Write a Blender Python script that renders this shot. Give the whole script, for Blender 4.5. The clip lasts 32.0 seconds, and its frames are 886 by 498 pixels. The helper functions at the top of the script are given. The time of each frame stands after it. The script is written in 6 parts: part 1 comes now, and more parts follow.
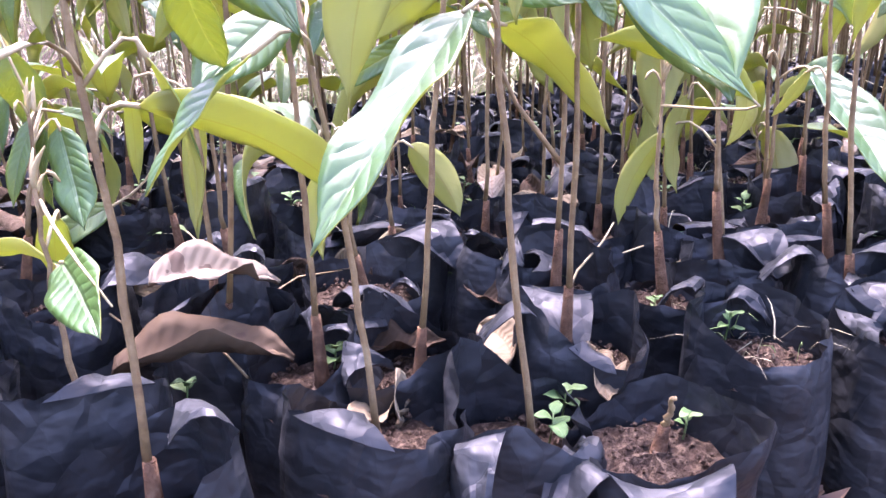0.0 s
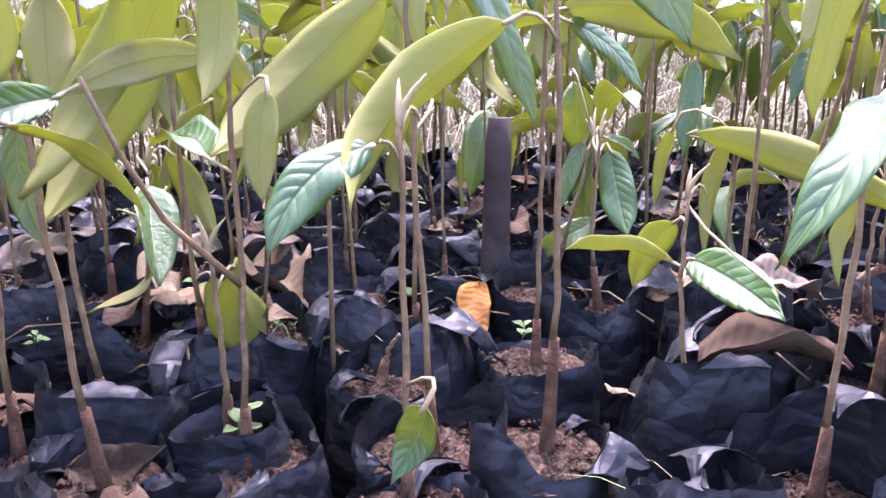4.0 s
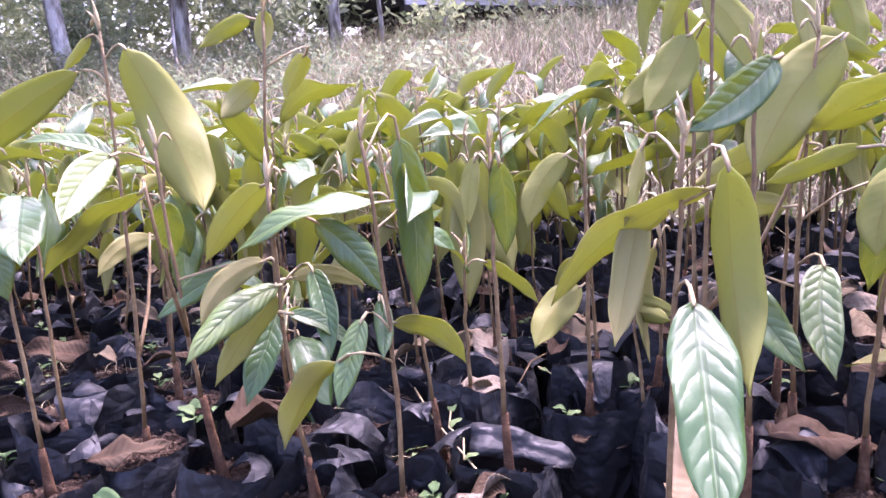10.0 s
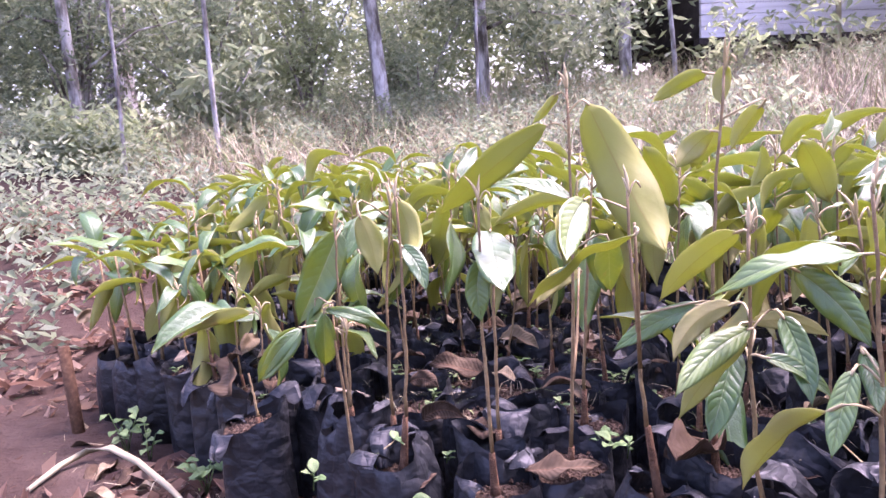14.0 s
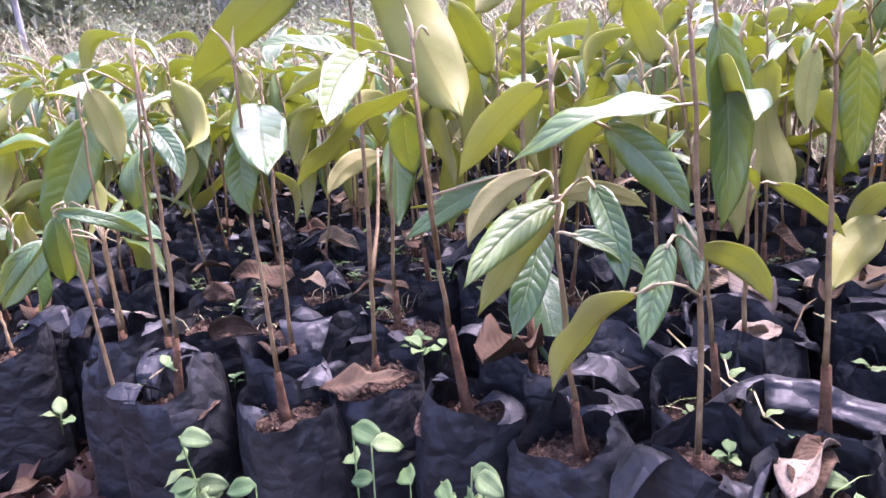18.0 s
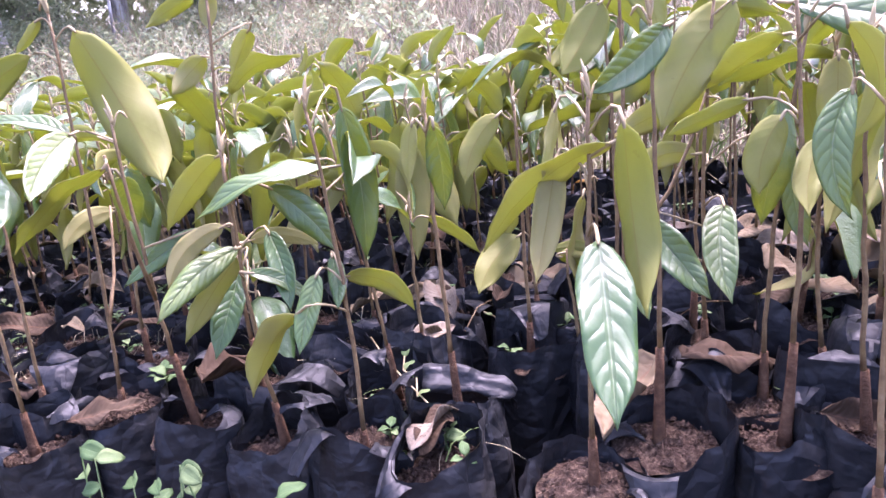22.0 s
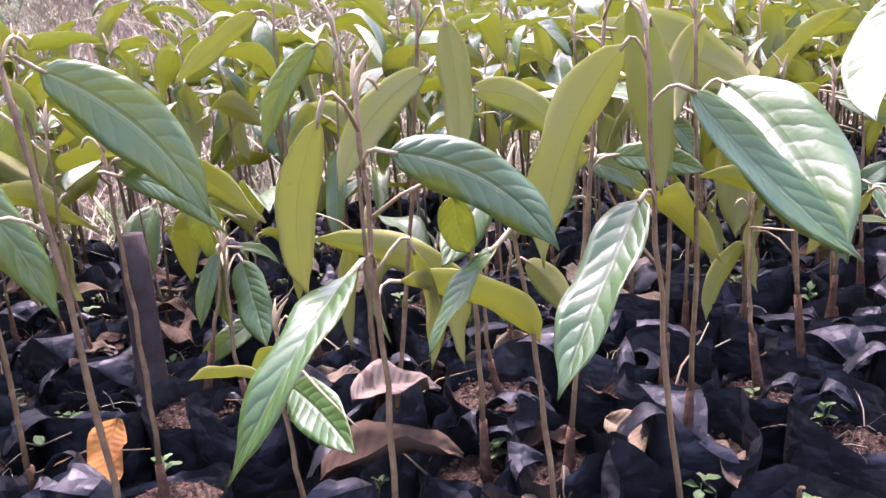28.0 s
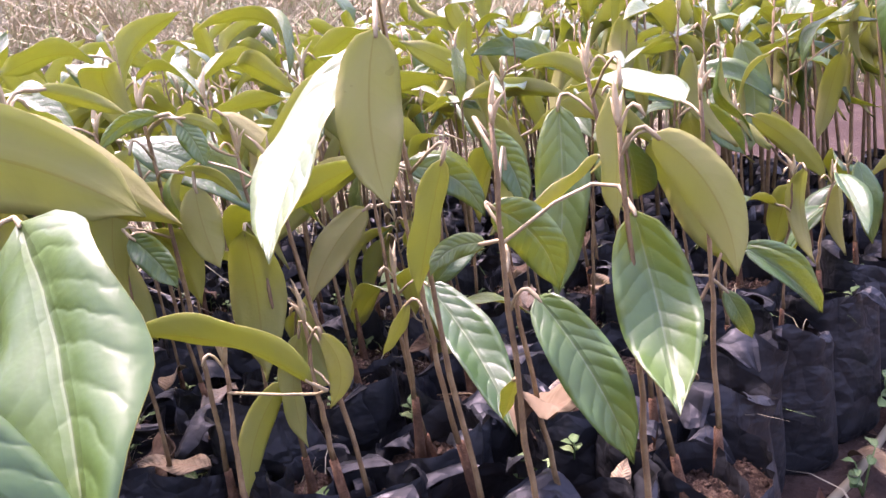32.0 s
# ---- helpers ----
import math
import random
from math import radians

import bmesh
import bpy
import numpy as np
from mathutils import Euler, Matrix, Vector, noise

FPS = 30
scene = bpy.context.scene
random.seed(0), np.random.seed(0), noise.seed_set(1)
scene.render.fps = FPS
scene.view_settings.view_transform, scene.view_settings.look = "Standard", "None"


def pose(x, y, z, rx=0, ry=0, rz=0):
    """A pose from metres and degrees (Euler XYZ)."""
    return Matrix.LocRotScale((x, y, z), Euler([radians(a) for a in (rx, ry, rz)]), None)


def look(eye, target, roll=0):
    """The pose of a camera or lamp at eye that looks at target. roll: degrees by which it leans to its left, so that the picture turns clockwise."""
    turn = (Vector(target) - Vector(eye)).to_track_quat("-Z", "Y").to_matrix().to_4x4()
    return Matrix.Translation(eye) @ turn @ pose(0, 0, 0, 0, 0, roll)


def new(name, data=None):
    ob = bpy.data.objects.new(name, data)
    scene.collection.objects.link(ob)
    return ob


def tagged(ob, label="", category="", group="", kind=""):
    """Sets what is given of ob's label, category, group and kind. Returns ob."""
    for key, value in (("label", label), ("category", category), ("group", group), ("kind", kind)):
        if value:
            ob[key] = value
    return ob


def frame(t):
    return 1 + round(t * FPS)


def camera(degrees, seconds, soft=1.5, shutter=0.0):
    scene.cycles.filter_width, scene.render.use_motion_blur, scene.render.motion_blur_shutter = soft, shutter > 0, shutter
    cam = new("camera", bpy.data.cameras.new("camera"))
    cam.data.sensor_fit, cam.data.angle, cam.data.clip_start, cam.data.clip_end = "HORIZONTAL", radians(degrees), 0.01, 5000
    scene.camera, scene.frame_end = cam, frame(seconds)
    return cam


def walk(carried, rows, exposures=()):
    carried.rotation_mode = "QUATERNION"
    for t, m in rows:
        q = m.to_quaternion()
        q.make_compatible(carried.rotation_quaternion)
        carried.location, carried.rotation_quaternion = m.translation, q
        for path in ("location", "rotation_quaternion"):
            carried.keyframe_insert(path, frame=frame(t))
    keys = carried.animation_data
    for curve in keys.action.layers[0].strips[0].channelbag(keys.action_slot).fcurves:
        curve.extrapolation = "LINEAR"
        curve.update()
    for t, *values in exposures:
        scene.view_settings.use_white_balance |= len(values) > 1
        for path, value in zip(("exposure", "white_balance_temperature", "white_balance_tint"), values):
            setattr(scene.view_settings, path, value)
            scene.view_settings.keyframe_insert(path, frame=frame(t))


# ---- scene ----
cam = camera(62.03, 32.0, soft=1.5)

PATH = [
    (0.0, -0.028, -0.001, 0.476, 70.54, 1.67, 1.44),
    (0.5, -0.043, -0.007, 0.478, 70.34, 1.73, 2.76),
    (1.0, -0.078, -0.027, 0.480, 71.19, 1.71, 5.38),
    (1.5, -0.128, -0.049, 0.476, 71.88, 1.42, 7.59),
    (2.0, -0.169, -0.069, 0.480, 72.25, 1.51, 10.37),
    (2.5, -0.200, -0.094, 0.482, 73.33, 0.66, 12.67),
    (3.0, -0.231, -0.113, 0.483, 73.25, 0.05, 14.74),
    (3.5, -0.270, -0.137, 0.480, 73.86, -0.16, 17.49),
    (4.0, -0.296, -0.161, 0.486, 74.17, 0.75, 20.00),
    (4.5, -0.325, -0.193, 0.486, 75.10, 0.71, 21.62),
    (6.5, -0.363, -0.270, 0.511, 76.42, 3.42, 32.51),
    (7.0, -0.382, -0.294, 0.511, 76.91, 3.22, 34.72),
    (7.5, -0.396, -0.315, 0.515, 77.23, 3.09, 36.28),
    (8.0, -0.408, -0.334, 0.523, 77.87, 3.45, 38.73),
    (8.5, -0.446, -0.360, 0.527, 77.25, 4.12, 41.70),
    (9.0, -0.473, -0.378, 0.535, 76.48, 4.81, 45.19),
    (9.5, -0.494, -0.409, 0.556, 75.87, 4.98, 48.13),
    (10.0, -0.522, -0.456, 0.559, 78.14, 4.20, 51.62),
    (10.5, -0.544, -0.477, 0.564, 78.74, 4.96, 55.06),
    (11.0, -0.553, -0.503, 0.567, 79.04, 5.76, 57.32),
    (11.5, -0.551, -0.539, 0.576, 80.29, 6.17, 60.34),
    (12.0, -0.555, -0.563, 0.579, 80.88, 5.84, 63.09),
    (12.5, -0.558, -0.594, 0.579, 81.18, 5.56, 65.46),
    (13.0, -0.562, -0.630, 0.587, 82.13, 5.33, 69.35),
    (13.5, -0.571, -0.654, 0.589, 82.24, 4.49, 72.47),
    (15.5, -0.556, -0.645, 0.593, 82.25, 3.76, 69.34),
    (16.0, -0.552, -0.616, 0.590, 81.00, 4.47, 66.62),
    (16.5, -0.541, -0.594, 0.607, 81.14, 6.32, 64.21),
    (17.0, -0.575, -0.570, 0.596, 80.23, 6.51, 62.55),
    (17.5, -0.629, -0.537, 0.562, 76.59, 5.09, 61.01),
    (18.0, -0.675, -0.515, 0.523, 74.71, 5.08, 61.85),
    (18.5, -0.706, -0.487, 0.505, 74.01, 4.51, 60.38),
    (19.0, -0.728, -0.466, 0.495, 73.58, 3.66, 58.46),
    (19.5, -0.749, -0.462, 0.501, 73.22, 3.26, 59.20),
    (20.0, -0.746, -0.460, 0.511, 73.34, 3.85, 58.23),
    (20.5, -0.716, -0.467, 0.527, 72.59, 3.81, 57.30),
    (21.0, -0.648, -0.481, 0.534, 71.58, 3.47, 54.12),
    (21.5, -0.547, -0.507, 0.554, 73.03, 1.63, 49.68),
    (22.0, -0.459, -0.489, 0.570, 74.62, 6.26, 47.74),
    (22.5, -0.406, -0.446, 0.572, 77.36, 6.16, 41.64),
    (23.0, -0.398, -0.414, 0.585, 76.66, 6.00, 36.98),
    (23.5, -0.372, -0.380, 0.589, 76.24, 5.80, 32.61),
    (24.0, -0.341, -0.361, 0.596, 76.39, 5.77, 29.06),
    (24.5, -0.332, -0.352, 0.593, 76.58, 5.13, 26.91),
    (26.5, -0.236, -0.199, 0.556, 75.87, 6.00, 10.98),
    (27.0, -0.183, -0.161, 0.562, 76.32, 5.77, 7.65),
    (27.5, -0.174, -0.139, 0.562, 75.72, 5.02, 6.75),
    (28.0, -0.137, -0.105, 0.573, 75.04, 3.89, 2.13),
    (28.5, -0.091, -0.050, 0.610, 73.58, 4.75, -0.62),
    (29.0, -0.023, 0.007, 0.615, 73.96, 6.00, -2.84),
    (29.5, 0.014, 0.037, 0.595, 74.04, 4.60, -5.42),
    (30.0, 0.063, 0.069, 0.583, 74.22, 4.54, -8.35),
    (30.5, 0.088, 0.093, 0.590, 74.66, 5.45, -9.65),
    (31.0, 0.118, 0.115, 0.592, 73.99, 6.98, -11.73),
    (31.5, 0.169, 0.130, 0.577, 75.12, 7.16, -14.52),
    (32.0, 0.186, 0.141, 0.580, 76.12, 7.36, -16.24),
]
EXPOSURES = [(0.0, 3.45, 5610.0, 46.0), (4.5, 3.02, 5560.0, 47.0), (7.0, 2.82, 5660.0, 48.0), (9.0, 2.68, 5660.0, 54.0), (13.0, 2.68, 5810.0, 57.0), (16.0, 2.68, 5810.0, 57.0), (19.0, 2.75, 5610.0, 50.0), (21.0, 2.72, 5610.0, 49.0), (22.5, 2.68, 5660.0, 52.0), (27.0, 2.60, 5760.0, 52.0), (32.0, 2.56, 6160.0, 54.0)]
walk(cam, [(t, pose(x, y, z, rx, ry, rz)) for t, x, y, z, rx, ry, rz in PATH], EXPOSURES)

# ---- light ----
world = bpy.data.worlds.new("sky")
scene.world = world
world.use_nodes = True
nt = world.node_tree
nt.nodes.clear()
sky = nt.nodes.new("ShaderNodeTexSky")
sky.sky_type = "NISHITA"
sky.sun_disc = False
sky.sun_elevation, sky.sun_rotation = radians(66), radians(-17)
sky.dust_density, sky.air_density = 5.0, 1.2
bg = nt.nodes.new("ShaderNodeBackground")
bg.inputs[1].default_value = 0.15
wout = nt.nodes.new("ShaderNodeOutputWorld")
nt.links.new(sky.outputs[0], bg.inputs[0])
nt.links.new(bg.outputs[0], wout.inputs[0])
sun_data = bpy.data.lights.new("sun", "SUN")
sun_data.energy, sun_data.angle, sun_data.color = 1.7, radians(12), (1.0, 0.95, 0.87)
sun = new("sun", sun_data)
sun.matrix_world = look((-1.0, 3.4, 7.4), (-0.2, 0.4, 0.0))

# ---- materials ----


def material(name, build):
    m = bpy.data.materials.new(name)
    m.use_nodes = True
    t = m.node_tree
    t.nodes.clear()
    out = t.nodes.new("ShaderNodeOutputMaterial")

    def n(kind, **vals):
        node = t.nodes.new("ShaderNode" + kind)
        for k, v in vals.items():
            if k.startswith("i_"):
                node.inputs[k[2:].replace("_", " ")].default_value = v
        return node

    t.links.new(build(t, n), out.inputs[0])
    return m


def ramp(t, n, fac, stops):
    r = n("ValToRGB")
    el = r.color_ramp.elements
    while len(el) < len(stops):
        el.new(0.5)
    for e, (pos, col) in zip(el, stops):
        e.position, e.color = pos, (*col, 1)
    t.links.new(fac, r.inputs[0])
    return r.outputs[0]


def noise_of(t, n, coord, scale, detail=4.0, rough=0.55):
    x = n("TexNoise", i_Scale=scale, i_Detail=detail, i_Roughness=rough)
    t.links.new(coord, x.inputs["Vector"])
    return x.outputs[0]


def mixed(t, n, fac, a, b, blend="MIX"):
    m = n("Mix")
    m.data_type, m.blend_type = "RGBA", blend
    for sock, v in ((m.inputs[0], fac), (m.inputs[6], a), (m.inputs[7], b)):
        if hasattr(v, "is_output"):
            t.links.new(v, sock)
        else:
            sock.default_value = v if isinstance(v, float) else (*v, 1)
    return m.outputs[2]


def math_node(t, n, op, a, b=0.0, c=0.0):
    m = n("Math")
    m.operation = op
    for sock, v in zip(m.inputs, (a, b, c)):
        if hasattr(v, "is_output"):
            t.links.new(v, sock)
        else:
            sock.default_value = v
    return m.outputs[0]


def leaf_surface(colours, gloss, translucent, through_colour, vein_dark, relief, rand=0.35, coat=0.0, quilt=1.0):
    def build(t, n):
        uv = n("TexCoord")
        sep = n("SeparateXYZ")
        t.links.new(uv.outputs["UV"], sep.inputs[0])
        u, v = sep.outputs[0], sep.outputs[1]
        side = math_node(t, n, "ABSOLUTE", math_node(t, n, "SUBTRACT", v, 0.5))
        info = n("ObjectInfo")
        geo = n("NewGeometry")
        pick = math_node(t, n, "FRACT", math_node(t, n, "ADD", info.outputs["Random"], geo.outputs["Random Per Island"]))
        blot = noise_of(t, n, uv.outputs["Object"], 9.0, 5.0)
        fac = math_node(t, n, "ADD", math_node(t, n, "MULTIPLY", pick, rand * 2), math_node(t, n, "MULTIPLY", blot, 0.65 - rand * 0.5))
        col = ramp(t, n, fac, colours)
        # midrib and side veins
        rib = math_node(t, n, "LESS_THAN", side, 0.017)
        groove = math_node(t, n, "MAXIMUM", 0.0, math_node(t, n, "SUBTRACT", 1.0, math_node(t, n, "MULTIPLY", side, 14.0)))
        sway = noise_of(t, n, uv.outputs["Object"], 26.0, 3.0)
        phase = math_node(t, n, "MULTIPLY_ADD", sway, 0.16, math_node(t, n, "SUBTRACT", u, math_node(t, n, "MULTIPLY", math_node(t, n, "POWER", side, 1.25), 0.42)))
        wave = math_node(t, n, "SINE", math_node(t, n, "MULTIPLY", phase, 62.0))
        vein = math_node(t, n, "POWER", math_node(t, n, "MULTIPLY_ADD", wave, 0.5, 0.5), 7.0)
        lines = math_node(t, n, "MAXIMUM", rib, math_node(t, n, "MULTIPLY", vein, 0.045))
        col = mixed(t, n, math_node(t, n, "MULTIPLY", lines, 0.8), col, vein_dark)
        speck = noise_of(t, n, uv.outputs["Object"], 60.0, 2.0)
        spots = math_node(t, n, "GREATER_THAN", speck, 0.74)
        col = mixed(t, n, math_node(t, n, "MULTIPLY", spots, 0.5), col, (0.16, 0.12, 0.05))
        bump = n("Bump", i_Strength=relief, i_Distance=0.004)
        h = math_node(t, n, "ADD", math_node(t, n, "MULTIPLY_ADD", wave, -0.07 * quilt, math_node(t, n, "MULTIPLY", vein, -0.11 * quilt)), math_node(t, n, "MULTIPLY", groove, -0.55 * quilt))
        h = math_node(t, n, "ADD", h, math_node(t, n, "MULTIPLY", noise_of(t, n, uv.outputs["Object"], 55.0, 3.0), 0.42))
        t.links.new(h, bump.inputs["Height"])
        p = n("BsdfPrincipled", i_Roughness=gloss)
        t.links.new(col, p.inputs["Base Color"])
        t.links.new(bump.outputs[0], p.inputs["Normal"])
        p.inputs["Specular IOR Level"].default_value = 0.5 if coat else 0.3
        p.inputs["Coat Weight"].default_value = coat
        p.inputs["Coat Roughness"].default_value = 0.30
        tr = n("BsdfTranslucent")
        tr.inputs[0].default_value = (*through_colour, 1)
        mx = n("MixShader")
        mx.inputs[0].default_value = translucent
        t.links.new(p.outputs[0], mx.inputs[1])
        t.links.new(tr.outputs[0], mx.inputs[2])
        return mx.outputs[0]
    return build


LEAF_TOP = material("leaf_top", leaf_surface(
    [(0.1, (0.026, 0.078, 0.014)), (0.45, (0.046, 0.112, 0.021)), (0.8, (0.080, 0.150, 0.030)), (1.0, (0.15, 0.20, 0.045))],
    0.44, 0.26, (0.42, 0.52, 0.09), (0.17, 0.23, 0.10), 0.65, coat=0.45))
LEAF_UNDER = material("leaf_under", leaf_surface(
    [(0.1, (0.21, 0.23, 0.055)), (0.45, (0.28, 0.285, 0.072)), (0.8, (0.34, 0.32, 0.11)), (1.0, (0.37, 0.325, 0.14))],
    0.55, 0.5, (0.62, 0.62, 0.13), (0.24, 0.165, 0.05), 0.3, quilt=-0.5))
WEED = material("weed_leaf", leaf_surface(
    [(0.1, (0.052, 0.108, 0.030)), (0.5, (0.088, 0.15, 0.046)), (1.0, (0.16, 0.215, 0.08))],
    0.6, 0.15, (0.26, 0.40, 0.07), (0.14, 0.21, 0.08), 0.3, quilt=0.4))


def dead_leaf(stops):
    def build(t, n):
        tc = n("TexCoord")
        info = n("ObjectInfo")
        shift = n("VectorMath")
        shift.operation = "ADD"
        t.links.new(tc.outputs["Object"], shift.inputs[0])
        t.links.new(info.outputs["Random"], shift.inputs[1])
        a = noise_of(t, n, shift.outputs[0], 3.0, 6.0, 0.65)
        col = ramp(t, n, a, stops)
        sp = noise_of(t, n, shift.outputs[0], 26.0, 3.0)
        col = mixed(t, n, math_node(t, n, "MULTIPLY", math_node(t, n, "GREATER_THAN", sp, 0.66), 0.75), col, (0.05, 0.03, 0.02))
        sep = n("SeparateXYZ")
        t.links.new(tc.outputs["UV"], sep.inputs[0])
        side = math_node(t, n, "ABSOLUTE", math_node(t, n, "SUBTRACT", sep.outputs[1], 0.5))
        rib = math_node(t, n, "LESS_THAN", side, 0.025)
        wave = math_node(t, n, "SINE", math_node(t, n, "MULTIPLY", math_node(t, n, "SUBTRACT", sep.outputs[0], math_node(t, n, "MULTIPLY", side, 0.3)), 80.0))
        col = mixed(t, n, math_node(t, n, "MULTIPLY", rib, 0.4), col, (0.16, 0.08, 0.04))
        bump = n("Bump", i_Strength=0.5, i_Distance=0.004)
        t.links.new(math_node(t, n, "ADD", math_node(t, n, "MULTIPLY", wave, 0.12), math_node(t, n, "MULTIPLY", a, 3.4)), bump.inputs["Height"])
        p = n("BsdfPrincipled", i_Roughness=0.8)
        p.inputs["Specular IOR Level"].default_value = 0.15
        t.links.new(col, p.inputs["Base Color"])
        t.links.new(bump.outputs[0], p.inputs["Normal"])
        return p.outputs[0]
    return build


DEAD_TAN = material("dead_leaf_tan", dead_leaf([(0.2, (0.080, 0.054, 0.027)), (0.5, (0.160, 0.121, 0.068)), (0.75, (0.27, 0.215, 0.13))]))
DEAD_BROWN = material("dead_leaf_brown", dead_leaf([(0.25, (0.026, 0.016, 0.008)), (0.5, (0.055, 0.035, 0.019)), (0.8, (0.115, 0.082, 0.047))]))
DEAD_GREY = material("dead_leaf_grey", dead_leaf([(0.2, (0.09, 0.070, 0.046)), (0.5, (0.17, 0.138, 0.095)), (0.8, (0.26, 0.225, 0.165))]))
DEAD_ORANGE = material("dead_leaf_orange", dead_leaf([(0.3, (0.22, 0.10, 0.035)), (0.46, (0.40, 0.19, 0.035)), (0.62, (0.46, 0.25, 0.05)), (0.75, (0.30, 0.23, 0.13))]))


def plain(stops, scale, rough, bump_scale, bump_strength, metal=0.0, coord="Object", stretch=None, distance=0.003):
    def build(t, n):
        tc = n("TexCoord")
        info = n("ObjectInfo")
        shift = n("VectorMath")
        shift.operation = "ADD"
        t.links.new(tc.outputs[coord], shift.inputs[0])
        t.links.new(info.outputs["Random"], shift.inputs[1])
        vec = shift.outputs[0]
        if stretch:
            mp = n("Mapping")
            mp.inputs["Scale"].default_value = stretch
            t.links.new(vec, mp.inputs[0])
            vec = mp.outputs[0]
        a = noise_of(t, n, vec, scale, 6.0, 0.6)
        col = ramp(t, n, a, stops)
        bump = n("Bump", i_Strength=bump_strength, i_Distance=distance)
        t.links.new(noise_of(t, n, vec, bump_scale, 5.0, 0.65), bump.inputs["Height"])
        p = n("BsdfPrincipled", i_Roughness=rough, i_Metallic=metal)
        p.inputs["Specular IOR Level"].default_value = 0.12 if rough > 0.75 else 0.4
        t.links.new(col, p.inputs["Base Color"])
        t.links.new(bump.outputs[0], p.inputs["Normal"])
        return p.outputs[0]
    return build


def plastic(t, n):
    tc = n("TexCoord")
    info = n("ObjectInfo")
    shift = n("VectorMath")
    shift.operation = "ADD"
    t.links.new(tc.outputs["Object"], shift.inputs[0])
    t.links.new(info.outputs["Random"], shift.inputs[1])
    vec = shift.outputs[0]
    dust = noise_of(t, n, vec, 30.0, 8.0, 0.78)
    big = noise_of(t, n, vec, 5.0, 3.0)
    fac = math_node(t, n, "MULTIPLY_ADD", big, 0.5, math_node(t, n, "MULTIPLY", dust, 0.5))
    col = ramp(t, n, fac, [(0.38, (0.0118, 0.0134, 0.0142)), (0.52, (0.0155, 0.0172, 0.0178)), (0.62, (0.028, 0.028, 0.026)), (0.76, (0.08, 0.069, 0.058))])
    cr = n("TexVoronoi", i_Scale=26.0)
    cr.feature = "DISTANCE_TO_EDGE"
    warp = n("VectorMath")
    warp.operation = "ADD"
    nz = n("TexNoise", i_Scale=9.0, i_Detail=3.0)
    t.links.new(vec, nz.inputs["Vector"])
    sc = n("VectorMath")
    sc.operation = "SCALE"
    sc.inputs["Scale"].default_value = 0.06
    t.links.new(nz.outputs["Color"], sc.inputs[0])
    t.links.new(vec, warp.inputs[0])
    t.links.new(sc.outputs[0], warp.inputs[1])
    t.links.new(warp.outputs[0], cr.inputs["Vector"])
    flat = n("Mapping")
    flat.inputs["Scale"].default_value = (1, 1, 1.7)
    t.links.new(vec, flat.inputs[0])
    hgt = math_node(t, n, "ADD", math_node(t, n, "MULTIPLY", cr.outputs["Distance"], 1.7), math_node(t, n, "MULTIPLY", noise_of(t, n, flat.outputs[0], 17.0, 3.0, 0.5), 2.6))
    bump = n("Bump", i_Strength=0.75, i_Distance=0.006)
    t.links.new(hgt, bump.inputs["Height"])
    p = n("BsdfPrincipled", i_Roughness=0.36)
    p.inputs["Specular IOR Level"].default_value = 0.28
    t.links.new(ramp(t, n, dust, [(0.35, (0.34, 0.34, 0.34)), (0.65, (0.68, 0.68, 0.68))]), p.inputs["Roughness"])
    t.links.new(col, p.inputs["Base Color"])
    t.links.new(bump.outputs[0], p.inputs["Normal"])
    return p.outputs[0]


PLASTIC = material("black_plastic", plastic)
SOIL = material("soil", plain([(0.3, (0.022, 0.013, 0.009)), (0.5, (0.058, 0.038, 0.025)), (0.7, (0.16, 0.115, 0.075))], 190.0, 0.95, 520.0, 1.0))
STEM = material("stem_bark", plain([(0.3, (0.12, 0.074, 0.031)), (0.55, (0.21, 0.140, 0.057)), (0.8, (0.29, 0.22, 0.105))], 70.0, 0.65, 160.0, 0.6))
STEM_LOW = material("stem_base_bark", plain([(0.3, (0.070, 0.038, 0.021)), (0.55, (0.135, 0.073, 0.038)), (0.8, (0.24, 0.15, 0.085))], 90.0, 0.85, 380.0, 1.0))
PETIOLE = material("petiole", plain([(0.3, (0.25, 0.19, 0.08)), (0.6, (0.38, 0.31, 0.16))], 60.0, 0.6, 160.0, 0.4))
WOOD_STAKE = material("stake_wood", plain([(0.3, (0.035, 0.025, 0.02)), (0.6, (0.07, 0.055, 0.045))], 24.0, 0.9, 60.0, 0.8))
EARTH = material("earth", plain([(0.3, (0.035, 0.022, 0.016)), (0.5, (0.038, 0.024, 0.017)), (0.7, (0.065, 0.045, 0.033))], 5.0, 0.95, 40.0, 0.8, distance=0.02))
STRAW = material("dry_grass", plain([(0.3, (0.19, 0.162, 0.095)), (0.55, (0.33, 0.295, 0.18)), (0.75, (0.45, 0.415, 0.28))], 1.6, 0.85, 30.0, 0.3))
GREEN_GRASS = material("green_grass", plain([(0.3, (0.10, 0.17, 0.045)), (0.6, (0.18, 0.26, 0.07)), (0.8, (0.30, 0.33, 0.12))], 1.6, 0.7, 30.0, 0.3))
BARK = material("tree_bark", plain([(0.36, (0.07, 0.06, 0.045)), (0.48, (0.22, 0.205, 0.18)), (0.62, (0.46, 0.45, 0.42))], 9.0, 0.9, 30.0, 0.9, stretch=(1, 1, 0.35), distance=0.02))
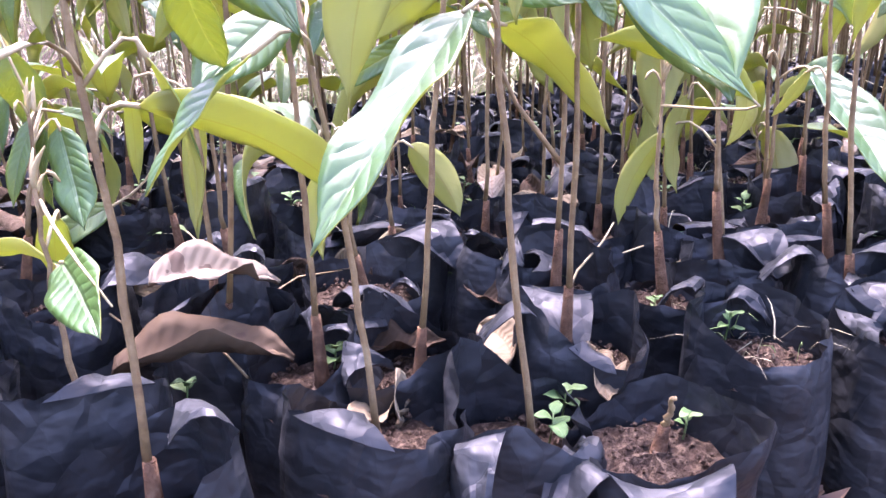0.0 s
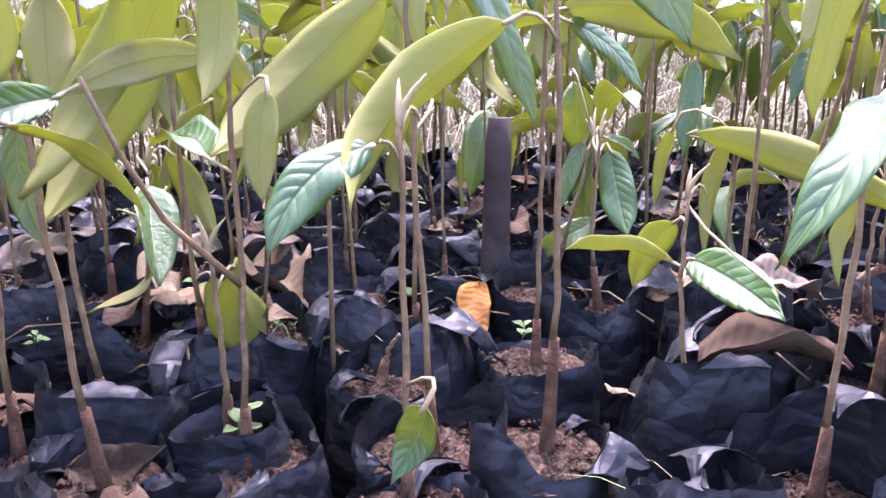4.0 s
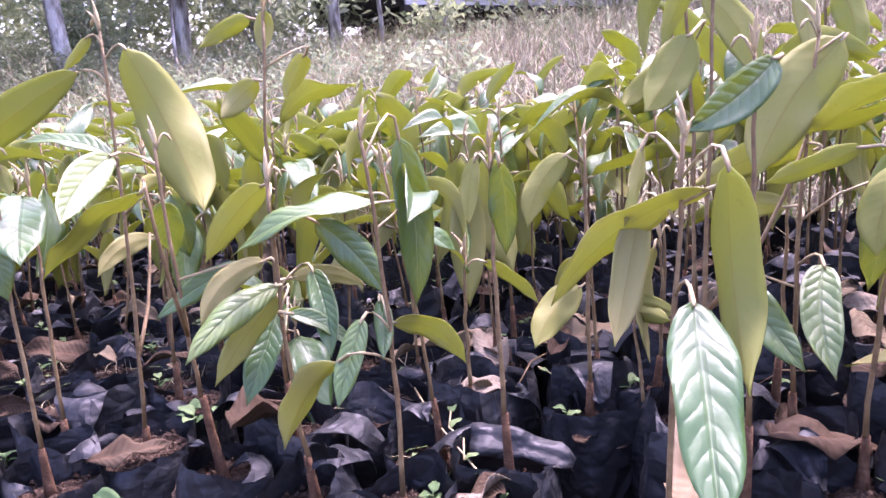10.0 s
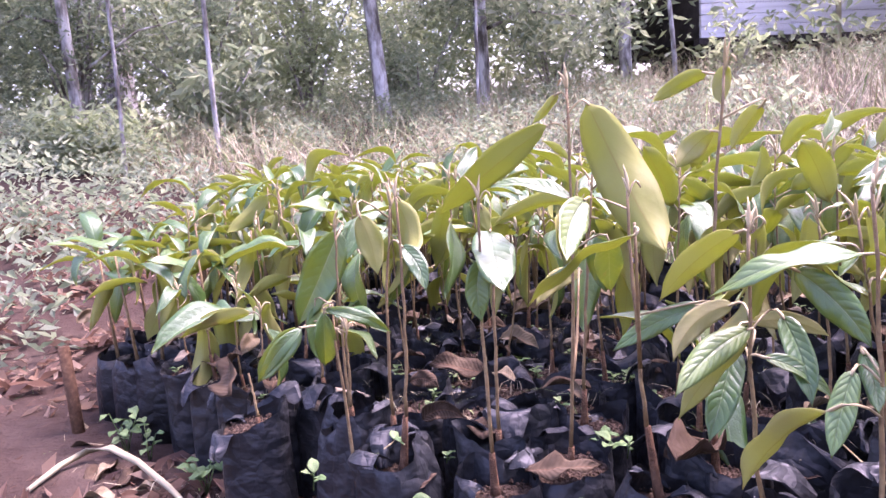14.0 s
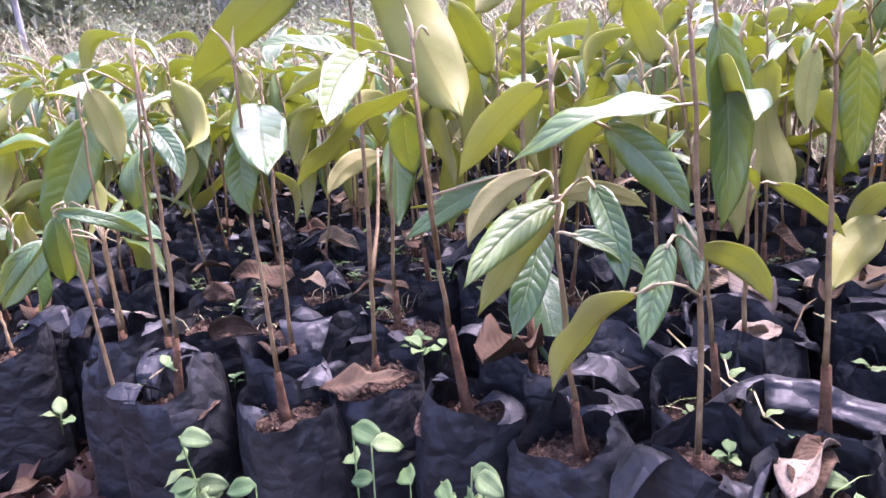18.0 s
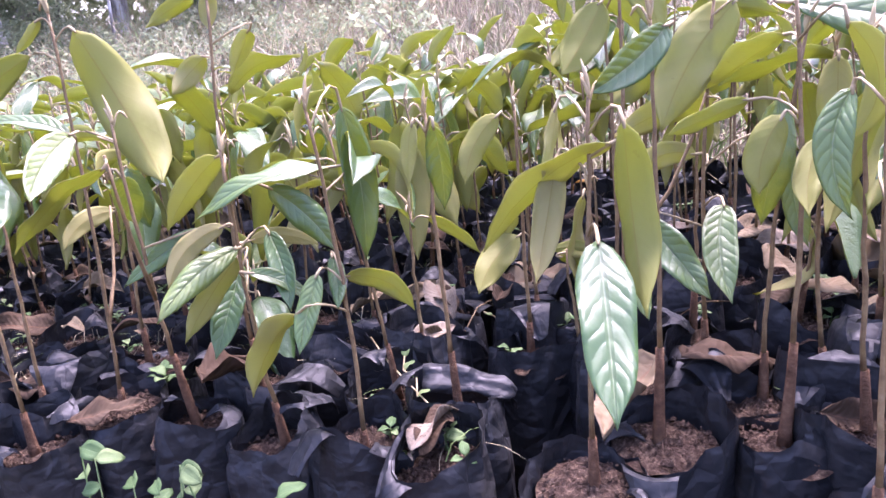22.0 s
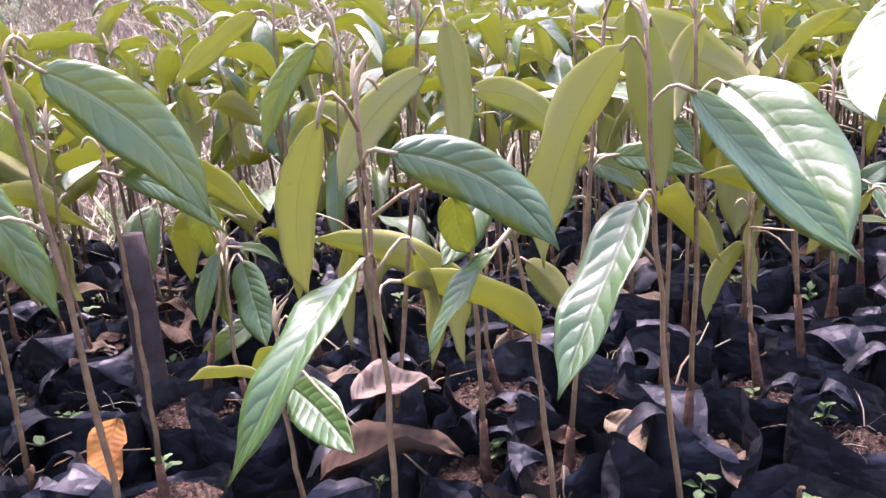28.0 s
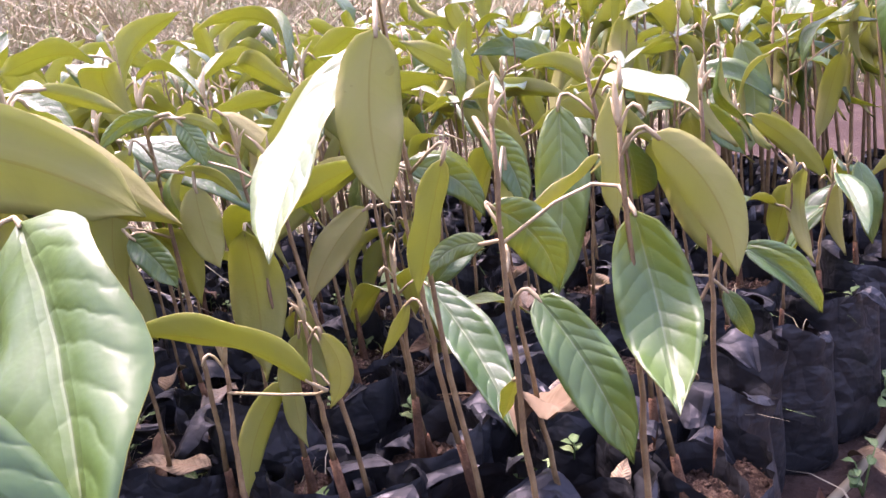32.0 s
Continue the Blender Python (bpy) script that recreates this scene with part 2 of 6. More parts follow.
BOARD = material("weathered_board", plain([(0.3, (0.46, 0.44, 0.45)), (0.5, (0.64, 0.62, 0.63)), (0.75, (0.76, 0.74, 0.75))], 3.0, 0.85, 30.0, 0.7, stretch=(0.15, 1, 6), distance=0.01))
DARK_WOOD = material("dark_wood", plain([(0.3, (0.02, 0.018, 0.016)), (0.7, (0.06, 0.05, 0.045))], 5.0, 0.9, 30.0, 0.6))


def foliage(stops, rough=0.45):
    def build(t, n):
        geo = n("NewGeometry")
        tc = n("TexCoord")
        fac = math_node(t, n, "MULTIPLY_ADD", geo.outputs["Random Per Island"], 0.7, math_node(t, n, "MULTIPLY", noise_of(t, n, tc.outputs["Object"], 0.8), 0.4))
        col = ramp(t, n, fac, stops)
        p = n("BsdfPrincipled", i_Roughness=rough)
        t.links.new(col, p.inputs["Base Color"])
        tr = n("BsdfTranslucent")
        t.links.new(col, tr.inputs[0])
        mx = n("MixShader")
        mx.inputs[0].default_value = 0.6
        t.links.new(p.outputs[0], mx.inputs[1])
        t.links.new(tr.outputs[0], mx.inputs[2])
        return mx.outputs[0]
    return build


CROWN_DARK = material("crown_dark", foliage([(0.1, (0.11, 0.15, 0.085)), (0.5, (0.19, 0.235, 0.135)), (1.0, (0.31, 0.345, 0.21))]))
CROWN_MID = material("crown_mid", foliage([(0.1, (0.19, 0.245, 0.14)), (0.5, (0.29, 0.345, 0.20)), (0.9, (0.42, 0.45, 0.29)), (1.0, (0.46, 0.36, 0.19))]))
LITTER = material("leaf_litter", foliage([(0.1, (0.07, 0.035, 0.022)), (0.5, (0.17, 0.10, 0.065)), (0.85, (0.30, 0.21, 0.14)), (1.0, (0.44, 0.35, 0.26))], 0.7))
CROWN_LIGHT = material("crown_light", foliage([(0.1, (0.18, 0.23, 0.11)), (0.5, (0.28, 0.33, 0.17)), (1.0, (0.40, 0.44, 0.26))]))

# ---- mesh helpers ----


def mesh_of(name, verts, faces, mats, mat_index=None, uvs=None, smooth=True):
    me = bpy.data.meshes.new(name)
    me.from_pydata(verts, [], faces)
    for m in mats:
        me.materials.append(m)
    if mat_index is not None:
        me.polygons.foreach_set("material_index", mat_index)
    if uvs is not None:
        lay = me.uv_layers.new(name="UVMap")
        idx = np.empty(len(me.loops), dtype=np.int32)
        me.loops.foreach_get("vertex_index", idx)
        lay.data.foreach_set("uv", np.asarray(uvs, dtype=np.float32)[idx].ravel())
    if smooth:
        me.polygons.foreach_set("use_smooth", [True] * len(me.polygons))
    me.update()
    return me


def child(name, me, parent, m=None, label=""):
    ob = new(name, me)
    ob.parent = parent
    if m is not None:
        ob.matrix_basis = m
    if label:
        ob["label"] = label
    return ob


def tube(path, radii, sides=8, cap=True):
    """Verts and faces of a tube along a path of points."""
    pts = [Vector(p) for p in path]
    verts, faces = [], []
    ref = Vector((0.31, 0.95, 0.05))
    for i, p in enumerate(pts):
        d = (pts[min(i + 1, len(pts) - 1)] - pts[max(i - 1, 0)]).normalized()
        a = d.cross(ref)
        if a.length < 0.1:
            a = d.cross(Vector((0.9, 0.1, 0.3)))
        a.normalize()
        b = d.cross(a)
        for k in range(sides):
            w = 2 * math.pi * k / sides
            verts.append(tuple(p + radii[i] * (math.cos(w) * a + math.sin(w) * b)))
        if i:
            o = (i - 1) * sides
            for k in range(sides):
                faces.append((o + k, o + (k + 1) % sides, o + sides + (k + 1) % sides, o + sides + k))
    if cap:
        faces.append(tuple(range(sides))[::-1])
        faces.append(tuple(range((len(pts) - 1) * sides, len(pts) * sides)))
    return verts, faces


def joined(pieces):
    """Joins (verts, faces, material number) pieces."""
    v, f, m = [], [], []
    for pv, pf, pm in pieces:
        o = len(v)
        v += pv
        f += [tuple(i + o for i in q) for q in pf]
        m += [pm] * len(pf)
    return v, f, m


def leaf_outline(x):
    """Half width of a long leaf with a drawn-out tip at x from 0 to 1, at most 1."""
    body = x ** 0.54 * (1 - x) ** 0.76 / 0.4113
    if x > 0.8:
        # drawn-out tip
        body = min(body, 0.62 * ((1 - x) / 0.2) ** 1.25 + 0.07 * (1 - x) / 0.2)
    return max(min(body, 1.0), 0.012)


def leaf_mesh(name, width, arch, fold, wavy, seed, mats, nx=12, ny=6, thick=0.004, twist=0.0):
    """A leaf of length 1 along +x from its base, top side up, arched upward, folded along its midrib."""
    r = random.Random(seed)
    ph, ph2 = r.random() * 6, r.random() * 6
    verts, uvs = [], []
    for layer in (0, 1):
        for i in range(nx + 1):
            x = i / nx
            w = 0.5 * width * leaf_outline(x)
            zc = arch * 4 * x * (1 - x) * (1.25 - 0.5 * x)
            tw = twist * x
            for j in range(ny + 1):
                s = -1 + 2 * j / ny
                y = w * s
                z = fold * abs(y) + wavy * width * abs(s) ** 2 * math.sin(9 * x + ph + (1.5 if s > 0 else 0)) * 0.3 + wavy * width * 0.12 * math.sin(5 * x + ph2)
                yy, zz = y * math.cos(tw) - z * math.sin(tw), y * math.sin(tw) + z * math.cos(tw)
                verts.append((x, yy + 0.02 * math.sin(3 * x + ph) * x * (1 - x), zc + zz - layer * thick))
                uvs.append((x, j / ny))
    o = (nx + 1) * (ny + 1)
    faces, mi = [], []
    for i in range(nx):
        for j in range(ny):
            a, b = i * (ny + 1) + j, (i + 1) * (ny + 1) + j
            faces.append((a, b, b + 1, a + 1))
            mi.append(0)
            faces.append((o + a, o + a + 1, o + b + 1, o + b))
            mi.append(1)
    edge = [i * (ny + 1) for i in range(nx + 1)] + [nx * (ny + 1) + j for j in range(1, ny + 1)]
    edge += [i * (ny + 1) + ny for i in range(nx - 1, -1, -1)] + [j for j in range(ny - 1, 0, -1)]
    for a, b in zip(edge, edge[1:] + edge[:1]):
        faces.append((b, a, o + a, o + b))
        mi.append(1)
    return mesh_of(name, verts, faces, mats, mi, uvs)


def bent_leaf(base, mid, tip, face, width, origin, r, nx=18, ny=8, mats=None, rough=1.0, outline=leaf_outline):
    """A leaf whose midrib runs from base over mid to tip, top side towards face, with edges raised, rippled and nicked."""
    b, t = Vector(base), Vector(tip)
    c = 2 * Vector(mid) - (b + t) / 2
    up = Vector(face).normalized()
    length = (t - b).length
    ph, ph2, fold, wavy = r.uniform(0, 6.28), r.uniform(0, 6.28), r.uniform(0.12, 0.38) * rough, r.uniform(0.05, 0.13) * rough
    curl = r.uniform(-0.25, 0.35) * rough
    crumple = 0.13 * width if rough > 1 else 0.025 * width
    spot = Vector((r.uniform(0, 40), r.uniform(0, 40), 0))
    verts, uvs = [], []
    for layer in (0, 1):
        for i in range(nx + 1):
            x = i / nx
            p = (1 - x) ** 2 * b + 2 * x * (1 - x) * c + x * x * t
            d = (2 * (1 - x) * (c - b) + 2 * x * (t - c)).normalized()
            side = up.cross(d).normalized()
            n = d.cross(side)
            w = 0.5 * width * outline(x) * (1 + 0.035 * math.sin(11 * x + ph2))
            for j in range(ny + 1):
                s = -1 + 2 * j / ny
                edge = abs(s)
                z = w * (fold * edge - curl * edge ** 3) + width * wavy * edge ** 2 * math.sin(12 * x + ph + (2.1 if s > 0 else 0.0)) * math.sin(math.pi * x)
                z += crumple * noise.noise(spot + Vector((x * length / width * 2.6, 1.9 * s, 0)))
                q = p + side * (w * s) + n * (z - layer * 0.0006)
                verts.append((q.x - origin[0], q.y - origin[1], q.z - origin[2]))
                uvs.append((x, j / ny))
    o = (nx + 1) * (ny + 1)
    faces, mi = [], []
    for i in range(nx):
        for j in range(ny):
            a, e = i * (ny + 1) + j, (i + 1) * (ny + 1) + j
            faces += [(a, e, e + 1, a + 1), (o + a, o + a + 1, o + e + 1, o + e)]
            mi += [0, 1]
    rim = [i * (ny + 1) for i in range(nx + 1)] + [nx * (ny + 1) + j for j in range(1, ny + 1)]
    rim += [i * (ny + 1) + ny for i in range(nx - 1, -1, -1)] + list(range(ny - 1, 0, -1))
    for a, e in zip(rim, rim[1:] + rim[:1]):
        faces.append((e, a, o + a, o + e))
        mi.append(1)
    return mesh_of("leaf", verts, faces, mats or [LEAF_TOP, LEAF_UNDER], mi, uvs)


ARCHES, WIDTHS = (0.02, 0.10, 0.20, 0.32), (0.17, 0.23, 0.29, 0.36, 0.46)
LEAVES = {}
for ia, arch in enumerate(ARCHES):
    for iw, width in enumerate(WIDTHS):
        for k in range(2):
            LEAVES[ia, iw, k] = leaf_mesh("leaf", width, arch, (0.25, 0.7)[k], (0.5, 0.25)[k], ia * 10 + iw * 3 + k, [LEAF_TOP, LEAF_UNDER], twist=(0.25, -0.35)[k])

# a spear of folded young leaves at the tip of a shoot
BUD = material("young_shoot", plain([(0.3, (0.33, 0.25, 0.11)), (0.6, (0.46, 0.37, 0.19))], 50.0, 0.6, 120.0, 0.3))
BUDS = []
for k in range(4):
    r = random.Random(60 + k)
    bits = []
    for q in range(r.choice((2, 3))):
        a = r.uniform(0, 6.28)
        h = r.uniform(0.016, 0.034)
        d = Vector((math.cos(a), math.sin(a), 0)) * r.uniform(0.15, 0.55)
        path = [d * h * s * s + Vector((0, 0, h * s)) for s in (0, 0.25, 0.5, 0.75, 1.0)]
        bits.append((*tube(path, [0.0013, 0.0021, 0.0022, 0.0014, 0.0003], 6), 0))
    a = r.uniform(0, 6.28)
    d = Vector((math.cos(a), math.sin(a), 0))
    path = [d * 0.016 * s + Vector((0, 0, 0.016 * math.sin(2.6 * s) - 0.004)) for s in (0, 0.2, 0.4, 0.6, 0.8, 1.0)]
    bits.append((*tube(path, [0.0012, 0.0011, 0.0011, 0.0012, 0.0015, 0.0008], 6), 0))
    bv, bf, bm = joined(bits)
    BUDS.append(mesh_of("bud", bv, bf, [BUD]))

# ---- pots ----
R_BAG = 0.056


def bag_mesh(seed, low=False):
    """A crumpled plastic bag, squarish, with a floppy rim, folded flaps and an inner wall down to the soil. Base at z 0."""
    r = random.Random(seed)
    off = Vector((r.random() * 50, r.random() * 50, 0))
    segs = 14 if low else 42
    prof = [(0.86, 0.0), (0.99, 0.012), (1.0, 0.045), (1.0, 0.085), (0.99, 0.115), (0.99, 0.138), (1.0, 0.156), (1.02, 0.170), (1.02, 0.180), (1.008, 0.184), (0.992, 0.179), (0.97, 0.168), (0.955, 0.158), (0.94, 0.14)]
    if low:
        prof = [prof[q] for q in (1, 4, 6, 9, 11, 13)]
    knots = r.choice((3, 4, 4, 5, 6))
    shift = r.uniform(0, 6.28)
    crest = [r.choice((-0.015, -0.012, -0.008, -0.002, 0.006, 0.014, 0.026)) for _ in range(knots)]
    lean = [r.uniform(-0.26, 0.14) for _ in range(knots)]
    if seed % 4 == 0:
        # one side of the collar has sunk over the soil
        for q in range(knots // 2):
            lean[q], crest[q] = r.uniform(-0.55, -0.3), r.uniform(0.012, 0.022)

    def between(table, a):
        q = ((a + shift) / (2 * math.pi) * knots) % knots
        k = int(q)
        w = (q - k) ** 2 * (3 - 2 * (q - k))
        return table[k] * (1 - w) + table[(k + 1) % knots] * w

    verts, faces = [], []
    for i, (rad, z) in enumerate(prof):
        for k in range(segs):
            a = 2 * math.pi * k / segs
            d = Vector((math.cos(a), math.sin(a), 0))
            square = 1 / (abs(d.x) ** 3.2 + abs(d.y) ** 3.2) ** (1 / 3.2)
            up = max(0.0, min(1.0, (z - 0.115) / 0.067))
            q = noise.noise(d * 1.5 + off + Vector((0, 0, z * 10)))
            fine = noise.noise(d * 4.5 + off + Vector((0, 0, z * 44)))
            crease = abs(noise.noise(d * 2.6 + off * 1.3 + Vector((0, 0, z * 24))))
            rr = R_BAG * rad * square * 0.97 * (1 + 0.07 * q + 0.045 * fine - 0.20 * crease * (0.4 + up) + 0.04 + up ** 2 * between(lean, a))
            zz = z + up ** 1.6 * between(crest, a) + 0.003 * fine * up + 0.0012 * up * noise.noise(d * 17 + off)
            verts.append((rr * d.x, rr * d.y, max(0.0, zz)))
        if i:
            o = (i - 1) * segs
            for k in range(segs):
                faces.append((o + k, o + (k + 1) % segs, o + segs + (k + 1) % segs, o + segs + k))
    faces.append(tuple(range(segs))[::-1])
    flaps = []
    for _ in range(0 if low else r.choice((1, 2, 2, 3))):
        # a flap of the collar, folded over
        a, span = r.uniform(0, 6.28), r.uniform(0.5, 1.35)
        out_in = r.choice((-1, 1))
        hgt, reach = r.uniform(0.002, 0.012), r.uniform(0.02, 0.05)
        fv, ff = [], []
        nf = 7
        fold = Vector((r.random() * 40, 0, 0))
        for i in range(nf):
            s = i / (nf - 1)
            wide = span * (1 - 0.85 * s)
            for k in range(nf):
                q = a + wide * (k / (nf - 1) - 0.5) + 0.25 * s
                bend = noise.noise(Vector((k * 0.45, i * 0.4, 0)) + fold)
                c, w = abs(math.cos(q)), abs(math.sin(q))
                root = R_BAG * 0.985 / (c ** 3.2 + w ** 3.2) ** (1 / 3.2) * (1 + between(lean, q))
                rr = root + out_in * reach * s ** 1.3 + 0.006 * bend * s
                z = 0.182 + between(crest, q) + hgt * math.sin(s * 2.3) - (0.034 if out_in > 0 else 0.010) * s * s + 0.010 * bend * s
                fv.append((rr * math.cos(q), rr * math.sin(q), z))
            if i:
                for k in range(nf - 1):
                    o = (i - 1) * nf + k
                    ff.append((o, o + 1, o + nf + 1, o + nf))
        n0 = len(fv)
        fv += [(x, y, z - 0.0009) for x, y, z in fv]
        rim = list(range(nf)) + [nf * q + nf - 1 for q in range(1, nf)] + [nf * nf - 1 - q for q in range(1, nf)] + [nf * q for q in range(nf - 2, 0, -1)]
        ff += [tuple(q + n0 for q in reversed(face)) for face in ff]
        ff += [(q, p, p + n0, q + n0) for p, q in zip(rim, rim[1:] + rim[:1])]
        me = mesh_of("flap", fv, ff, [PLASTIC])
        me.set_sharp_from_angle(angle=radians(30))
        flaps.append(me)
    me = mesh_of("bag", verts, faces, [PLASTIC])
    me.set_sharp_from_angle(angle=radians(52))
    return me, flaps


def soil_mesh(seed, low=False):
    r = random.Random(seed)
    verts, faces = [(0, 0, 0.004)], []
    rings, segs = (2, 10) if low else (8, 28)
    for i in range(1, rings + 1):
        for k in range(segs):
            a = 2 * math.pi * k / segs
            q = R_BAG * 0.90 * i / rings
            verts.append((q * math.cos(a), q * math.sin(a), 0.0035 * r.uniform(-1, 1) - 0.006 * (i / rings) ** 2))
            b = 1 + (i - 2) * segs
            if i == 1:
                faces.append((0, 1 + k, 1 + (k + 1) % segs))
            else:
                faces.append((b + k, b + segs + k, b + segs + (k + 1) % segs, b + (k + 1) % segs))
    pieces = [(verts, faces, 0)]
    for _ in range(0 if low else 190):
        a, q, s = r.uniform(0, 6.28), R_BAG * 0.80 * math.sqrt(r.random()), 0.0008 + 0.0032 * r.random() ** 4
        c = Vector((q * math.cos(a), q * math.sin(a), 0.0015))
        pv = [tuple(c + s * r.uniform(0.75, 1.2) * Vector(d).normalized()) for d in ((1, 0, 0), (-1, 0, 0), (0, 1, 0), (0, -1, 0), (0, 0, 1), (0, 0, -1), (0.7, 0.7, 0.6), (-0.7, 0.6, 0.5))]
        pieces.append((pv, [(6, 4, 0), (6, 2, 4), (6, 0, 2), (7, 4, 2), (7, 1, 4), (7, 2, 1), (4, 3, 0), (4, 1, 3), (0, 5, 2), (2, 5, 1), (1, 5, 3), (3, 5, 0)], 0))
    v, f, m = joined(pieces)
    return mesh_of("soil", v, f, [SOIL], smooth=False)


BAGS = [bag_mesh(k) for k in range(14)]
SOILS = [soil_mesh(k) for k in range(5)]
BAGS_LOW = [bag_mesh(k + 20, True)[0] for k in range(4)]
SOIL_Z = 0.170


def ground_z(x, y):
    """Height of the soil under the bed: nearly level."""
    return 0.012 + 0.02 * (y - 0.3) if y < 0.9 else 0.024


def frame_of(base, tip, face):
    """A pose and length: x from base to tip, z near the way that the leaf's top side faces."""
    x = Vector(tip) - Vector(base)
    length = x.length
    x.normalize()
    z = Vector(face)
    z = z - z.dot(x) * x
    if z.length < 1e-3:
        z = Vector((0.1, 0.2, 1)) - Vector((0.1, 0.2, 1)).dot(x) * x
    z.normalize()
    y = z.cross(x)
    m = Matrix((x, y, z)).transposed().to_4x4()
    m.translation = Vector(base)
    return m, length


def stem_pieces(foot, top, node, r, thick=1.0):
    """Stem pieces between two points (foot on the soil), thick below the node, with petiole stubs."""
    foot, top = Vector(foot), Vector(top)
    bend = Vector((r.uniform(-1, 1), r.uniform(-1, 1), 0)) * 0.009
    span = (top - foot).length
    k = node / span
    low, high = [], []
    for i in range(5):
        s = k * i / 4
        low.append(foot.lerp(top, s) + bend * math.sin(math.pi * s))
    for i in range(11):
        s = k + (1 - k) * i / 10
        high.append(foot.lerp(top, s) + bend * math.sin(math.pi * s) + Vector((r.uniform(-1, 1), r.uniform(-1, 1), 0)) * 0.0014)
    pieces = [(*tube(low, [thick * q for q in (0.0076, 0.0060, 0.0051, 0.0044, 0.0038)]), 1)]
    pieces.append((*tube(high, [thick * (0.0025 - 0.0010 * i / 10) * (1 + 0.12 * (i % 3 == 0)) for i in range(11)], 7), 0))
    return pieces, lambda s: foot.lerp(top, s) + bend * math.sin(math.pi * s)


def petiole_piece(start, base, direction):
    """A bent petiole from the stem to the base of a leaf."""
    s, b, d = Vector(start), Vector(base), Vector(direction).normalized()
    h = (b - s).length
    c = b - d * h * 0.55 + Vector((0, 0, 0.15 * h))
    path = [(1 - q) ** 2 * s + 2 * q * (1 - q) * c + q * q * b for q in (0, 0.25, 0.5, 0.75, 1.0)]
    path.append(b + d * 0.006)
    return (*tube(path, [0.0014, 0.0012, 0.0012, 0.0015, 0.0017, 0.0011], 6), 2)


def local_mesh(name, piece, origin, mat):
    """A mesh from world verts and faces, about an origin."""
    return mesh_of(name, [(a - origin[0], b - origin[1], c - origin[2]) for a, b, c in piece[0]], piece[1], [mat])


SEEDLING_LABEL = "young durian seedling with olive-backed leaves in a black plastic bag"


def seedling(x, y, top, node, leaves, rng, group="seedlings in the nursery bed", label=SEEDLING_LABEL, bag_turn=None, thick=1.0, soil_drop=0.0):
    """A potted seedling. top: tip of the stem; leaves: (base, tip, face, arch, width, fold) in the world."""
    gz = ground_z(x, y)
    root = tagged(new("potted_seedling"), label, "seedling", group)
    root.location = (x, y, gz)
    turn = Matrix.Rotation(rng.uniform(0, 6.28) if bag_turn is None else bag_turn, 4, "Z")
    size = Matrix.Diagonal((rng.uniform(0.94, 1.05), rng.uniform(0.94, 1.05), rng.uniform(1.0, 1.12), 1))
    bag, flaps = rng.choice(BAGS)
    bag = child("bag", bag, root, turn @ size)
    for me in flaps:
        child("flap", me, bag)
    child("soil", rng.choice(SOILS), root, Matrix.Translation((0, 0, SOIL_Z + rng.uniform(-0.008, 0.008) - soil_drop)) @ turn)
    if top is None:
        return root
    foot = (x + rng.uniform(-0.008, 0.008), y + rng.uniform(-0.008, 0.008), gz + SOIL_Z - 0.012)
    pieces, along = stem_pieces(foot, top, node, rng, thick)
    height = Vector(top).z - foot[2]
    shoots = []
    for leaf in leaves:
        if len(leaf) == 5:
            base, mid, tip, face, width = leaf
            arch = 1
            child("leaf", bent_leaf(base, mid, tip, face, width, (x, y, gz), rng), root)
        else:
            base, tip, face, arch, width, fold = leaf
            m, length = frame_of(base, tip, face)
            m = Matrix.Translation((-x, -y, -gz)) @ m @ Matrix.Scale(length, 4)
            child("leaf", LEAVES[arch, width, fold], root, m)
        s = min(1.0, max(0.3, (base[2] - foot[2] - 0.012) / height))
        gap = Vector(base) - along(s)
        if math.hypot(gap.x, gap.y) > 0.085:
            # a second thin shoot carries the leaves that stand off the main stem
            out = Vector((gap.x, gap.y, 0)).normalized()
            high = Vector(base) - out * 0.012 + Vector((0, 0, 0.01))
            beside = [q for q in shoots if math.hypot(q.x - high.x, q.y - high.y) < 0.05]
            if beside:
                child("petiole", local_mesh("petiole", petiole_piece(beside[0].lerp(Vector((beside[0].x, beside[0].y, high.z)), 0.9), base, Vector(tip) - Vector(base)), (x, y, gz), PETIOLE), root)
                continue
            shoots.append(high)
            reach = math.hypot(gap.x, gap.y)
            low = along(max(0.25, 0.55 * s)) if reach < 0.105 else Vector((base[0], base[1], gz + SOIL_Z - 0.02)) - out * 0.022
            mid = low.lerp(high, 0.55) - Vector((0, 0, 0.25 * reach if reach < 0.105 else 0.0))
            sv, sf = tube([low, low.lerp(mid, 0.5), mid, mid.lerp(high, 0.5) + out * 0.003, high], [0.0026, 0.0024, 0.0021, 0.0018, 0.0014], 7)
            child("side_shoot", local_mesh("side_shoot", (sv, sf), (x, y, gz), STEM), root)
            child("petiole", local_mesh("petiole", petiole_piece(high - Vector((0, 0, 0.004)), base, Vector(tip) - Vector(base)), (x, y, gz), PETIOLE), root)
            continue
        lift = Vector((0, 0, arch * 0.4)) if arch else Vector((0, 0, 0))
        child("petiole", local_mesh("petiole", petiole_piece(along(s), base, (Vector(tip) - Vector(base)).normalized() + lift), (x, y, gz), PETIOLE), root)
    child("stem_base", local_mesh("stem_base", pieces[0], (x, y, gz), STEM_LOW), root)
    if leaves:
        child("bud", rng.choice(BUDS), root, Matrix.Translation(Vector(top) - Vector((x, y, gz + 0.002))) @ Matrix.Rotation(rng.uniform(0, 6.28), 4, "Z"))
    child("stem", local_mesh("stem", pieces[1], (x, y, gz), STEM), root)
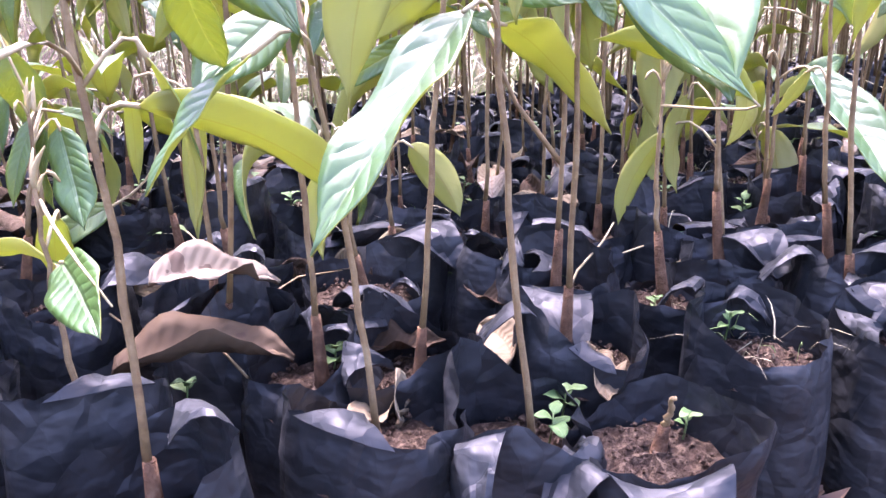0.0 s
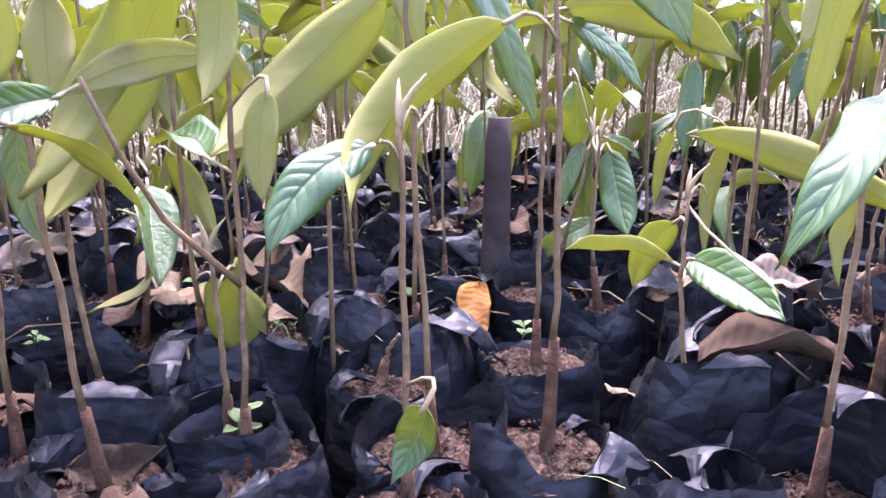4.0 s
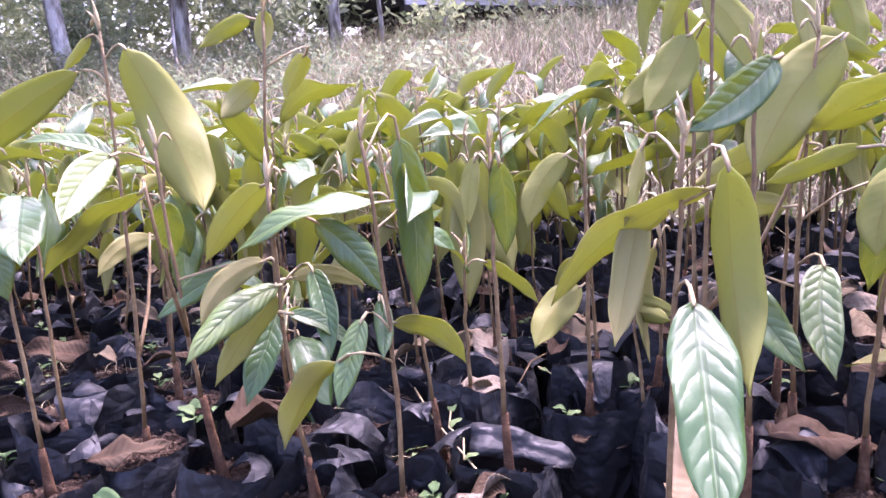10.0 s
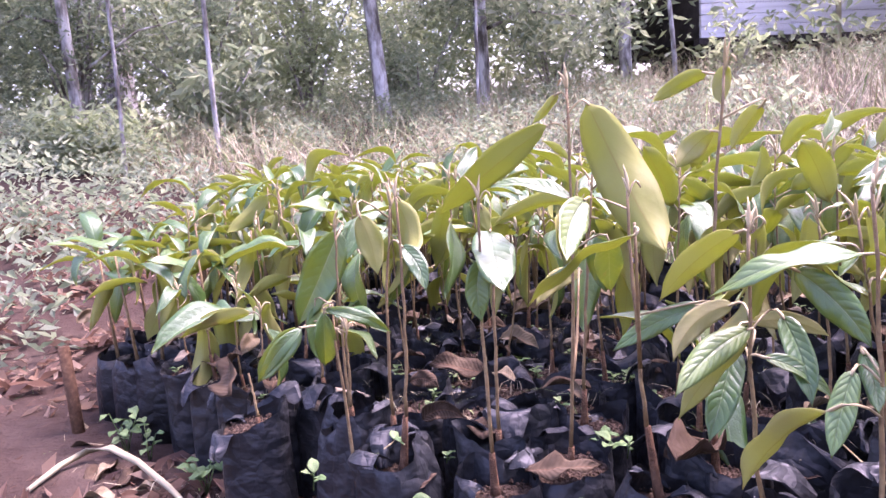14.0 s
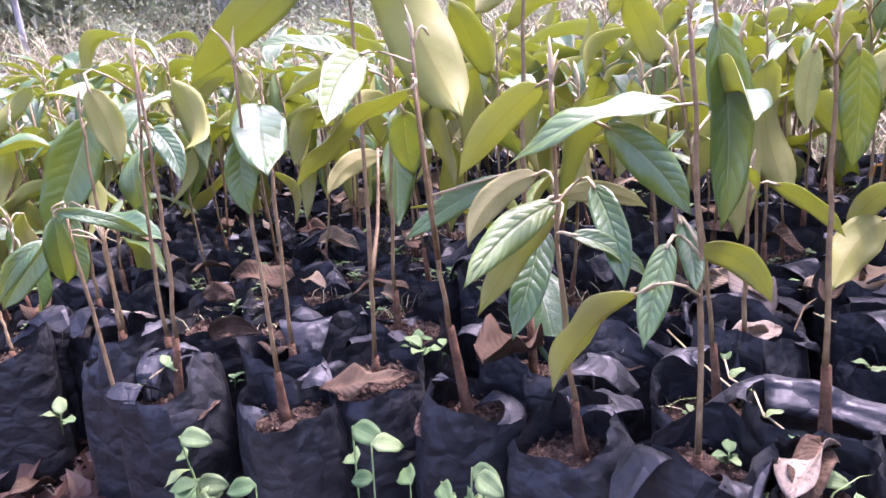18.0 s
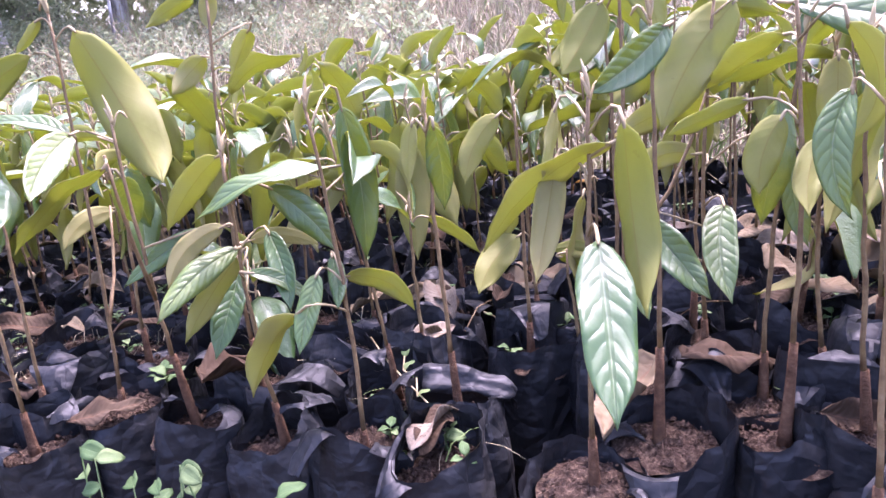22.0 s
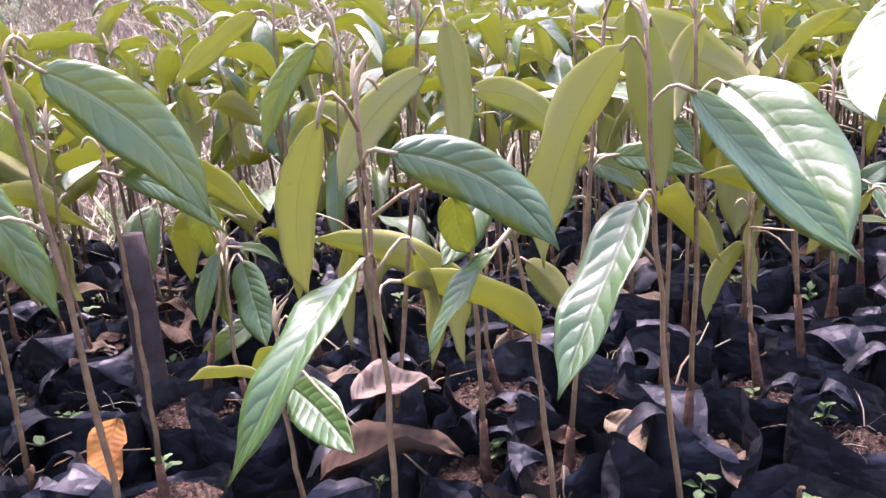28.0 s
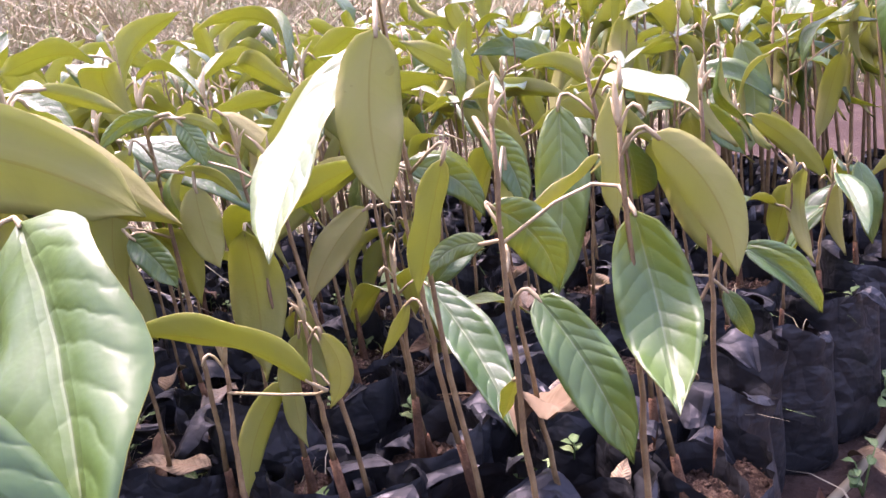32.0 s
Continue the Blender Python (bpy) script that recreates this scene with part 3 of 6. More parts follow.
    return root


def random_leaves(x, y, foot_z, top, rng, count):
    """Drooping leaves spiralling up a stem."""
    out = []
    top = Vector(top)
    a = rng.uniform(0, 6.28)
    for i in range(count):
        a += 2.4 + rng.uniform(-0.5, 0.5)
        s = 1.0 - (i / max(1, count)) * 0.34 + rng.uniform(-0.03, 0.03)
        p = Vector((x, y, foot_z)).lerp(top, min(1, s))
        d = Vector((math.cos(a), math.sin(a), 0))
        base = p + d * rng.uniform(0.012, 0.024) + Vector((0, 0, rng.uniform(0.004, 0.016)))
        length = rng.uniform(0.10, 0.165) * (0.75 if i == 0 else 1)
        drop = rng.choice((rng.uniform(-0.9, -0.2), rng.uniform(-0.4, 0.3), rng.uniform(0.1, 0.8), rng.uniform(0.8, 1.45), rng.uniform(1.1, 1.5)))
        way = d * math.cos(drop) - Vector((0, 0, math.sin(drop)))
        tip = base + way * length
        face = Vector((0, 0, 0.8)) + d * rng.uniform(-0.9, 0.6) + V * rng.uniform(-0.2, 1.0) + U * rng.uniform(-0.6, 0.6)
        out.append((tuple(base), tuple(tip), tuple(face), rng.choice((0, 1, 1, 2, 2, 3)), rng.choice((1, 2, 2, 3)), rng.randrange(2)))
    return out


# ---- the bed: rows along U, depth along V ----
U, V = Vector((0.880, 0.475, 0)), Vector((-0.475, 0.880, 0))
STEP_U, STEP_V, V0 = 0.1135, 0.1145, 0.385
KEYED = []


def key(x, y, top, node):
    KEYED.append((x, y, top, node, []))


def hang(*leaf):
    KEYED[-1][4].append(leaf)


key(-0.209, 0.333, (-0.208, 0.339, 0.551), 0.062)
hang((-0.183, 0.365, 0.450), (-0.173, 0.381, 0.403), (-0.178, 0.384, 0.353), (0.81, 0.56, 0.15), 0.025)
hang((-0.195, 0.374, 0.424), (-0.129, 0.384, 0.401), (-0.097, 0.426, 0.353), (-0.01, 0.81, 0.58), 0.033)
hang((-0.153, 0.344, 0.487), (-0.152, 0.358, 0.464), (-0.146, 0.372, 0.441), (0.02, -0.86, -0.51), 0.024)
hang((-0.222, 0.296, 0.543), (-0.241, 0.299, 0.491), (-0.243, 0.313, 0.437), (-0.65, 0.72, 0.24), 0.027)
hang((-0.213, 0.292, 0.455), (-0.230, 0.226, 0.437), (-0.264, 0.199, 0.381), (-0.32, -0.48, 0.82), 0.032)
hang((-0.189, 0.323, 0.519), (-0.133, 0.323, 0.499), (-0.093, 0.305, 0.459), (0.05, -0.93, 0.36), 0.036)
key(0.006, 0.427, (-0.015, 0.435, 0.578), 0.021)
hang((-0.025, 0.403, 0.466), (-0.062, 0.351, 0.418), (-0.097, 0.301, 0.367), (-0.38, -0.49, 0.78), 0.040)
hang((-0.006, 0.464, 0.455), (0.029, 0.533, 0.430), (0.081, 0.549, 0.370), (0.10, 0.65, 0.76), 0.037)
hang((-0.031, 0.428, 0.570), (-0.076, 0.425, 0.498), (-0.093, 0.415, 0.415), (-0.41, 0.91, 0.09), 0.042)
hang((0.014, 0.430, 0.536), (0.067, 0.418, 0.472), (0.120, 0.384, 0.417), (0.30, -0.77, 0.56), 0.042)
key(-0.150, 0.516, (-0.150, 0.526, 0.550), 0.069)
hang((-0.139, 0.486, 0.542), (-0.096, 0.495, 0.530), (-0.067, 0.493, 0.494), (-0.15, 0.98, -0.09), 0.027)
key(-0.093, 0.418, (-0.118, 0.418, 0.478), 0.032)
hang((-0.128, 0.356, 0.450), (-0.153, 0.337, 0.423), (-0.174, 0.319, 0.391), (-0.57, -0.41, 0.71), 0.021)
hang((-0.130, 0.457, 0.470), (-0.148, 0.420, 0.451), (-0.166, 0.384, 0.429), (0.44, -0.60, 0.67), 0.032)
key(-0.074, 0.512, (-0.025, 0.536, 0.610), 0.056)
hang((-0.013, 0.494, 0.602), (-0.002, 0.486, 0.527), (0.004, 0.463, 0.454), (0.68, 0.73, -0.07), 0.038)
hang((-0.022, 0.527, 0.478), (0.015, 0.512, 0.475), (0.049, 0.495, 0.465), (-0.33, -0.88, 0.36), 0.026)
hang((-0.051, 0.527, 0.444), (-0.087, 0.527, 0.430), (-0.119, 0.525, 0.409), (-0.05, -0.99, 0.14), 0.019)
hang((-0.039, 0.536, 0.483), (-0.071, 0.536, 0.468), (-0.094, 0.531, 0.441), (-0.04, 1.00, -0.07), 0.031)
hang((-0.011, 0.596, 0.583), (0.061, 0.626, 0.558), (0.128, 0.602, 0.517), (-0.06, 1.00, -0.04), 0.062)
key(0.058, 0.545, (0.047, 0.536, 0.593), 0.076)
hang((0.076, 0.548, 0.532), (0.100, 0.463, 0.482), (0.110, 0.386, 0.416), (-0.50, -0.57, 0.65), 0.076)
hang((0.054, 0.535, 0.585), (0.036, 0.538, 0.539), (0.024, 0.503, 0.506), (-0.15, 0.93, -0.33), 0.026)
hang((0.023, 0.574, 0.519), (-0.031, 0.655, 0.526), (-0.119, 0.696, 0.517), (-0.12, -0.12, 0.99), 0.047)
key(0.164, 0.642, (0.149, 0.672, 0.392), 0.084)
hang((0.206, 0.618, 0.384), (0.151, 0.641, 0.420), (0.084, 0.661, 0.431), (0.45, 0.73, 0.51), 0.034)
key(0.248, 0.743, (0.210, 0.756, 0.520), 0.030)
hang((0.209, 0.794, 0.364), (0.195, 0.786, 0.313), (0.198, 0.773, 0.261), (-0.53, 0.84, -0.11), 0.026)
hang((0.187, 0.790, 0.323), (0.154, 0.787, 0.277), (0.138, 0.778, 0.225), (-0.21, 0.98, -0.01), 0.028)
hang((0.148, 0.771, 0.512), (0.149, 0.763, 0.478), (0.156, 0.753, 0.445), (-0.04, 0.96, -0.27), 0.031)
key(0.325, 0.826, (0.303, 0.835, 0.507), 0.037)
hang((0.297, 0.847, 0.457), (0.257, 0.848, 0.422), (0.228, 0.844, 0.377), (0.16, 0.97, -0.17), 0.036)
hang((0.300, 0.857, 0.499), (0.226, 0.868, 0.469), (0.162, 0.872, 0.421), (-0.22, 0.80, 0.55), 0.040)
key(0.320, 0.633, (0.297, 0.657, 0.615), 0.060)
hang((0.281, 0.641, 0.602), (0.223, 0.594, 0.542), (0.191, 0.518, 0.494), (-0.48, -0.35, 0.80), 0.047)
hang((0.277, 0.584, 0.607), (0.264, 0.575, 0.556), (0.265, 0.561, 0.504), (0.18, 0.96, -0.23), 0.040)
hang((0.318, 0.621, 0.521), (0.302, 0.626, 0.473), (0.289, 0.631, 0.424), (-0.23, 0.96, 0.16), 0.025)
key(-0.240, 0.578, (-0.178, 0.512, 0.605), 0.054)
hang((-0.174, 0.488, 0.560), (-0.218, 0.466, 0.526), (-0.243, 0.442, 0.477), (-0.29, 0.92, -0.26), 0.030)
hang((-0.156, 0.485, 0.597), (-0.149, 0.471, 0.542), (-0.151, 0.457, 0.487), (0.44, 0.88, -0.20), 0.028)
key(-0.296, 0.437, (-0.312, 0.462, 0.360), 0.015)
hang((-0.306, 0.465, 0.307), (-0.271, 0.419, 0.304), (-0.238, 0.372, 0.294), (-0.49, -0.46, 0.74), 0.039)
hang((-0.321, 0.498, 0.330), (-0.345, 0.525, 0.294), (-0.358, 0.545, 0.249), (0.26, 0.88, 0.39), 0.031)
hang((-0.318, 0.481, 0.297), (-0.369, 0.510, 0.300), (-0.423, 0.530, 0.288), (0.24, 0.65, 0.72), 0.029)
key(-0.404, 0.632, (-0.409, 0.636, 0.386), 0.065)
hang((-0.403, 0.669, 0.367), (-0.389, 0.650, 0.320), (-0.373, 0.623, 0.280), (-0.02, -0.89, 0.46), 0.040)
hang((-0.434, 0.687, 0.373), (-0.448, 0.669, 0.334), (-0.457, 0.659, 0.292), (-0.10, -0.93, 0.36), 0.022)
hang((-0.425, 0.688, 0.364), (-0.436, 0.684, 0.324), (-0.431, 0.681, 0.283), (-0.34, -0.93, 0.10), 0.020)
hang((-0.410, 0.683, 0.378), (-0.390, 0.699, 0.369), (-0.373, 0.710, 0.349), (0.73, -0.50, 0.46), 0.013)
key(-0.402, 0.325, (-0.398, 0.307, 0.588), 0.112)
hang((-0.415, 0.372, 0.580), (-0.355, 0.371, 0.538), (-0.314, 0.363, 0.478), (0.16, -0.96, 0.24), 0.044)
hang((-0.411, 0.266, 0.496), (-0.465, 0.228, 0.448), (-0.462, 0.157, 0.405), (-0.93, 0.34, 0.12), 0.038)
hang((-0.417, 0.309, 0.557), (-0.466, 0.326, 0.549), (-0.503, 0.318, 0.514), (0.09, 1.00, 0.04), 0.027)
key(-0.476, 0.301, (-0.488, 0.293, 0.567), 0.067)
hang((-0.460, 0.286, 0.559), (-0.431, 0.317, 0.497), (-0.407, 0.326, 0.426), (0.90, -0.37, 0.25), 0.037)
hang((-0.520, 0.339, 0.519), (-0.587, 0.319, 0.459), (-0.608, 0.242, 0.413), (-0.47, 0.81, -0.36), 0.050)
hang((-0.515, 0.362, 0.437), (-0.553, 0.382, 0.411), (-0.588, 0.362, 0.380), (0.02, 1.00, -0.01), 0.032)
key(-0.726, 0.132, (-0.729, 0.144, 0.582), 0.114)
hang((-0.764, 0.214, 0.574), (-0.668, 0.218, 0.548), (-0.601, 0.150, 0.523), (-0.05, -0.69, 0.72), 0.046)
hang((-0.711, 0.153, 0.461), (-0.709, 0.125, 0.436), (-0.698, 0.101, 0.408), (-0.60, 0.50, -0.62), 0.025)
hang((-0.682, 0.123, 0.555), (-0.666, 0.146, 0.507), (-0.690, 0.150, 0.458), (0.03, 0.96, 0.27), 0.025)
hang((-0.735, 0.136, 0.484), (-0.743, 0.117, 0.454), (-0.741, 0.107, 0.420), (-0.49, 0.81, -0.32), 0.031)
hang((-0.746, 0.165, 0.548), (-0.798, 0.194, 0.525), (-0.850, 0.219, 0.499), (-0.18, 0.45, 0.87), 0.032)
hang((-0.773, 0.154, 0.495), (-0.797, 0.124, 0.483), (-0.821, 0.094, 0.472), (-0.80, 0.52, 0.29), 0.020)
key(-0.624, 0.042, (-0.634, 0.062, 0.520), 0.060)
hang((-0.657, 0.067, 0.512), (-0.660, 0.043, 0.471), (-0.644, 0.038, 0.426), (0.36, -0.87, 0.35), 0.025)
hang((-0.641, 0.123, 0.447), (-0.627, 0.161, 0.425), (-0.616, 0.186, 0.386), (-0.03, 0.70, 0.71), 0.023)
key(-0.811, 0.062, (-0.816, 0.069, 0.575), 0.115)
hang((-0.791, 0.054, 0.567), (-0.801, 0.018, 0.541), (-0.817, -0.020, 0.522), (0.86, -0.45, 0.23), 0.029)
key(-0.829, -0.030, (-0.815, -0.020, 0.521), 0.064)
hang((-0.776, -0.070, 0.423), (-0.737, -0.116, 0.381), (-0.700, -0.162, 0.337), (0.45, -0.38, 0.81), 0.040)
hang((-0.775, -0.034, 0.504), (-0.774, -0.028, 0.427), (-0.740, -0.066, 0.369), (0.02, 0.97, -0.23), 0.036)
hang((-0.853, -0.018, 0.472), (-0.844, -0.047, 0.424), (-0.826, -0.085, 0.386), (-0.85, 0.25, -0.46), 0.028)
hang((-0.793, -0.023, 0.486), (-0.860, -0.039, 0.452), (-0.906, -0.061, 0.394), (-0.66, 0.35, 0.66), 0.038)
hang((-0.852, -0.016, 0.513), (-0.848, -0.029, 0.485), (-0.848, -0.044, 0.458), (-1.00, -0.00, -0.07), 0.015)
key(-0.848, 0.214, (-0.844, 0.225, 0.590), 0.081)
hang((-0.815, 0.187, 0.389), (-0.797, 0.145, 0.355), (-0.768, 0.112, 0.317), (0.31, -0.55, 0.78), 0.033)
hang((-0.906, 0.182, 0.368), (-0.862, 0.175, 0.331), (-0.816, 0.162, 0.296), (0.28, -0.78, 0.56), 0.037)
hang((-0.891, 0.155, 0.328), (-0.881, 0.138, 0.302), (-0.865, 0.126, 0.276), (0.48, -0.64, 0.60), 0.021)
hang((-0.771, 0.238, 0.432), (-0.764, 0.230, 0.386), (-0.749, 0.228, 0.342), (0.56, -0.79, 0.23), 0.025)
hang((-0.831, 0.246, 0.582), (-0.857, 0.201, 0.528), (-0.869, 0.165, 0.463), (-0.65, 0.71, -0.27), 0.056)
hang((-0.874, 0.240, 0.428), (-0.918, 0.235, 0.424), (-0.945, 0.227, 0.390), (-0.21, 0.98, 0.06), 0.028)
key(-0.600, 0.247, (-0.600, 0.258, 0.555), 0.060)
hang((-0.578, 0.224, 0.547), (-0.582, 0.229, 0.494), (-0.573, 0.194, 0.453), (-0.73, 0.65, -0.24), 0.025)
hang((-0.568, 0.255, 0.457), (-0.570, 0.244, 0.422), (-0.565, 0.236, 0.386), (-0.34, 0.91, -0.25), 0.023)
hang((-0.650, 0.168, 0.458), (-0.651, 0.126, 0.453), (-0.646, 0.086, 0.444), (0.88, -0.04, 0.48), 0.023)
hang((-0.666, 0.291, 0.532), (-0.721, 0.280, 0.440), (-0.724, 0.203, 0.366), (-0.80, 0.60, -0.04), 0.049)
hang((-0.617, 0.250, 0.412), (-0.672, 0.298, 0.418), (-0.736, 0.330, 0.404), (-0.15, -0.13, 0.98), 0.036)
hang((-0.615, 0.258, 0.478), (-0.636, 0.213, 0.475), (-0.652, 0.169, 0.457), (-0.92, 0.38, -0.00), 0.025)
key(-0.642, 0.276, (-0.640, 0.271, 0.335), 0.049)
hang((-0.642, 0.301, 0.317), (-0.688, 0.387, 0.226), (-0.730, 0.489, 0.151), (-0.94, -0.20, 0.27), 0.066)
key(-1.017, -0.017, (-1.027, -0.008, 0.509), 0.095)
hang((-1.000, -0.021, 0.499), (-1.002, -0.014, 0.456), (-1.006, -0.013, 0.412), (0.52, -0.85, -0.12), 0.026)
hang((-1.035, -0.018, 0.501), (-1.032, -0.030, 0.472), (-1.026, -0.037, 0.442), (-0.55, 0.77, -0.33), 0.018)
key(-1.054, -0.122, (-1.046, -0.130, 0.533), 0.038)
hang((-1.079, -0.070, 0.525), (-1.071, -0.065, 0.445), (-1.072, -0.071, 0.365), (0.86, -0.51, 0.04), 0.034)
hang((-1.106, -0.078, 0.463), (-1.114, -0.157, 0.464), (-1.165, -0.207, 0.428), (0.24, -0.36, 0.90), 0.036)
hang((-1.059, -0.138, 0.373), (-1.050, -0.161, 0.341), (-1.040, -0.182, 0.308), (0.65, -0.53, 0.55), 0.023)
hang((-1.058, -0.168, 0.341), (-1.109, -0.178, 0.296), (-1.143, -0.189, 0.237), (-0.77, 0.25, 0.58), 0.034)
hang((-1.068, -0.102, 0.358), (-1.064, -0.055, 0.339), (-1.060, -0.025, 0.298), (-0.86, 0.37, 0.35), 0.025)
hang((-1.080, -0.106, 0.380), (-1.056, -0.119, 0.360), (-1.035, -0.136, 0.340), (0.33, -0.54, 0.78), 0.018)
key(-1.141, -0.168, (-1.147, -0.171, 0.496), 0.061)
hang((-1.123, -0.141, 0.454), (-1.094, -0.119, 0.423), (-1.069, -0.106, 0.385), (0.69, -0.69, 0.19), 0.032)
hang((-1.145, -0.173, 0.397), (-1.135, -0.227, 0.383), (-1.124, -0.275, 0.353), (0.79, -0.10, 0.61), 0.028)
hang((-1.169, -0.173, 0.417), (-1.178, -0.213, 0.401), (-1.176, -0.240, 0.367), (-0.88, 0.34, -0.32), 0.024)
hang((-1.164, -0.160, 0.388), (-1.174, -0.199, 0.349), (-1.180, -0.234, 0.305), (-0.99, 0.16, 0.04), 0.028)
hang((-1.197, -0.151, 0.362), (-1.176, -0.183, 0.325), (-1.159, -0.214, 0.285), (0.72, -0.31, 0.61), 0.032)
hang((-1.142, -0.139, 0.406), (-1.110, -0.146, 0.372), (-1.083, -0.160, 0.336), (0.53, -0.57, 0.62), 0.025)
hang((-1.180, -0.143, 0.392), (-1.161, -0.110, 0.392), (-1.140, -0.083, 0.377), (-0.84, 0.52, -0.17), 0.019)
hang((-1.123, -0.178, 0.375), (-1.103, -0.153, 0.362), (-1.084, -0.135, 0.338), (0.73, -0.07, 0.67), 0.017)
hang((-1.171, -0.164, 0.488), (-1.220, -0.180, 0.454), (-1.258, -0.199, 0.408), (-0.67, 0.57, 0.48), 0.031)
key(-1.248, -0.219, (-1.261, -0.230, 0.532), 0.112)
hang((-1.217, -0.176, 0.408), (-1.246, -0.215, 0.387), (-1.267, -0.254, 0.358), (0.49, -0.67, 0.56), 0.026)
hang((-1.184, -0.271, 0.496), (-1.242, -0.308, 0.464), (-1.288, -0.343, 0.416), (-0.52, -0.17, 0.83), 0.038)
hang((-1.300, -0.261, 0.524), (-1.255, -0.304, 0.502), (-1.205, -0.335, 0.475), (0.65, 0.40, 0.65), 0.034)
key(-1.392, -0.254, (-1.387, -0.231, 0.655), 0.044)
hang((-1.370, -0.214, 0.633), (-1.330, -0.188, 0.532), (-1.242, -0.198, 0.463), (-0.67, 0.59, -0.45), 0.064)
hang((-1.347, -0.206, 0.466), (-1.364, -0.198, 0.433), (-1.377, -0.190, 0.398), (0.83, -0.33, -0.44), 0.034)
hang((-1.369, -0.243, 0.520), (-1.405, -0.277, 0.540), (-1.439, -0.318, 0.541), (0.45, -0.17, 0.87), 0.026)
hang((-1.391, -0.259, 0.610), (-1.391, -0.338, 0.561), (-1.451, -0.385, 0.510), (-0.89, 0.08, 0.44), 0.043)
hang((-1.391, -0.241, 0.647), (-1.401, -0.253, 0.629), (-1.411, -0.269, 0.613), (-0.90, 0.17, 0.40), 0.012)
hang((-1.460, -0.188, 0.410), (-1.454, -0.230, 0.405), (-1.444, -0.263, 0.378), (-0.95, -0.06, -0.32), 0.026)
key(-1.458, -0.322, (-1.460, -0.314, 0.493), 0.060)
hang((-1.433, -0.325, 0.485), (-1.378, -0.343, 0.459), (-1.325, -0.354, 0.427), (0.48, 0.01, 0.88), 0.052)
key(-1.561, -0.441, (-1.552, -0.422, 0.523), 0.070)
hang((-1.507, -0.423, 0.470), (-1.477, -0.411, 0.447), (-1.453, -0.409, 0.415), (0.73, -0.23, 0.65), 0.025)
hang((-1.511, -0.474, 0.515), (-1.502, -0.464, 0.477), (-1.495, -0.460, 0.437), (-0.97, 0.18, -0.17), 0.033)
key(-1.690, -0.477, (-1.685, -0.481, 0.486), 0.044)
hang((-1.722, -0.468, 0.478), (-1.725, -0.506, 0.405), (-1.729, -0.546, 0.334), (0.99, -0.17, 0.04), 0.062)
hang((-1.723, -0.517, 0.362), (-1.716, -0.519, 0.315), (-1.708, -0.513, 0.269), (0.98, -0.09, 0.16), 0.032)
hang((-1.727, -0.542, 0.329), (-1.736, -0.582, 0.291), (-1.742, -0.616, 0.248), (0.97, -0.24, 0.04), 0.040)
key(0.228, 0.690, (0.212, 0.707, 0.402), 0.105)
hang((0.221, 0.690, 0.394), (0.232, 0.692, 0.360), (0.219, 0.699, 0.327), (0.08, 0.99, 0.14), 0.020)
key(0.388, 0.634, (0.363, 0.650, 0.450), 0.060)
key(0.498, 0.636, (0.450, 0.663, 0.563), 0.060)
hang((0.434, 0.684, 0.540), (0.423, 0.668, 0.466), (0.404, 0.654, 0.392), (-0.38, -0.89, 0.26), 0.042)
hang((0.445, 0.605, 0.555), (0.438, 0.604, 0.506), (0.434, 0.602, 0.456), (-0.26, 0.97, 0.00), 0.025)
hang((0.449, 0.652, 0.499), (0.408, 0.628, 0.483), (0.363, 0.608, 0.476), (-0.49, 0.65, 0.57), 0.025)
key(0.337, 0.692, (0.305, 0.717, 0.509), 0.091)
hang((0.322, 0.765, 0.501), (0.361, 0.751, 0.486), (0.381, 0.737, 0.450), (-0.29, -0.94, 0.19), 0.029)
hang((0.299, 0.722, 0.393), (0.287, 0.727, 0.369), (0.273, 0.734, 0.348), (0.02, 0.97, 0.23), 0.013)
key(0.313, 0.813, (0.308, 0.815, 0.394), 0.085)
hang((0.332, 0.792, 0.386), (0.353, 0.721, 0.336), (0.355, 0.645, 0.291), (-0.11, -0.55, 0.83), 0.044)
key(-0.434, 0.473, (-0.434, 0.473, 0.517), 0.060)
hang((-0.417, 0.463, 0.509), (-0.348, 0.415, 0.505), (-0.282, 0.376, 0.470), (0.57, 0.77, 0.29), 0.041)
hang((-0.411, 0.441, 0.499), (-0.379, 0.473, 0.477), (-0.352, 0.491, 0.438), (0.79, -0.48, 0.38), 0.025)
key(-0.460, 0.217, (-0.460, 0.217, 0.440), 0.060)
hang((-0.468, 0.199, 0.432), (-0.487, 0.162, 0.418), (-0.496, 0.133, 0.385), (0.43, -0.64, 0.64), 0.028)
hang((-0.433, 0.179, 0.292), (-0.444, 0.194, 0.264), (-0.457, 0.182, 0.236), (-0.10, -1.00, -0.01), 0.025)
key(-0.104, 0.749, (-0.104, 0.749, 0.335), 0.060)
hang((-0.086, 0.742, 0.327), (-0.055, 0.732, 0.295), (-0.035, 0.720, 0.256), (0.01, 0.96, -0.28), 0.035)
key(-0.133, 0.662, (-0.133, 0.662, 0.350), 0.060)
hang((-0.146, 0.655, 0.342), (-0.162, 0.651, 0.292), (-0.164, 0.645, 0.239), (-0.68, 0.73, 0.05), 0.026)
key(0.337, 0.569, (0.337, 0.569, 0.544), 0.060)
hang((0.347, 0.552, 0.435), (0.364, 0.516, 0.391), (0.377, 0.498, 0.337), (-0.36, -0.86, 0.36), 0.037)
hang((0.413, 0.542, 0.480), (0.416, 0.523, 0.414), (0.391, 0.468, 0.379), (-0.45, -0.67, 0.59), 0.050)
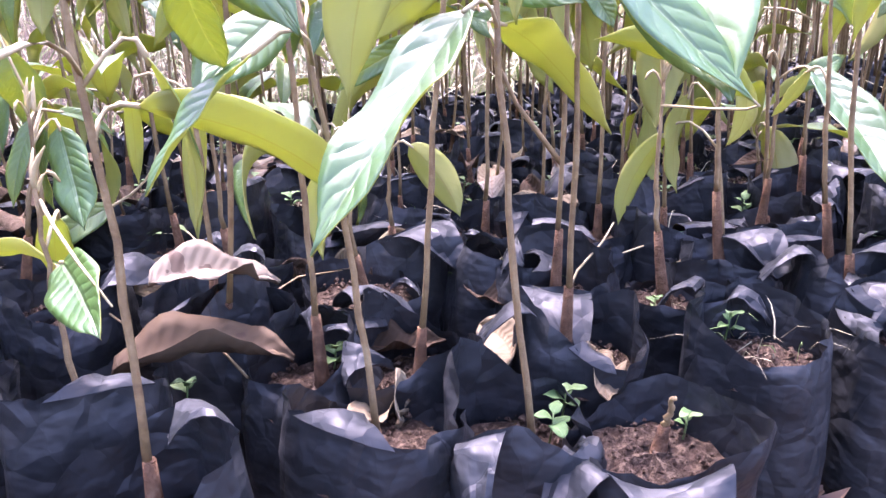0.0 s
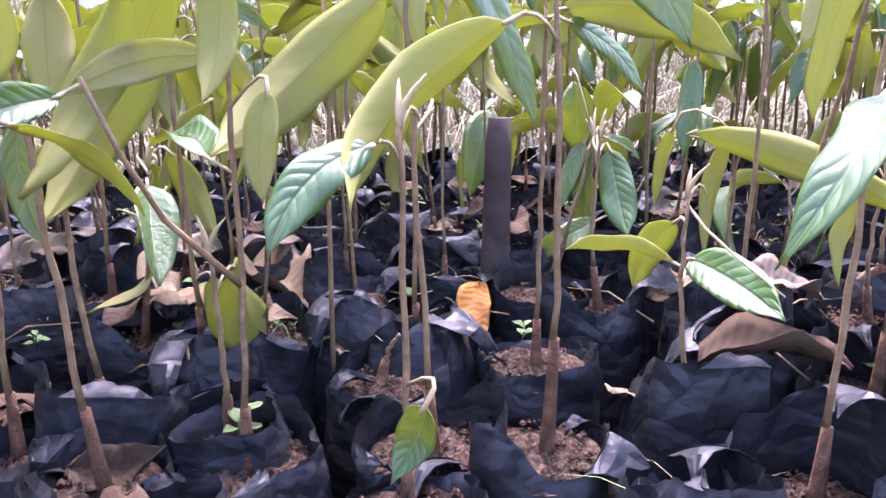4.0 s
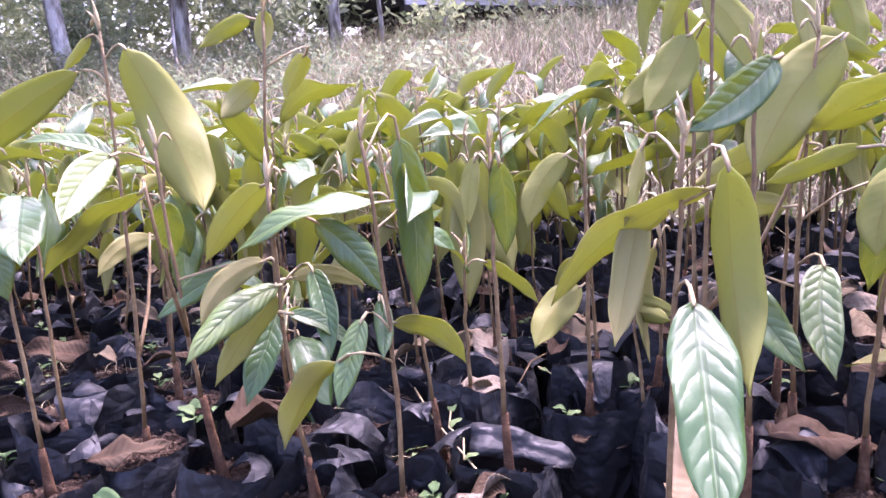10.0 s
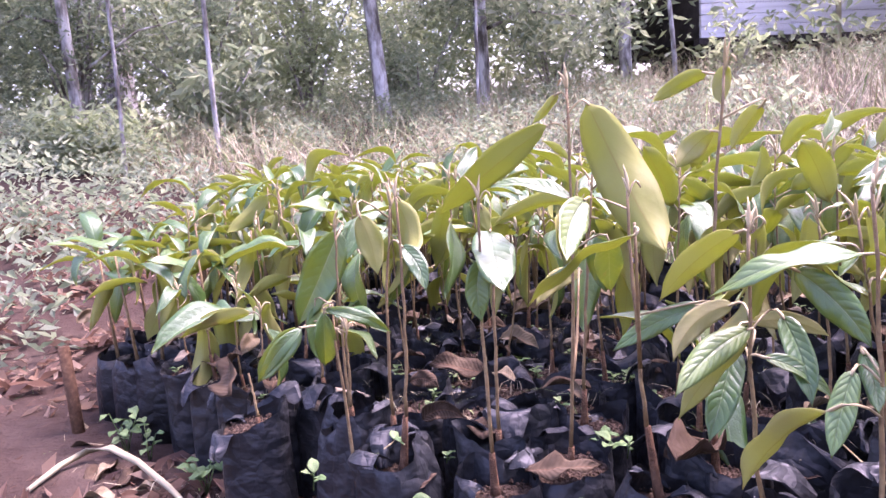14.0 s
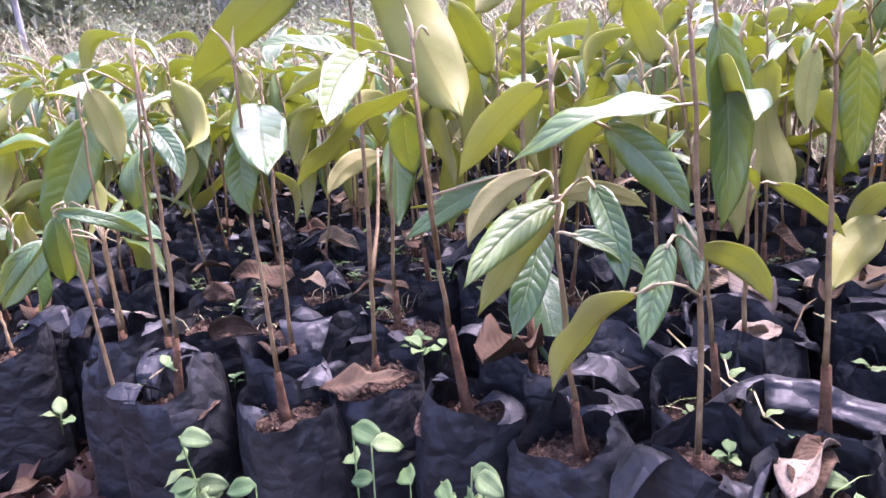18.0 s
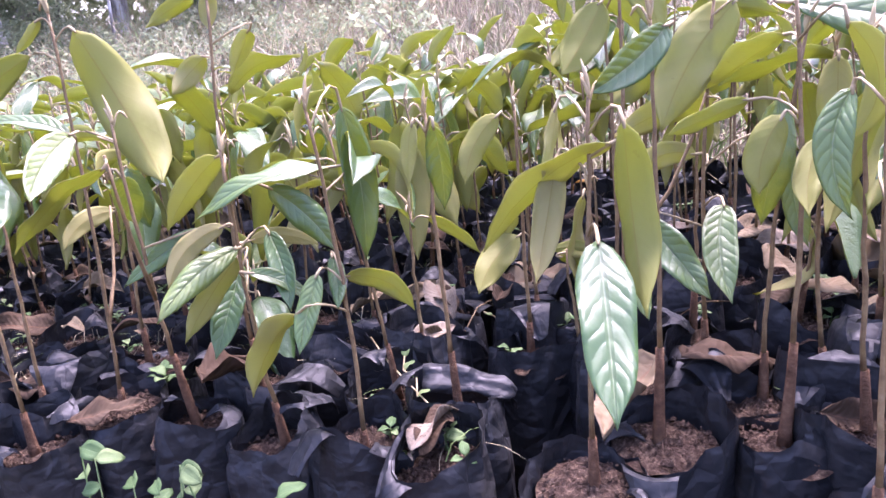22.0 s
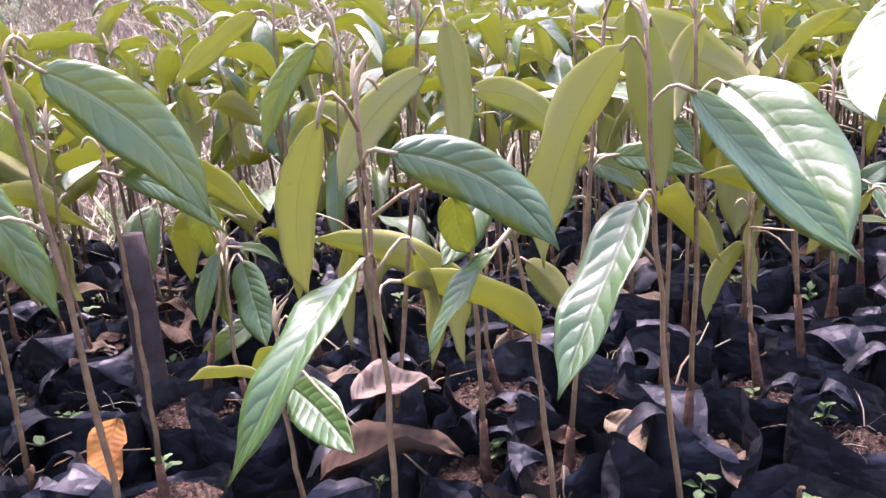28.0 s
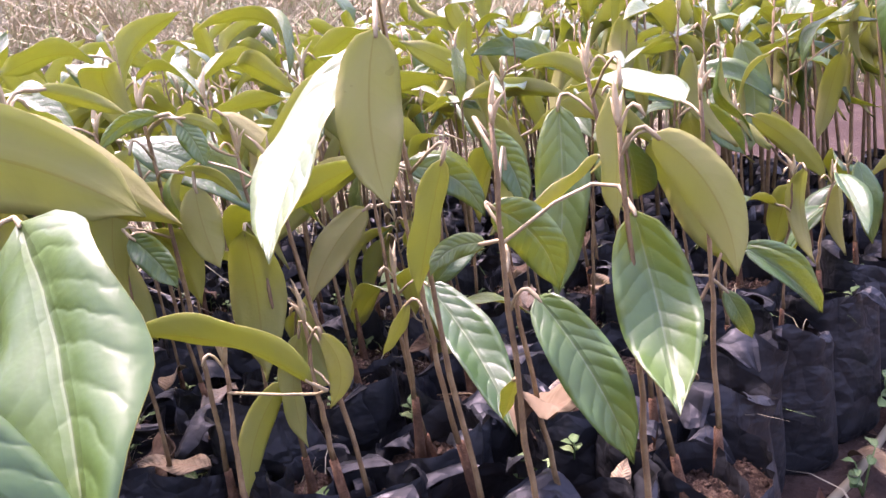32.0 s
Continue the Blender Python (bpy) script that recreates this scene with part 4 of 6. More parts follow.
hang((0.336, 0.587, 0.489), (0.366, 0.586, 0.461), (0.379, 0.588, 0.421), (-0.14, -0.98, -0.10), 0.034)
hang((0.336, 0.604, 0.461), (0.312, 0.610, 0.460), (0.295, 0.610, 0.444), (-0.25, -0.93, 0.26), 0.017)
hang((0.345, 0.611, 0.536), (0.358, 0.601, 0.511), (0.362, 0.593, 0.482), (-0.35, -0.91, 0.19), 0.023)
hang((0.355, 0.603, 0.514), (0.354, 0.598, 0.496), (0.350, 0.595, 0.478), (0.33, 0.91, -0.24), 0.017)
hang((0.340, 0.590, 0.365), (0.342, 0.611, 0.343), (0.340, 0.628, 0.318), (-0.09, 0.77, 0.63), 0.015)
key(0.405, 0.539, (0.405, 0.539, 0.535), 0.060)
hang((0.420, 0.526, 0.527), (0.447, 0.509, 0.488), (0.451, 0.495, 0.440), (0.51, 0.85, -0.11), 0.031)
key(0.705, 0.855, (0.705, 0.855, 0.345), 0.060)
hang((0.722, 0.845, 0.337), (0.774, 0.825, 0.308), (0.791, 0.806, 0.251), (-0.38, -0.92, 0.12), 0.029)
key(0.976, 1.176, (0.976, 1.176, 0.570), 0.060)
hang((0.967, 1.158, 0.562), (0.972, 1.135, 0.475), (0.947, 1.120, 0.390), (-0.60, -0.76, 0.24), 0.053)
key(0.686, 1.173, (0.686, 1.173, 0.561), 0.060)
hang((0.667, 1.180, 0.553), (0.613, 1.204, 0.594), (0.543, 1.221, 0.590), (-0.21, -0.92, 0.32), 0.034)
key(0.543, 0.656, (0.543, 0.656, 0.535), 0.060)
hang((0.542, 0.676, 0.527), (0.541, 0.775, 0.540), (0.531, 0.874, 0.541), (-0.10, -0.07, 0.99), 0.050)
key(0.803, 1.080, (0.803, 1.080, 0.491), 0.060)
hang((0.820, 1.069, 0.483), (0.851, 1.052, 0.445), (0.876, 1.035, 0.404), (-0.51, -0.86, 0.01), 0.040)
key(0.877, 1.054, (0.877, 1.054, 0.465), 0.060)
hang((0.894, 1.044, 0.457), (0.944, 1.020, 0.411), (0.980, 0.996, 0.354), (0.68, 0.69, 0.25), 0.036)
key(0.116, 0.808, (0.116, 0.808, 0.579), 0.060)
hang((0.104, 0.792, 0.549), (0.076, 0.782, 0.480), (0.081, 0.762, 0.407), (-0.69, 0.72, -0.04), 0.037)
hang((0.090, 0.778, 0.479), (0.107, 0.768, 0.458), (0.120, 0.759, 0.434), (0.00, -0.92, 0.39), 0.026)
hang((0.133, 0.790, 0.571), (0.103, 0.797, 0.568), (0.079, 0.798, 0.549), (-0.12, -0.99, -0.07), 0.015)
hang((0.146, 0.786, 0.567), (0.164, 0.780, 0.562), (0.178, 0.773, 0.549), (0.26, 0.94, -0.20), 0.010)
hang((0.145, 0.786, 0.565), (0.155, 0.778, 0.546), (0.160, 0.772, 0.526), (-0.04, -0.95, 0.32), 0.020)
hang((0.137, 0.777, 0.525), (0.165, 0.769, 0.518), (0.183, 0.758, 0.496), (0.55, 0.74, 0.39), 0.014)
key(-0.012, 0.833, (-0.012, 0.833, 0.592), 0.060)
hang((0.007, 0.826, 0.584), (0.041, 0.815, 0.575), (0.069, 0.803, 0.555), (0.50, 0.69, 0.52), 0.018)
key(-0.265, 0.613, (-0.265, 0.613, 0.596), 0.060)
hang((-0.284, 0.619, 0.588), (-0.329, 0.637, 0.546), (-0.355, 0.644, 0.488), (-0.40, -0.91, 0.06), 0.031)
key(-0.368, 0.801, (-0.368, 0.801, 0.641), 0.060)
hang((-0.387, 0.795, 0.633), (-0.439, 0.779, 0.596), (-0.488, 0.763, 0.556), (-0.59, 0.61, 0.52), 0.033)
hang((-0.434, 0.803, 0.252), (-0.472, 0.767, 0.233), (-0.515, 0.773, 0.199), (0.18, -0.95, 0.26), 0.032)
key(-0.557, 0.478, (-0.557, 0.478, 0.606), 0.060)
hang((-0.546, 0.461, 0.598), (-0.547, 0.443, 0.534), (-0.529, 0.436, 0.470), (0.17, 0.97, -0.17), 0.033)
key(-1.036, 0.258, (-1.036, 0.258, 0.380), 0.060)
hang((-1.029, 0.239, 0.372), (-1.032, 0.219, 0.307), (-1.017, 0.210, 0.241), (-0.98, -0.17, -0.05), 0.034)
hang((-1.001, 0.237, 0.294), (-1.030, 0.220, 0.308), (-1.059, 0.199, 0.304), (-0.56, 0.77, -0.30), 0.019)
key(-0.741, 0.259, (-0.741, 0.259, 0.531), 0.060)
hang((-0.734, 0.247, 0.523), (-0.730, 0.237, 0.480), (-0.724, 0.228, 0.437), (-0.53, 0.81, -0.23), 0.033)
key(-0.963, 0.199, (-0.963, 0.199, 0.678), 0.060)
hang((-0.943, 0.202, 0.636), (-0.911, 0.210, 0.598), (-0.892, 0.208, 0.552), (-0.58, 0.76, -0.29), 0.035)
hang((-0.913, 0.137, 0.595), (-0.915, 0.108, 0.561), (-0.918, 0.074, 0.531), (-0.82, 0.44, -0.37), 0.039)
hang((-0.971, 0.194, 0.670), (-0.984, 0.175, 0.627), (-0.982, 0.162, 0.579), (-0.99, 0.11, 0.08), 0.024)
key(-0.965, 0.497, (-0.965, 0.497, 0.670), 0.060)
hang((-0.948, 0.491, 0.653), (-0.929, 0.490, 0.610), (-0.922, 0.482, 0.565), (-0.52, 0.82, -0.24), 0.038)
hang((-0.962, 0.426, 0.662), (-0.950, 0.420, 0.616), (-0.941, 0.412, 0.569), (-0.58, 0.78, -0.25), 0.025)
key(-1.108, 0.218, (-1.108, 0.218, 0.366), 0.060)
hang((-1.106, 0.198, 0.320), (-1.106, 0.148, 0.300), (-1.097, 0.107, 0.268), (-0.68, 0.31, -0.66), 0.041)
hang((-1.085, 0.175, 0.358), (-1.119, 0.187, 0.335), (-1.144, 0.195, 0.301), (-0.02, 0.94, 0.35), 0.026)
key(-1.151, 0.056, (-1.151, 0.056, 0.381), 0.060)
hang((-1.135, 0.069, 0.373), (-1.110, 0.092, 0.352), (-1.087, 0.107, 0.323), (-0.36, 0.88, 0.32), 0.020)
key(-1.050, 0.146, (-1.050, 0.146, 0.496), 0.060)
hang((-1.055, 0.126, 0.488), (-1.068, 0.096, 0.457), (-1.068, 0.076, 0.415), (-0.69, 0.65, -0.32), 0.030)
key(-1.391, -0.353, (-1.391, -0.353, 0.529), 0.060)
hang((-1.386, -0.357, 0.457), (-1.383, -0.365, 0.421), (-1.377, -0.364, 0.384), (0.94, -0.31, 0.13), 0.030)
hang((-1.405, -0.346, 0.521), (-1.398, -0.344, 0.505), (-1.392, -0.342, 0.489), (-0.91, 0.23, -0.34), 0.016)
key(-1.821, -0.497, (-1.821, -0.497, 0.341), 0.060)
hang((-1.803, -0.487, 0.333), (-1.731, -0.451, 0.332), (-1.661, -0.414, 0.316), (0.21, -0.19, 0.96), 0.040)
key(-2.430, -0.711, (-2.430, -0.711, 0.472), 0.060)
hang((-2.434, -0.730, 0.291), (-2.452, -0.796, 0.253), (-2.458, -0.840, 0.188), (-0.98, 0.17, 0.05), 0.067)
hang((-2.430, -0.650, 0.464), (-2.419, -0.659, 0.365), (-2.410, -0.674, 0.266), (0.43, -0.89, 0.15), 0.050)
key(0.090, 0.407, (0.100, 0.407, 0.230), 0.030)
key(-1.781, -0.628, (-1.801, -0.628, 0.250), 0.030)
key(-0.562, 0.408, (-0.550, 0.408, 0.230), 0.030)
key(-0.782, 0.197, (-0.750, 0.213, 0.549), 0.066)
hang((-0.769, 0.204, 0.492), (-0.782, 0.197, 0.369), (0.54, -0.67, 0.51), 1, 2, 0)
key(-0.911, 0.142, (-0.898, 0.149, 0.678), 0.066)
hang((-0.904, 0.145, 0.661), (-0.938, 0.127, 0.583), (-0.72, 0.59, 0.36), 1, 1, 0)
hang((-0.840, 0.225, 0.486), (-0.961, 0.205, 0.447), (-0.69, 0.69, 0.19), 2, 2, 0)
key(-0.899, 0.271, (-0.891, 0.275, 0.445), 0.090)
hang((-1.040, 0.195, 0.301), (-0.995, 0.220, 0.293), (-0.77, 0.63, 0.03), 2, 4, 1)
key(-0.675, 0.175, (-0.681, 0.168, 0.540), 0.084)
hang((-0.636, 0.216, 0.524), (-0.672, 0.149, 0.400), (-0.30, 0.93, 0.22), 2, 1, 0)
key(-1.091, 0.747, (-1.092, 0.746, 0.475), 0.072)
hang((-1.210, 0.623, 0.583), (-1.303, 0.569, 0.488), (0.59, -0.74, 0.33), 2, 4, 0)
hang((-1.168, 0.666, 0.345), (-1.254, 0.620, 0.302), (-0.58, 0.80, 0.18), 2, 2, 1)
key(-0.477, 0.656, (-0.422, 0.668, 0.381), 0.090)
hang((-0.449, 0.688, 0.440), (-0.445, 0.714, 0.354), (0.20, -0.86, 0.47), 1, 4, 0)
key(-0.729, 0.359, (-0.732, 0.359, 0.542), 0.084)
hang((-0.712, 0.363, 0.283), (-0.688, 0.348, 0.212), (-0.64, 0.77, -0.05), 1, 3, 0)
hang((-0.740, 0.357, 0.532), (-0.657, 0.406, 0.493), (0.58, -0.72, 0.38), 2, 1, 1)
hang((-0.712, 0.394, 0.486), (-0.697, 0.428, 0.440), (-0.59, 0.77, 0.23), 1, 4, 0)
hang((-0.605, 0.428, 0.517), (-0.705, 0.447, 0.524), (-0.53, 0.80, 0.29), 1, 0, 1)
key(-0.274, 0.686, (-0.265, 0.686, 0.394), 0.078)
hang((-0.316, 0.654, 0.390), (-0.120, 0.531, 0.332), (-0.30, 0.94, 0.17), 2, 0, 0)
hang((-0.279, 0.686, 0.384), (-0.295, 0.685, 0.248), (-0.35, 0.93, 0.14), 1, 0, 1)
hang((-0.338, 0.684, 0.391), (-0.354, 0.703, 0.300), (-0.41, 0.89, 0.18), 1, 0, 0)
key(0.055, 0.654, (0.056, 0.654, 0.585), 0.084)
hang((0.054, 0.654, 0.583), (0.021, 0.658, 0.479), (-0.04, 0.97, 0.25), 1, 1, 0)
hang((-0.027, 0.664, 0.583), (0.141, 0.673, 0.498), (-0.01, 0.96, 0.27), 2, 2, 1)
hang((-0.028, 0.664, 0.453), (0.044, 0.685, 0.412), (0.08, -0.85, 0.52), 2, 3, 0)
hang((0.071, 0.677, 0.599), (0.120, 0.696, 0.576), (0.05, 0.94, 0.34), 1, 1, 1)
key(0.533, 0.742, (0.521, 0.745, 0.535), 0.060)
hang((0.551, 0.738, 0.498), (0.617, 0.721, 0.352), (0.56, 0.82, 0.14), 2, 3, 0)
hang((0.623, 0.719, 0.382), (0.698, 0.700, 0.303), (-0.53, -0.63, 0.57), 2, 1, 1)
hang((0.608, 0.723, 0.339), (0.631, 0.717, 0.287), (-0.48, -0.64, 0.60), 1, 3, 0)
hang((0.526, 0.744, 0.496), (0.553, 0.778, 0.432), (-0.44, -0.77, 0.46), 1, 4, 1)
key(0.394, 0.917, (0.383, 0.920, 0.474), 0.084)
hang((0.313, 0.938, 0.490), (0.161, 1.008, 0.386), (0.06, 0.98, 0.18), 2, 1, 0)
hang((0.312, 0.938, 0.440), (0.234, 0.958, 0.339), (0.11, 0.99, 0.12), 2, 1, 1)
hang((0.372, 0.922, 0.343), (0.437, 0.937, 0.384), (-0.23, -0.82, 0.53), 2, 3, 0)
hang((0.361, 0.956, 0.481), (0.451, 0.964, 0.418), (-0.23, -0.86, 0.45), 2, 4, 1)
key(1.059, 1.123, (1.058, 1.124, 0.532), 0.084)
hang((0.965, 1.147, 0.445), (1.091, 1.115, 0.327), (0.63, 0.75, 0.20), 2, 1, 1)
hang((1.114, 1.109, 0.525), (1.097, 1.144, 0.384), (0.66, 0.71, 0.25), 1, 1, 0)
hang((0.711, 1.239, 0.514), (0.904, 1.215, 0.461), (-0.46, -0.80, 0.39), 2, 0, 1)
key(-1.486, -0.173, (-1.476, -0.155, 0.524), 0.078)
hang((-1.475, -0.155, 0.461), (-1.469, -0.144, 0.377), (0.84, -0.36, 0.41), 1, 4, 0)
hang((-1.487, -0.175, 0.503), (-1.574, -0.263, 0.478), (-0.90, 0.28, 0.33), 2, 1, 1)
hang((-1.453, -0.117, 0.532), (-1.468, -0.083, 0.455), (-0.84, 0.42, 0.33), 1, 4, 0)
key(-1.497, -0.454, (-1.489, -0.430, 0.536), 0.090)
hang((-1.525, -0.530, 0.392), (-1.547, -0.533, 0.314), (0.85, -0.09, 0.51), 1, 3, 1)
hang((-1.525, -0.529, 0.395), (-1.515, -0.444, 0.354), (0.86, -0.13, 0.50), 2, 0, 0)
key(-1.625, -0.488, (-1.625, -0.487, 0.340), 0.066)
hang((-1.647, -0.548, 0.348), (-1.672, -0.616, 0.270), (0.85, -0.04, 0.52), 2, 1, 0)
key(-1.276, -0.118, (-1.268, -0.097, 0.659), 0.084)
hang((-1.296, -0.100, 0.654), (-1.339, -0.146, 0.627), (-0.77, 0.52, 0.38), 2, 2, 0)
hang((-1.268, -0.097, 0.660), (-1.270, -0.102, 0.616), (-0.74, 0.56, 0.38), 1, 4, 1)
hang((-1.273, -0.109, 0.588), (-1.288, -0.151, 0.550), (-0.78, 0.54, 0.31), 2, 4, 0)
hang((-1.255, -0.060, 0.612), (-1.292, -0.073, 0.563), (-0.74, 0.59, 0.33), 1, 3, 1)

taken = [(s[0], s[1]) for s in KEYED]
rng = random.Random(5)
for x, y, top, node, leaves in KEYED:
    seedling(x, y, top, node, leaves, rng, soil_drop=0.0)
rng = random.Random(11)
places = []
for row in range(13):
    for k in range(-34, 24):
        p = U * (k * STEP_U + rng.uniform(-0.012, 0.012) + (row % 2) * 0.02) + V * (V0 + row * STEP_V + rng.uniform(-0.012, 0.012))
        u = p.dot(U)
        if u > 2.4 or u < -2.68 - 0.11 * row or min([math.hypot(p.x - a, p.y - b) for a, b in taken] + [9]) < 0.075:
            continue
        places.append((row, u, p.x, p.y))
near = [q for q in places if q[0] < 7 and -2.3 < q[1] < 1.4 or q[0] < 10 and -1.7 < q[1] < 0.9]
far = [q for q in places if q not in near]
for row, u, x, y in near:
    gz = ground_z(x, y)
    h = ((rng.uniform(0.33, 0.46) if u > -0.3 else rng.uniform(0.30, 0.42) if u > -1.1 else rng.uniform(0.25, 0.37)) if rng.random() < 0.88 else rng.uniform(0.1, 0.2)) if row else rng.uniform(0.14, 0.22)
    top = (x + rng.uniform(-0.03, 0.03), y + rng.uniform(-0.03, 0.03), gz + SOIL_Z + h)
    count = rng.randrange(4, 7) if row else rng.randrange(3, 5)
    if row < 3 and -1.75 < u < 0.95 and rng.random() < (1.0, 0.85, 0.45)[row] or rng.random() < 0.12:
        # an empty bag, or one with a cut stump
        top = (top[0], top[1], gz + SOIL_Z + rng.uniform(0.02, 0.05)) if rng.random() < 0.12 else None
        count = 0
    if top is None:
        seedling(x, y, None, 0, (), rng, label="black plastic nursery bag of soil without a plant")
        continue
    seedling(x, y, top, min(rng.uniform(0.04, 0.08), 0.6 * (top[2] - gz - SOIL_Z)), random_leaves(x, y, gz + SOIL_Z, top, rng, count), rng, thick=rng.uniform(0.7, 0.95))


class Heap:
    """Gathers many small pieces into one mesh."""

    def __init__(self):
        self.v, self.f, self.m, self.uv, self.n = [], [], [], [], 0

    def add(self, verts, faces, mat=0, uv=None):
        verts = np.asarray(verts, dtype=np.float32)
        self.v.append(verts)
        self.uv.append(np.asarray(uv, dtype=np.float32) if uv is not None else np.zeros((len(verts), 2), np.float32))
        self.f += [tuple(i + self.n for i in q) for q in faces]
        self.m += list(mat) if hasattr(mat, "__len__") else [mat] * len(faces)
        self.n += len(verts)

    def add_mesh(self, me, m, first=0):
        co = np.empty(len(me.vertices) * 3, np.float32)
        me.vertices.foreach_get("co", co)
        mm = np.array(m, np.float32)
        co = co.reshape(-1, 3) @ mm[:3, :3].T + mm[:3, 3]
        uv = np.zeros((len(co), 2), np.float32)
        if me.uv_layers:
            for lp, d in zip(me.loops, me.uv_layers[0].data):
                uv[lp.vertex_index] = d.uv
        self.add(co, [tuple(p.vertices) for p in me.polygons], [p.material_index + first for p in me.polygons], uv)

    def build(self, name, mats, smooth=True):
        return new(name, mesh_of(name, np.concatenate(self.v).tolist(), self.f, mats, self.m, np.concatenate(self.uv), smooth))


LOW_LEAF = [leaf_mesh("leaf_low", w, a, 0.4, 0.4, 90 + i, [LEAF_TOP, LEAF_UNDER], 6, 2) for i, (w, a) in enumerate(((0.24, 0.04), (0.28, 0.12), (0.22, 0.22), (0.3, 0.3)))]
heap = Heap()
for row, u, x, y in far:
    gz = ground_z(x, y)
    heap.add_mesh(rng.choice(BAGS_LOW), Matrix.Translation((x, y, gz)) @ Matrix.Rotation(rng.uniform(0, 6), 4, "Z"), 0)
    h = rng.uniform(0.34, 0.52) if u > -0.3 else rng.uniform(0.28, 0.43) if u > -1.0 else rng.uniform(0.23, 0.36)
    top = (x + rng.uniform(-0.03, 0.03), y + rng.uniform(-0.03, 0.03), gz + SOIL_Z + h)
    v, f = tube([(x, y, gz + 0.13), ((x + top[0]) / 2, (y + top[1]) / 2, gz + 0.15 + h / 2), top], [0.005, 0.0035, 0.002], 5)
    heap.add(v, f, 1)
    for base, tip, face, arch, width, fold in random_leaves(x, y, gz + SOIL_Z, top, rng, rng.randrange(5, 9)):
        m, length = frame_of(base, tip, face)
        heap.add_mesh(LOW_LEAF[arch], m @ Matrix.Scale(length, 4), 2)
tagged(heap.build("far_seedlings", [PLASTIC, STEM, LEAF_TOP, LEAF_UNDER]), "dense rows of potted durian seedlings across the back of the bed", "seedlings", kind="stuff")

# ---- ground ----


def terrain(x, y):
    """The slope behind the bed rises towards the house."""
    p = Vector((x, y, 0))
    rise = math.hypot(max(0.0, p.dot(V) - 2.1), max(0.0, -2.7 - p.dot(U)))
    z = ground_z(x, y) * max(0.0, 1 - rise) + min((0.155 + 0.07 * max(0.0, min(1.0, p.dot(U) / 2.0))) * rise, 1.3 + 0.01 * rise + 3.0 * max(0.0, min(1.0, (p.dot(U) + 3.0) / 3.0)))
    z += 0.05 * noise.noise(Vector((x * 0.7, y * 0.7, 3))) * min(1, rise)
    return z


nx = 90
axis = [math.copysign(abs(s) ** 2.6 * 900 + abs(s) * 7, s) for s in np.linspace(-1, 1, nx)]
gv = [(a - 1, b + 1, terrain(a - 1, b + 1) if abs(a) + abs(b) < 60 else min(terrain(a - 1, b + 1), 6.0)) for b in axis for a in axis]
gf = [(i * nx + j, i * nx + j + 1, (i + 1) * nx + j + 1, (i + 1) * nx + j) for i in range(nx - 1) for j in range(nx - 1)]
tagged(new("ground", mesh_of("ground", gv, gf, [EARTH])), "bare brown earth with dry litter", "ground", kind="structure")


# ---- behind the bed ----


def blades(name, count, place, size, mats, seed, label, lift=-0.01):
    """Many curved grass blades in one mesh. place(r): x, y, or None; size(r): length, width, bend, material."""
    r = random.Random(seed)
    verts, faces, mi = [], [], []
    for _ in range(count):
        p = place(r)
        if p is None:
            continue
        x, y = p
        z = terrain(x, y) + lift
        length, wide, bend, mat = size(r)
        a, b = r.uniform(0, 6.28), r.uniform(0, 6.28)
        dx, dy, ex, ey = math.cos(a), math.sin(a), math.cos(b), math.sin(b)
        o = len(verts)
        for s, w in ((0, 1.0), (0.4, 0.85), (0.75, 0.5), (1.0, 0.06)):
            q = bend * s * s * length
            h = length * (s - 0.45 * bend * s * s * s)
            for side in (-0.5, 0.5):
                verts.append((x + dx * q + ex * wide * w * side, y + dy * q + ey * wide * w * side, z + h))
        for i in range(3):
            faces.append((o + 2 * i, o + 2 * i + 1, o + 2 * i + 3, o + 2 * i + 2))
            mi.append(mat)
    return tagged(new(name, mesh_of(name, verts, faces, mats, mi)), label, "grass", kind="stuff")


def in_field(r):
    q = r.random() ** 1.7
    v, u = 2.0 + 9.5 * q, r.uniform(-8.5, 11.0)
    if v < 2.3 and r.random() < 0.4:
        return None
    p = U * u + V * v
    # thinner towards the shrubs, and in uneven tufts
    if noise.noise(Vector((p.x * 1.3, p.y * 1.3, 5))) + r.uniform(-0.5, 0.6) < 0.0 or u < -5.5 and v < 7 and r.random() < 0.5:
        return None
    return p.x, p.y


blades("dry_grass", 120000, in_field, lambda r: (0.12 + 0.62 * r.random() ** 1.4, r.uniform(0.003, 0.009), r.choice((r.uniform(0.2, 0.9), r.uniform(0.9, 2.1))), 0 if r.random() < 0.84 else 1), [STRAW, GREEN_GRASS], 3, "tall pale dry grass on the slope behind the bed")


def hill_grass(r):
    p = U * r.uniform(0.5, 13.0) + V * r.uniform(4.0, 14.0)
    return p.x, p.y


blades("hill_grass", 16000, hill_grass, lambda r: (r.uniform(0.25, 0.75), r.uniform(0.010, 0.028), r.uniform(0.4, 1.8), 0 if r.random() < 0.85 else 1), [STRAW, GREEN_GRASS], 9, "tall matted straw-coloured grass on the rise behind the bed")


def near_grass(r):
    v, u = r.choice((r.uniform(1.95, 2.7), r.uniform(1.9, 2.3))), r.uniform(-3.5, 3.5)
    p = U * u + V * v
    return p.x, p.y


blades("green_grass", 6000, near_grass, lambda r: (r.uniform(0.05, 0.22), r.uniform(0.003, 0.007), r.uniform(0.2, 1.2), 1 if r.random() < 0.6 else 0), [STRAW, GREEN_GRASS], 4, "short mixed green and straw grass along the back of the bed")


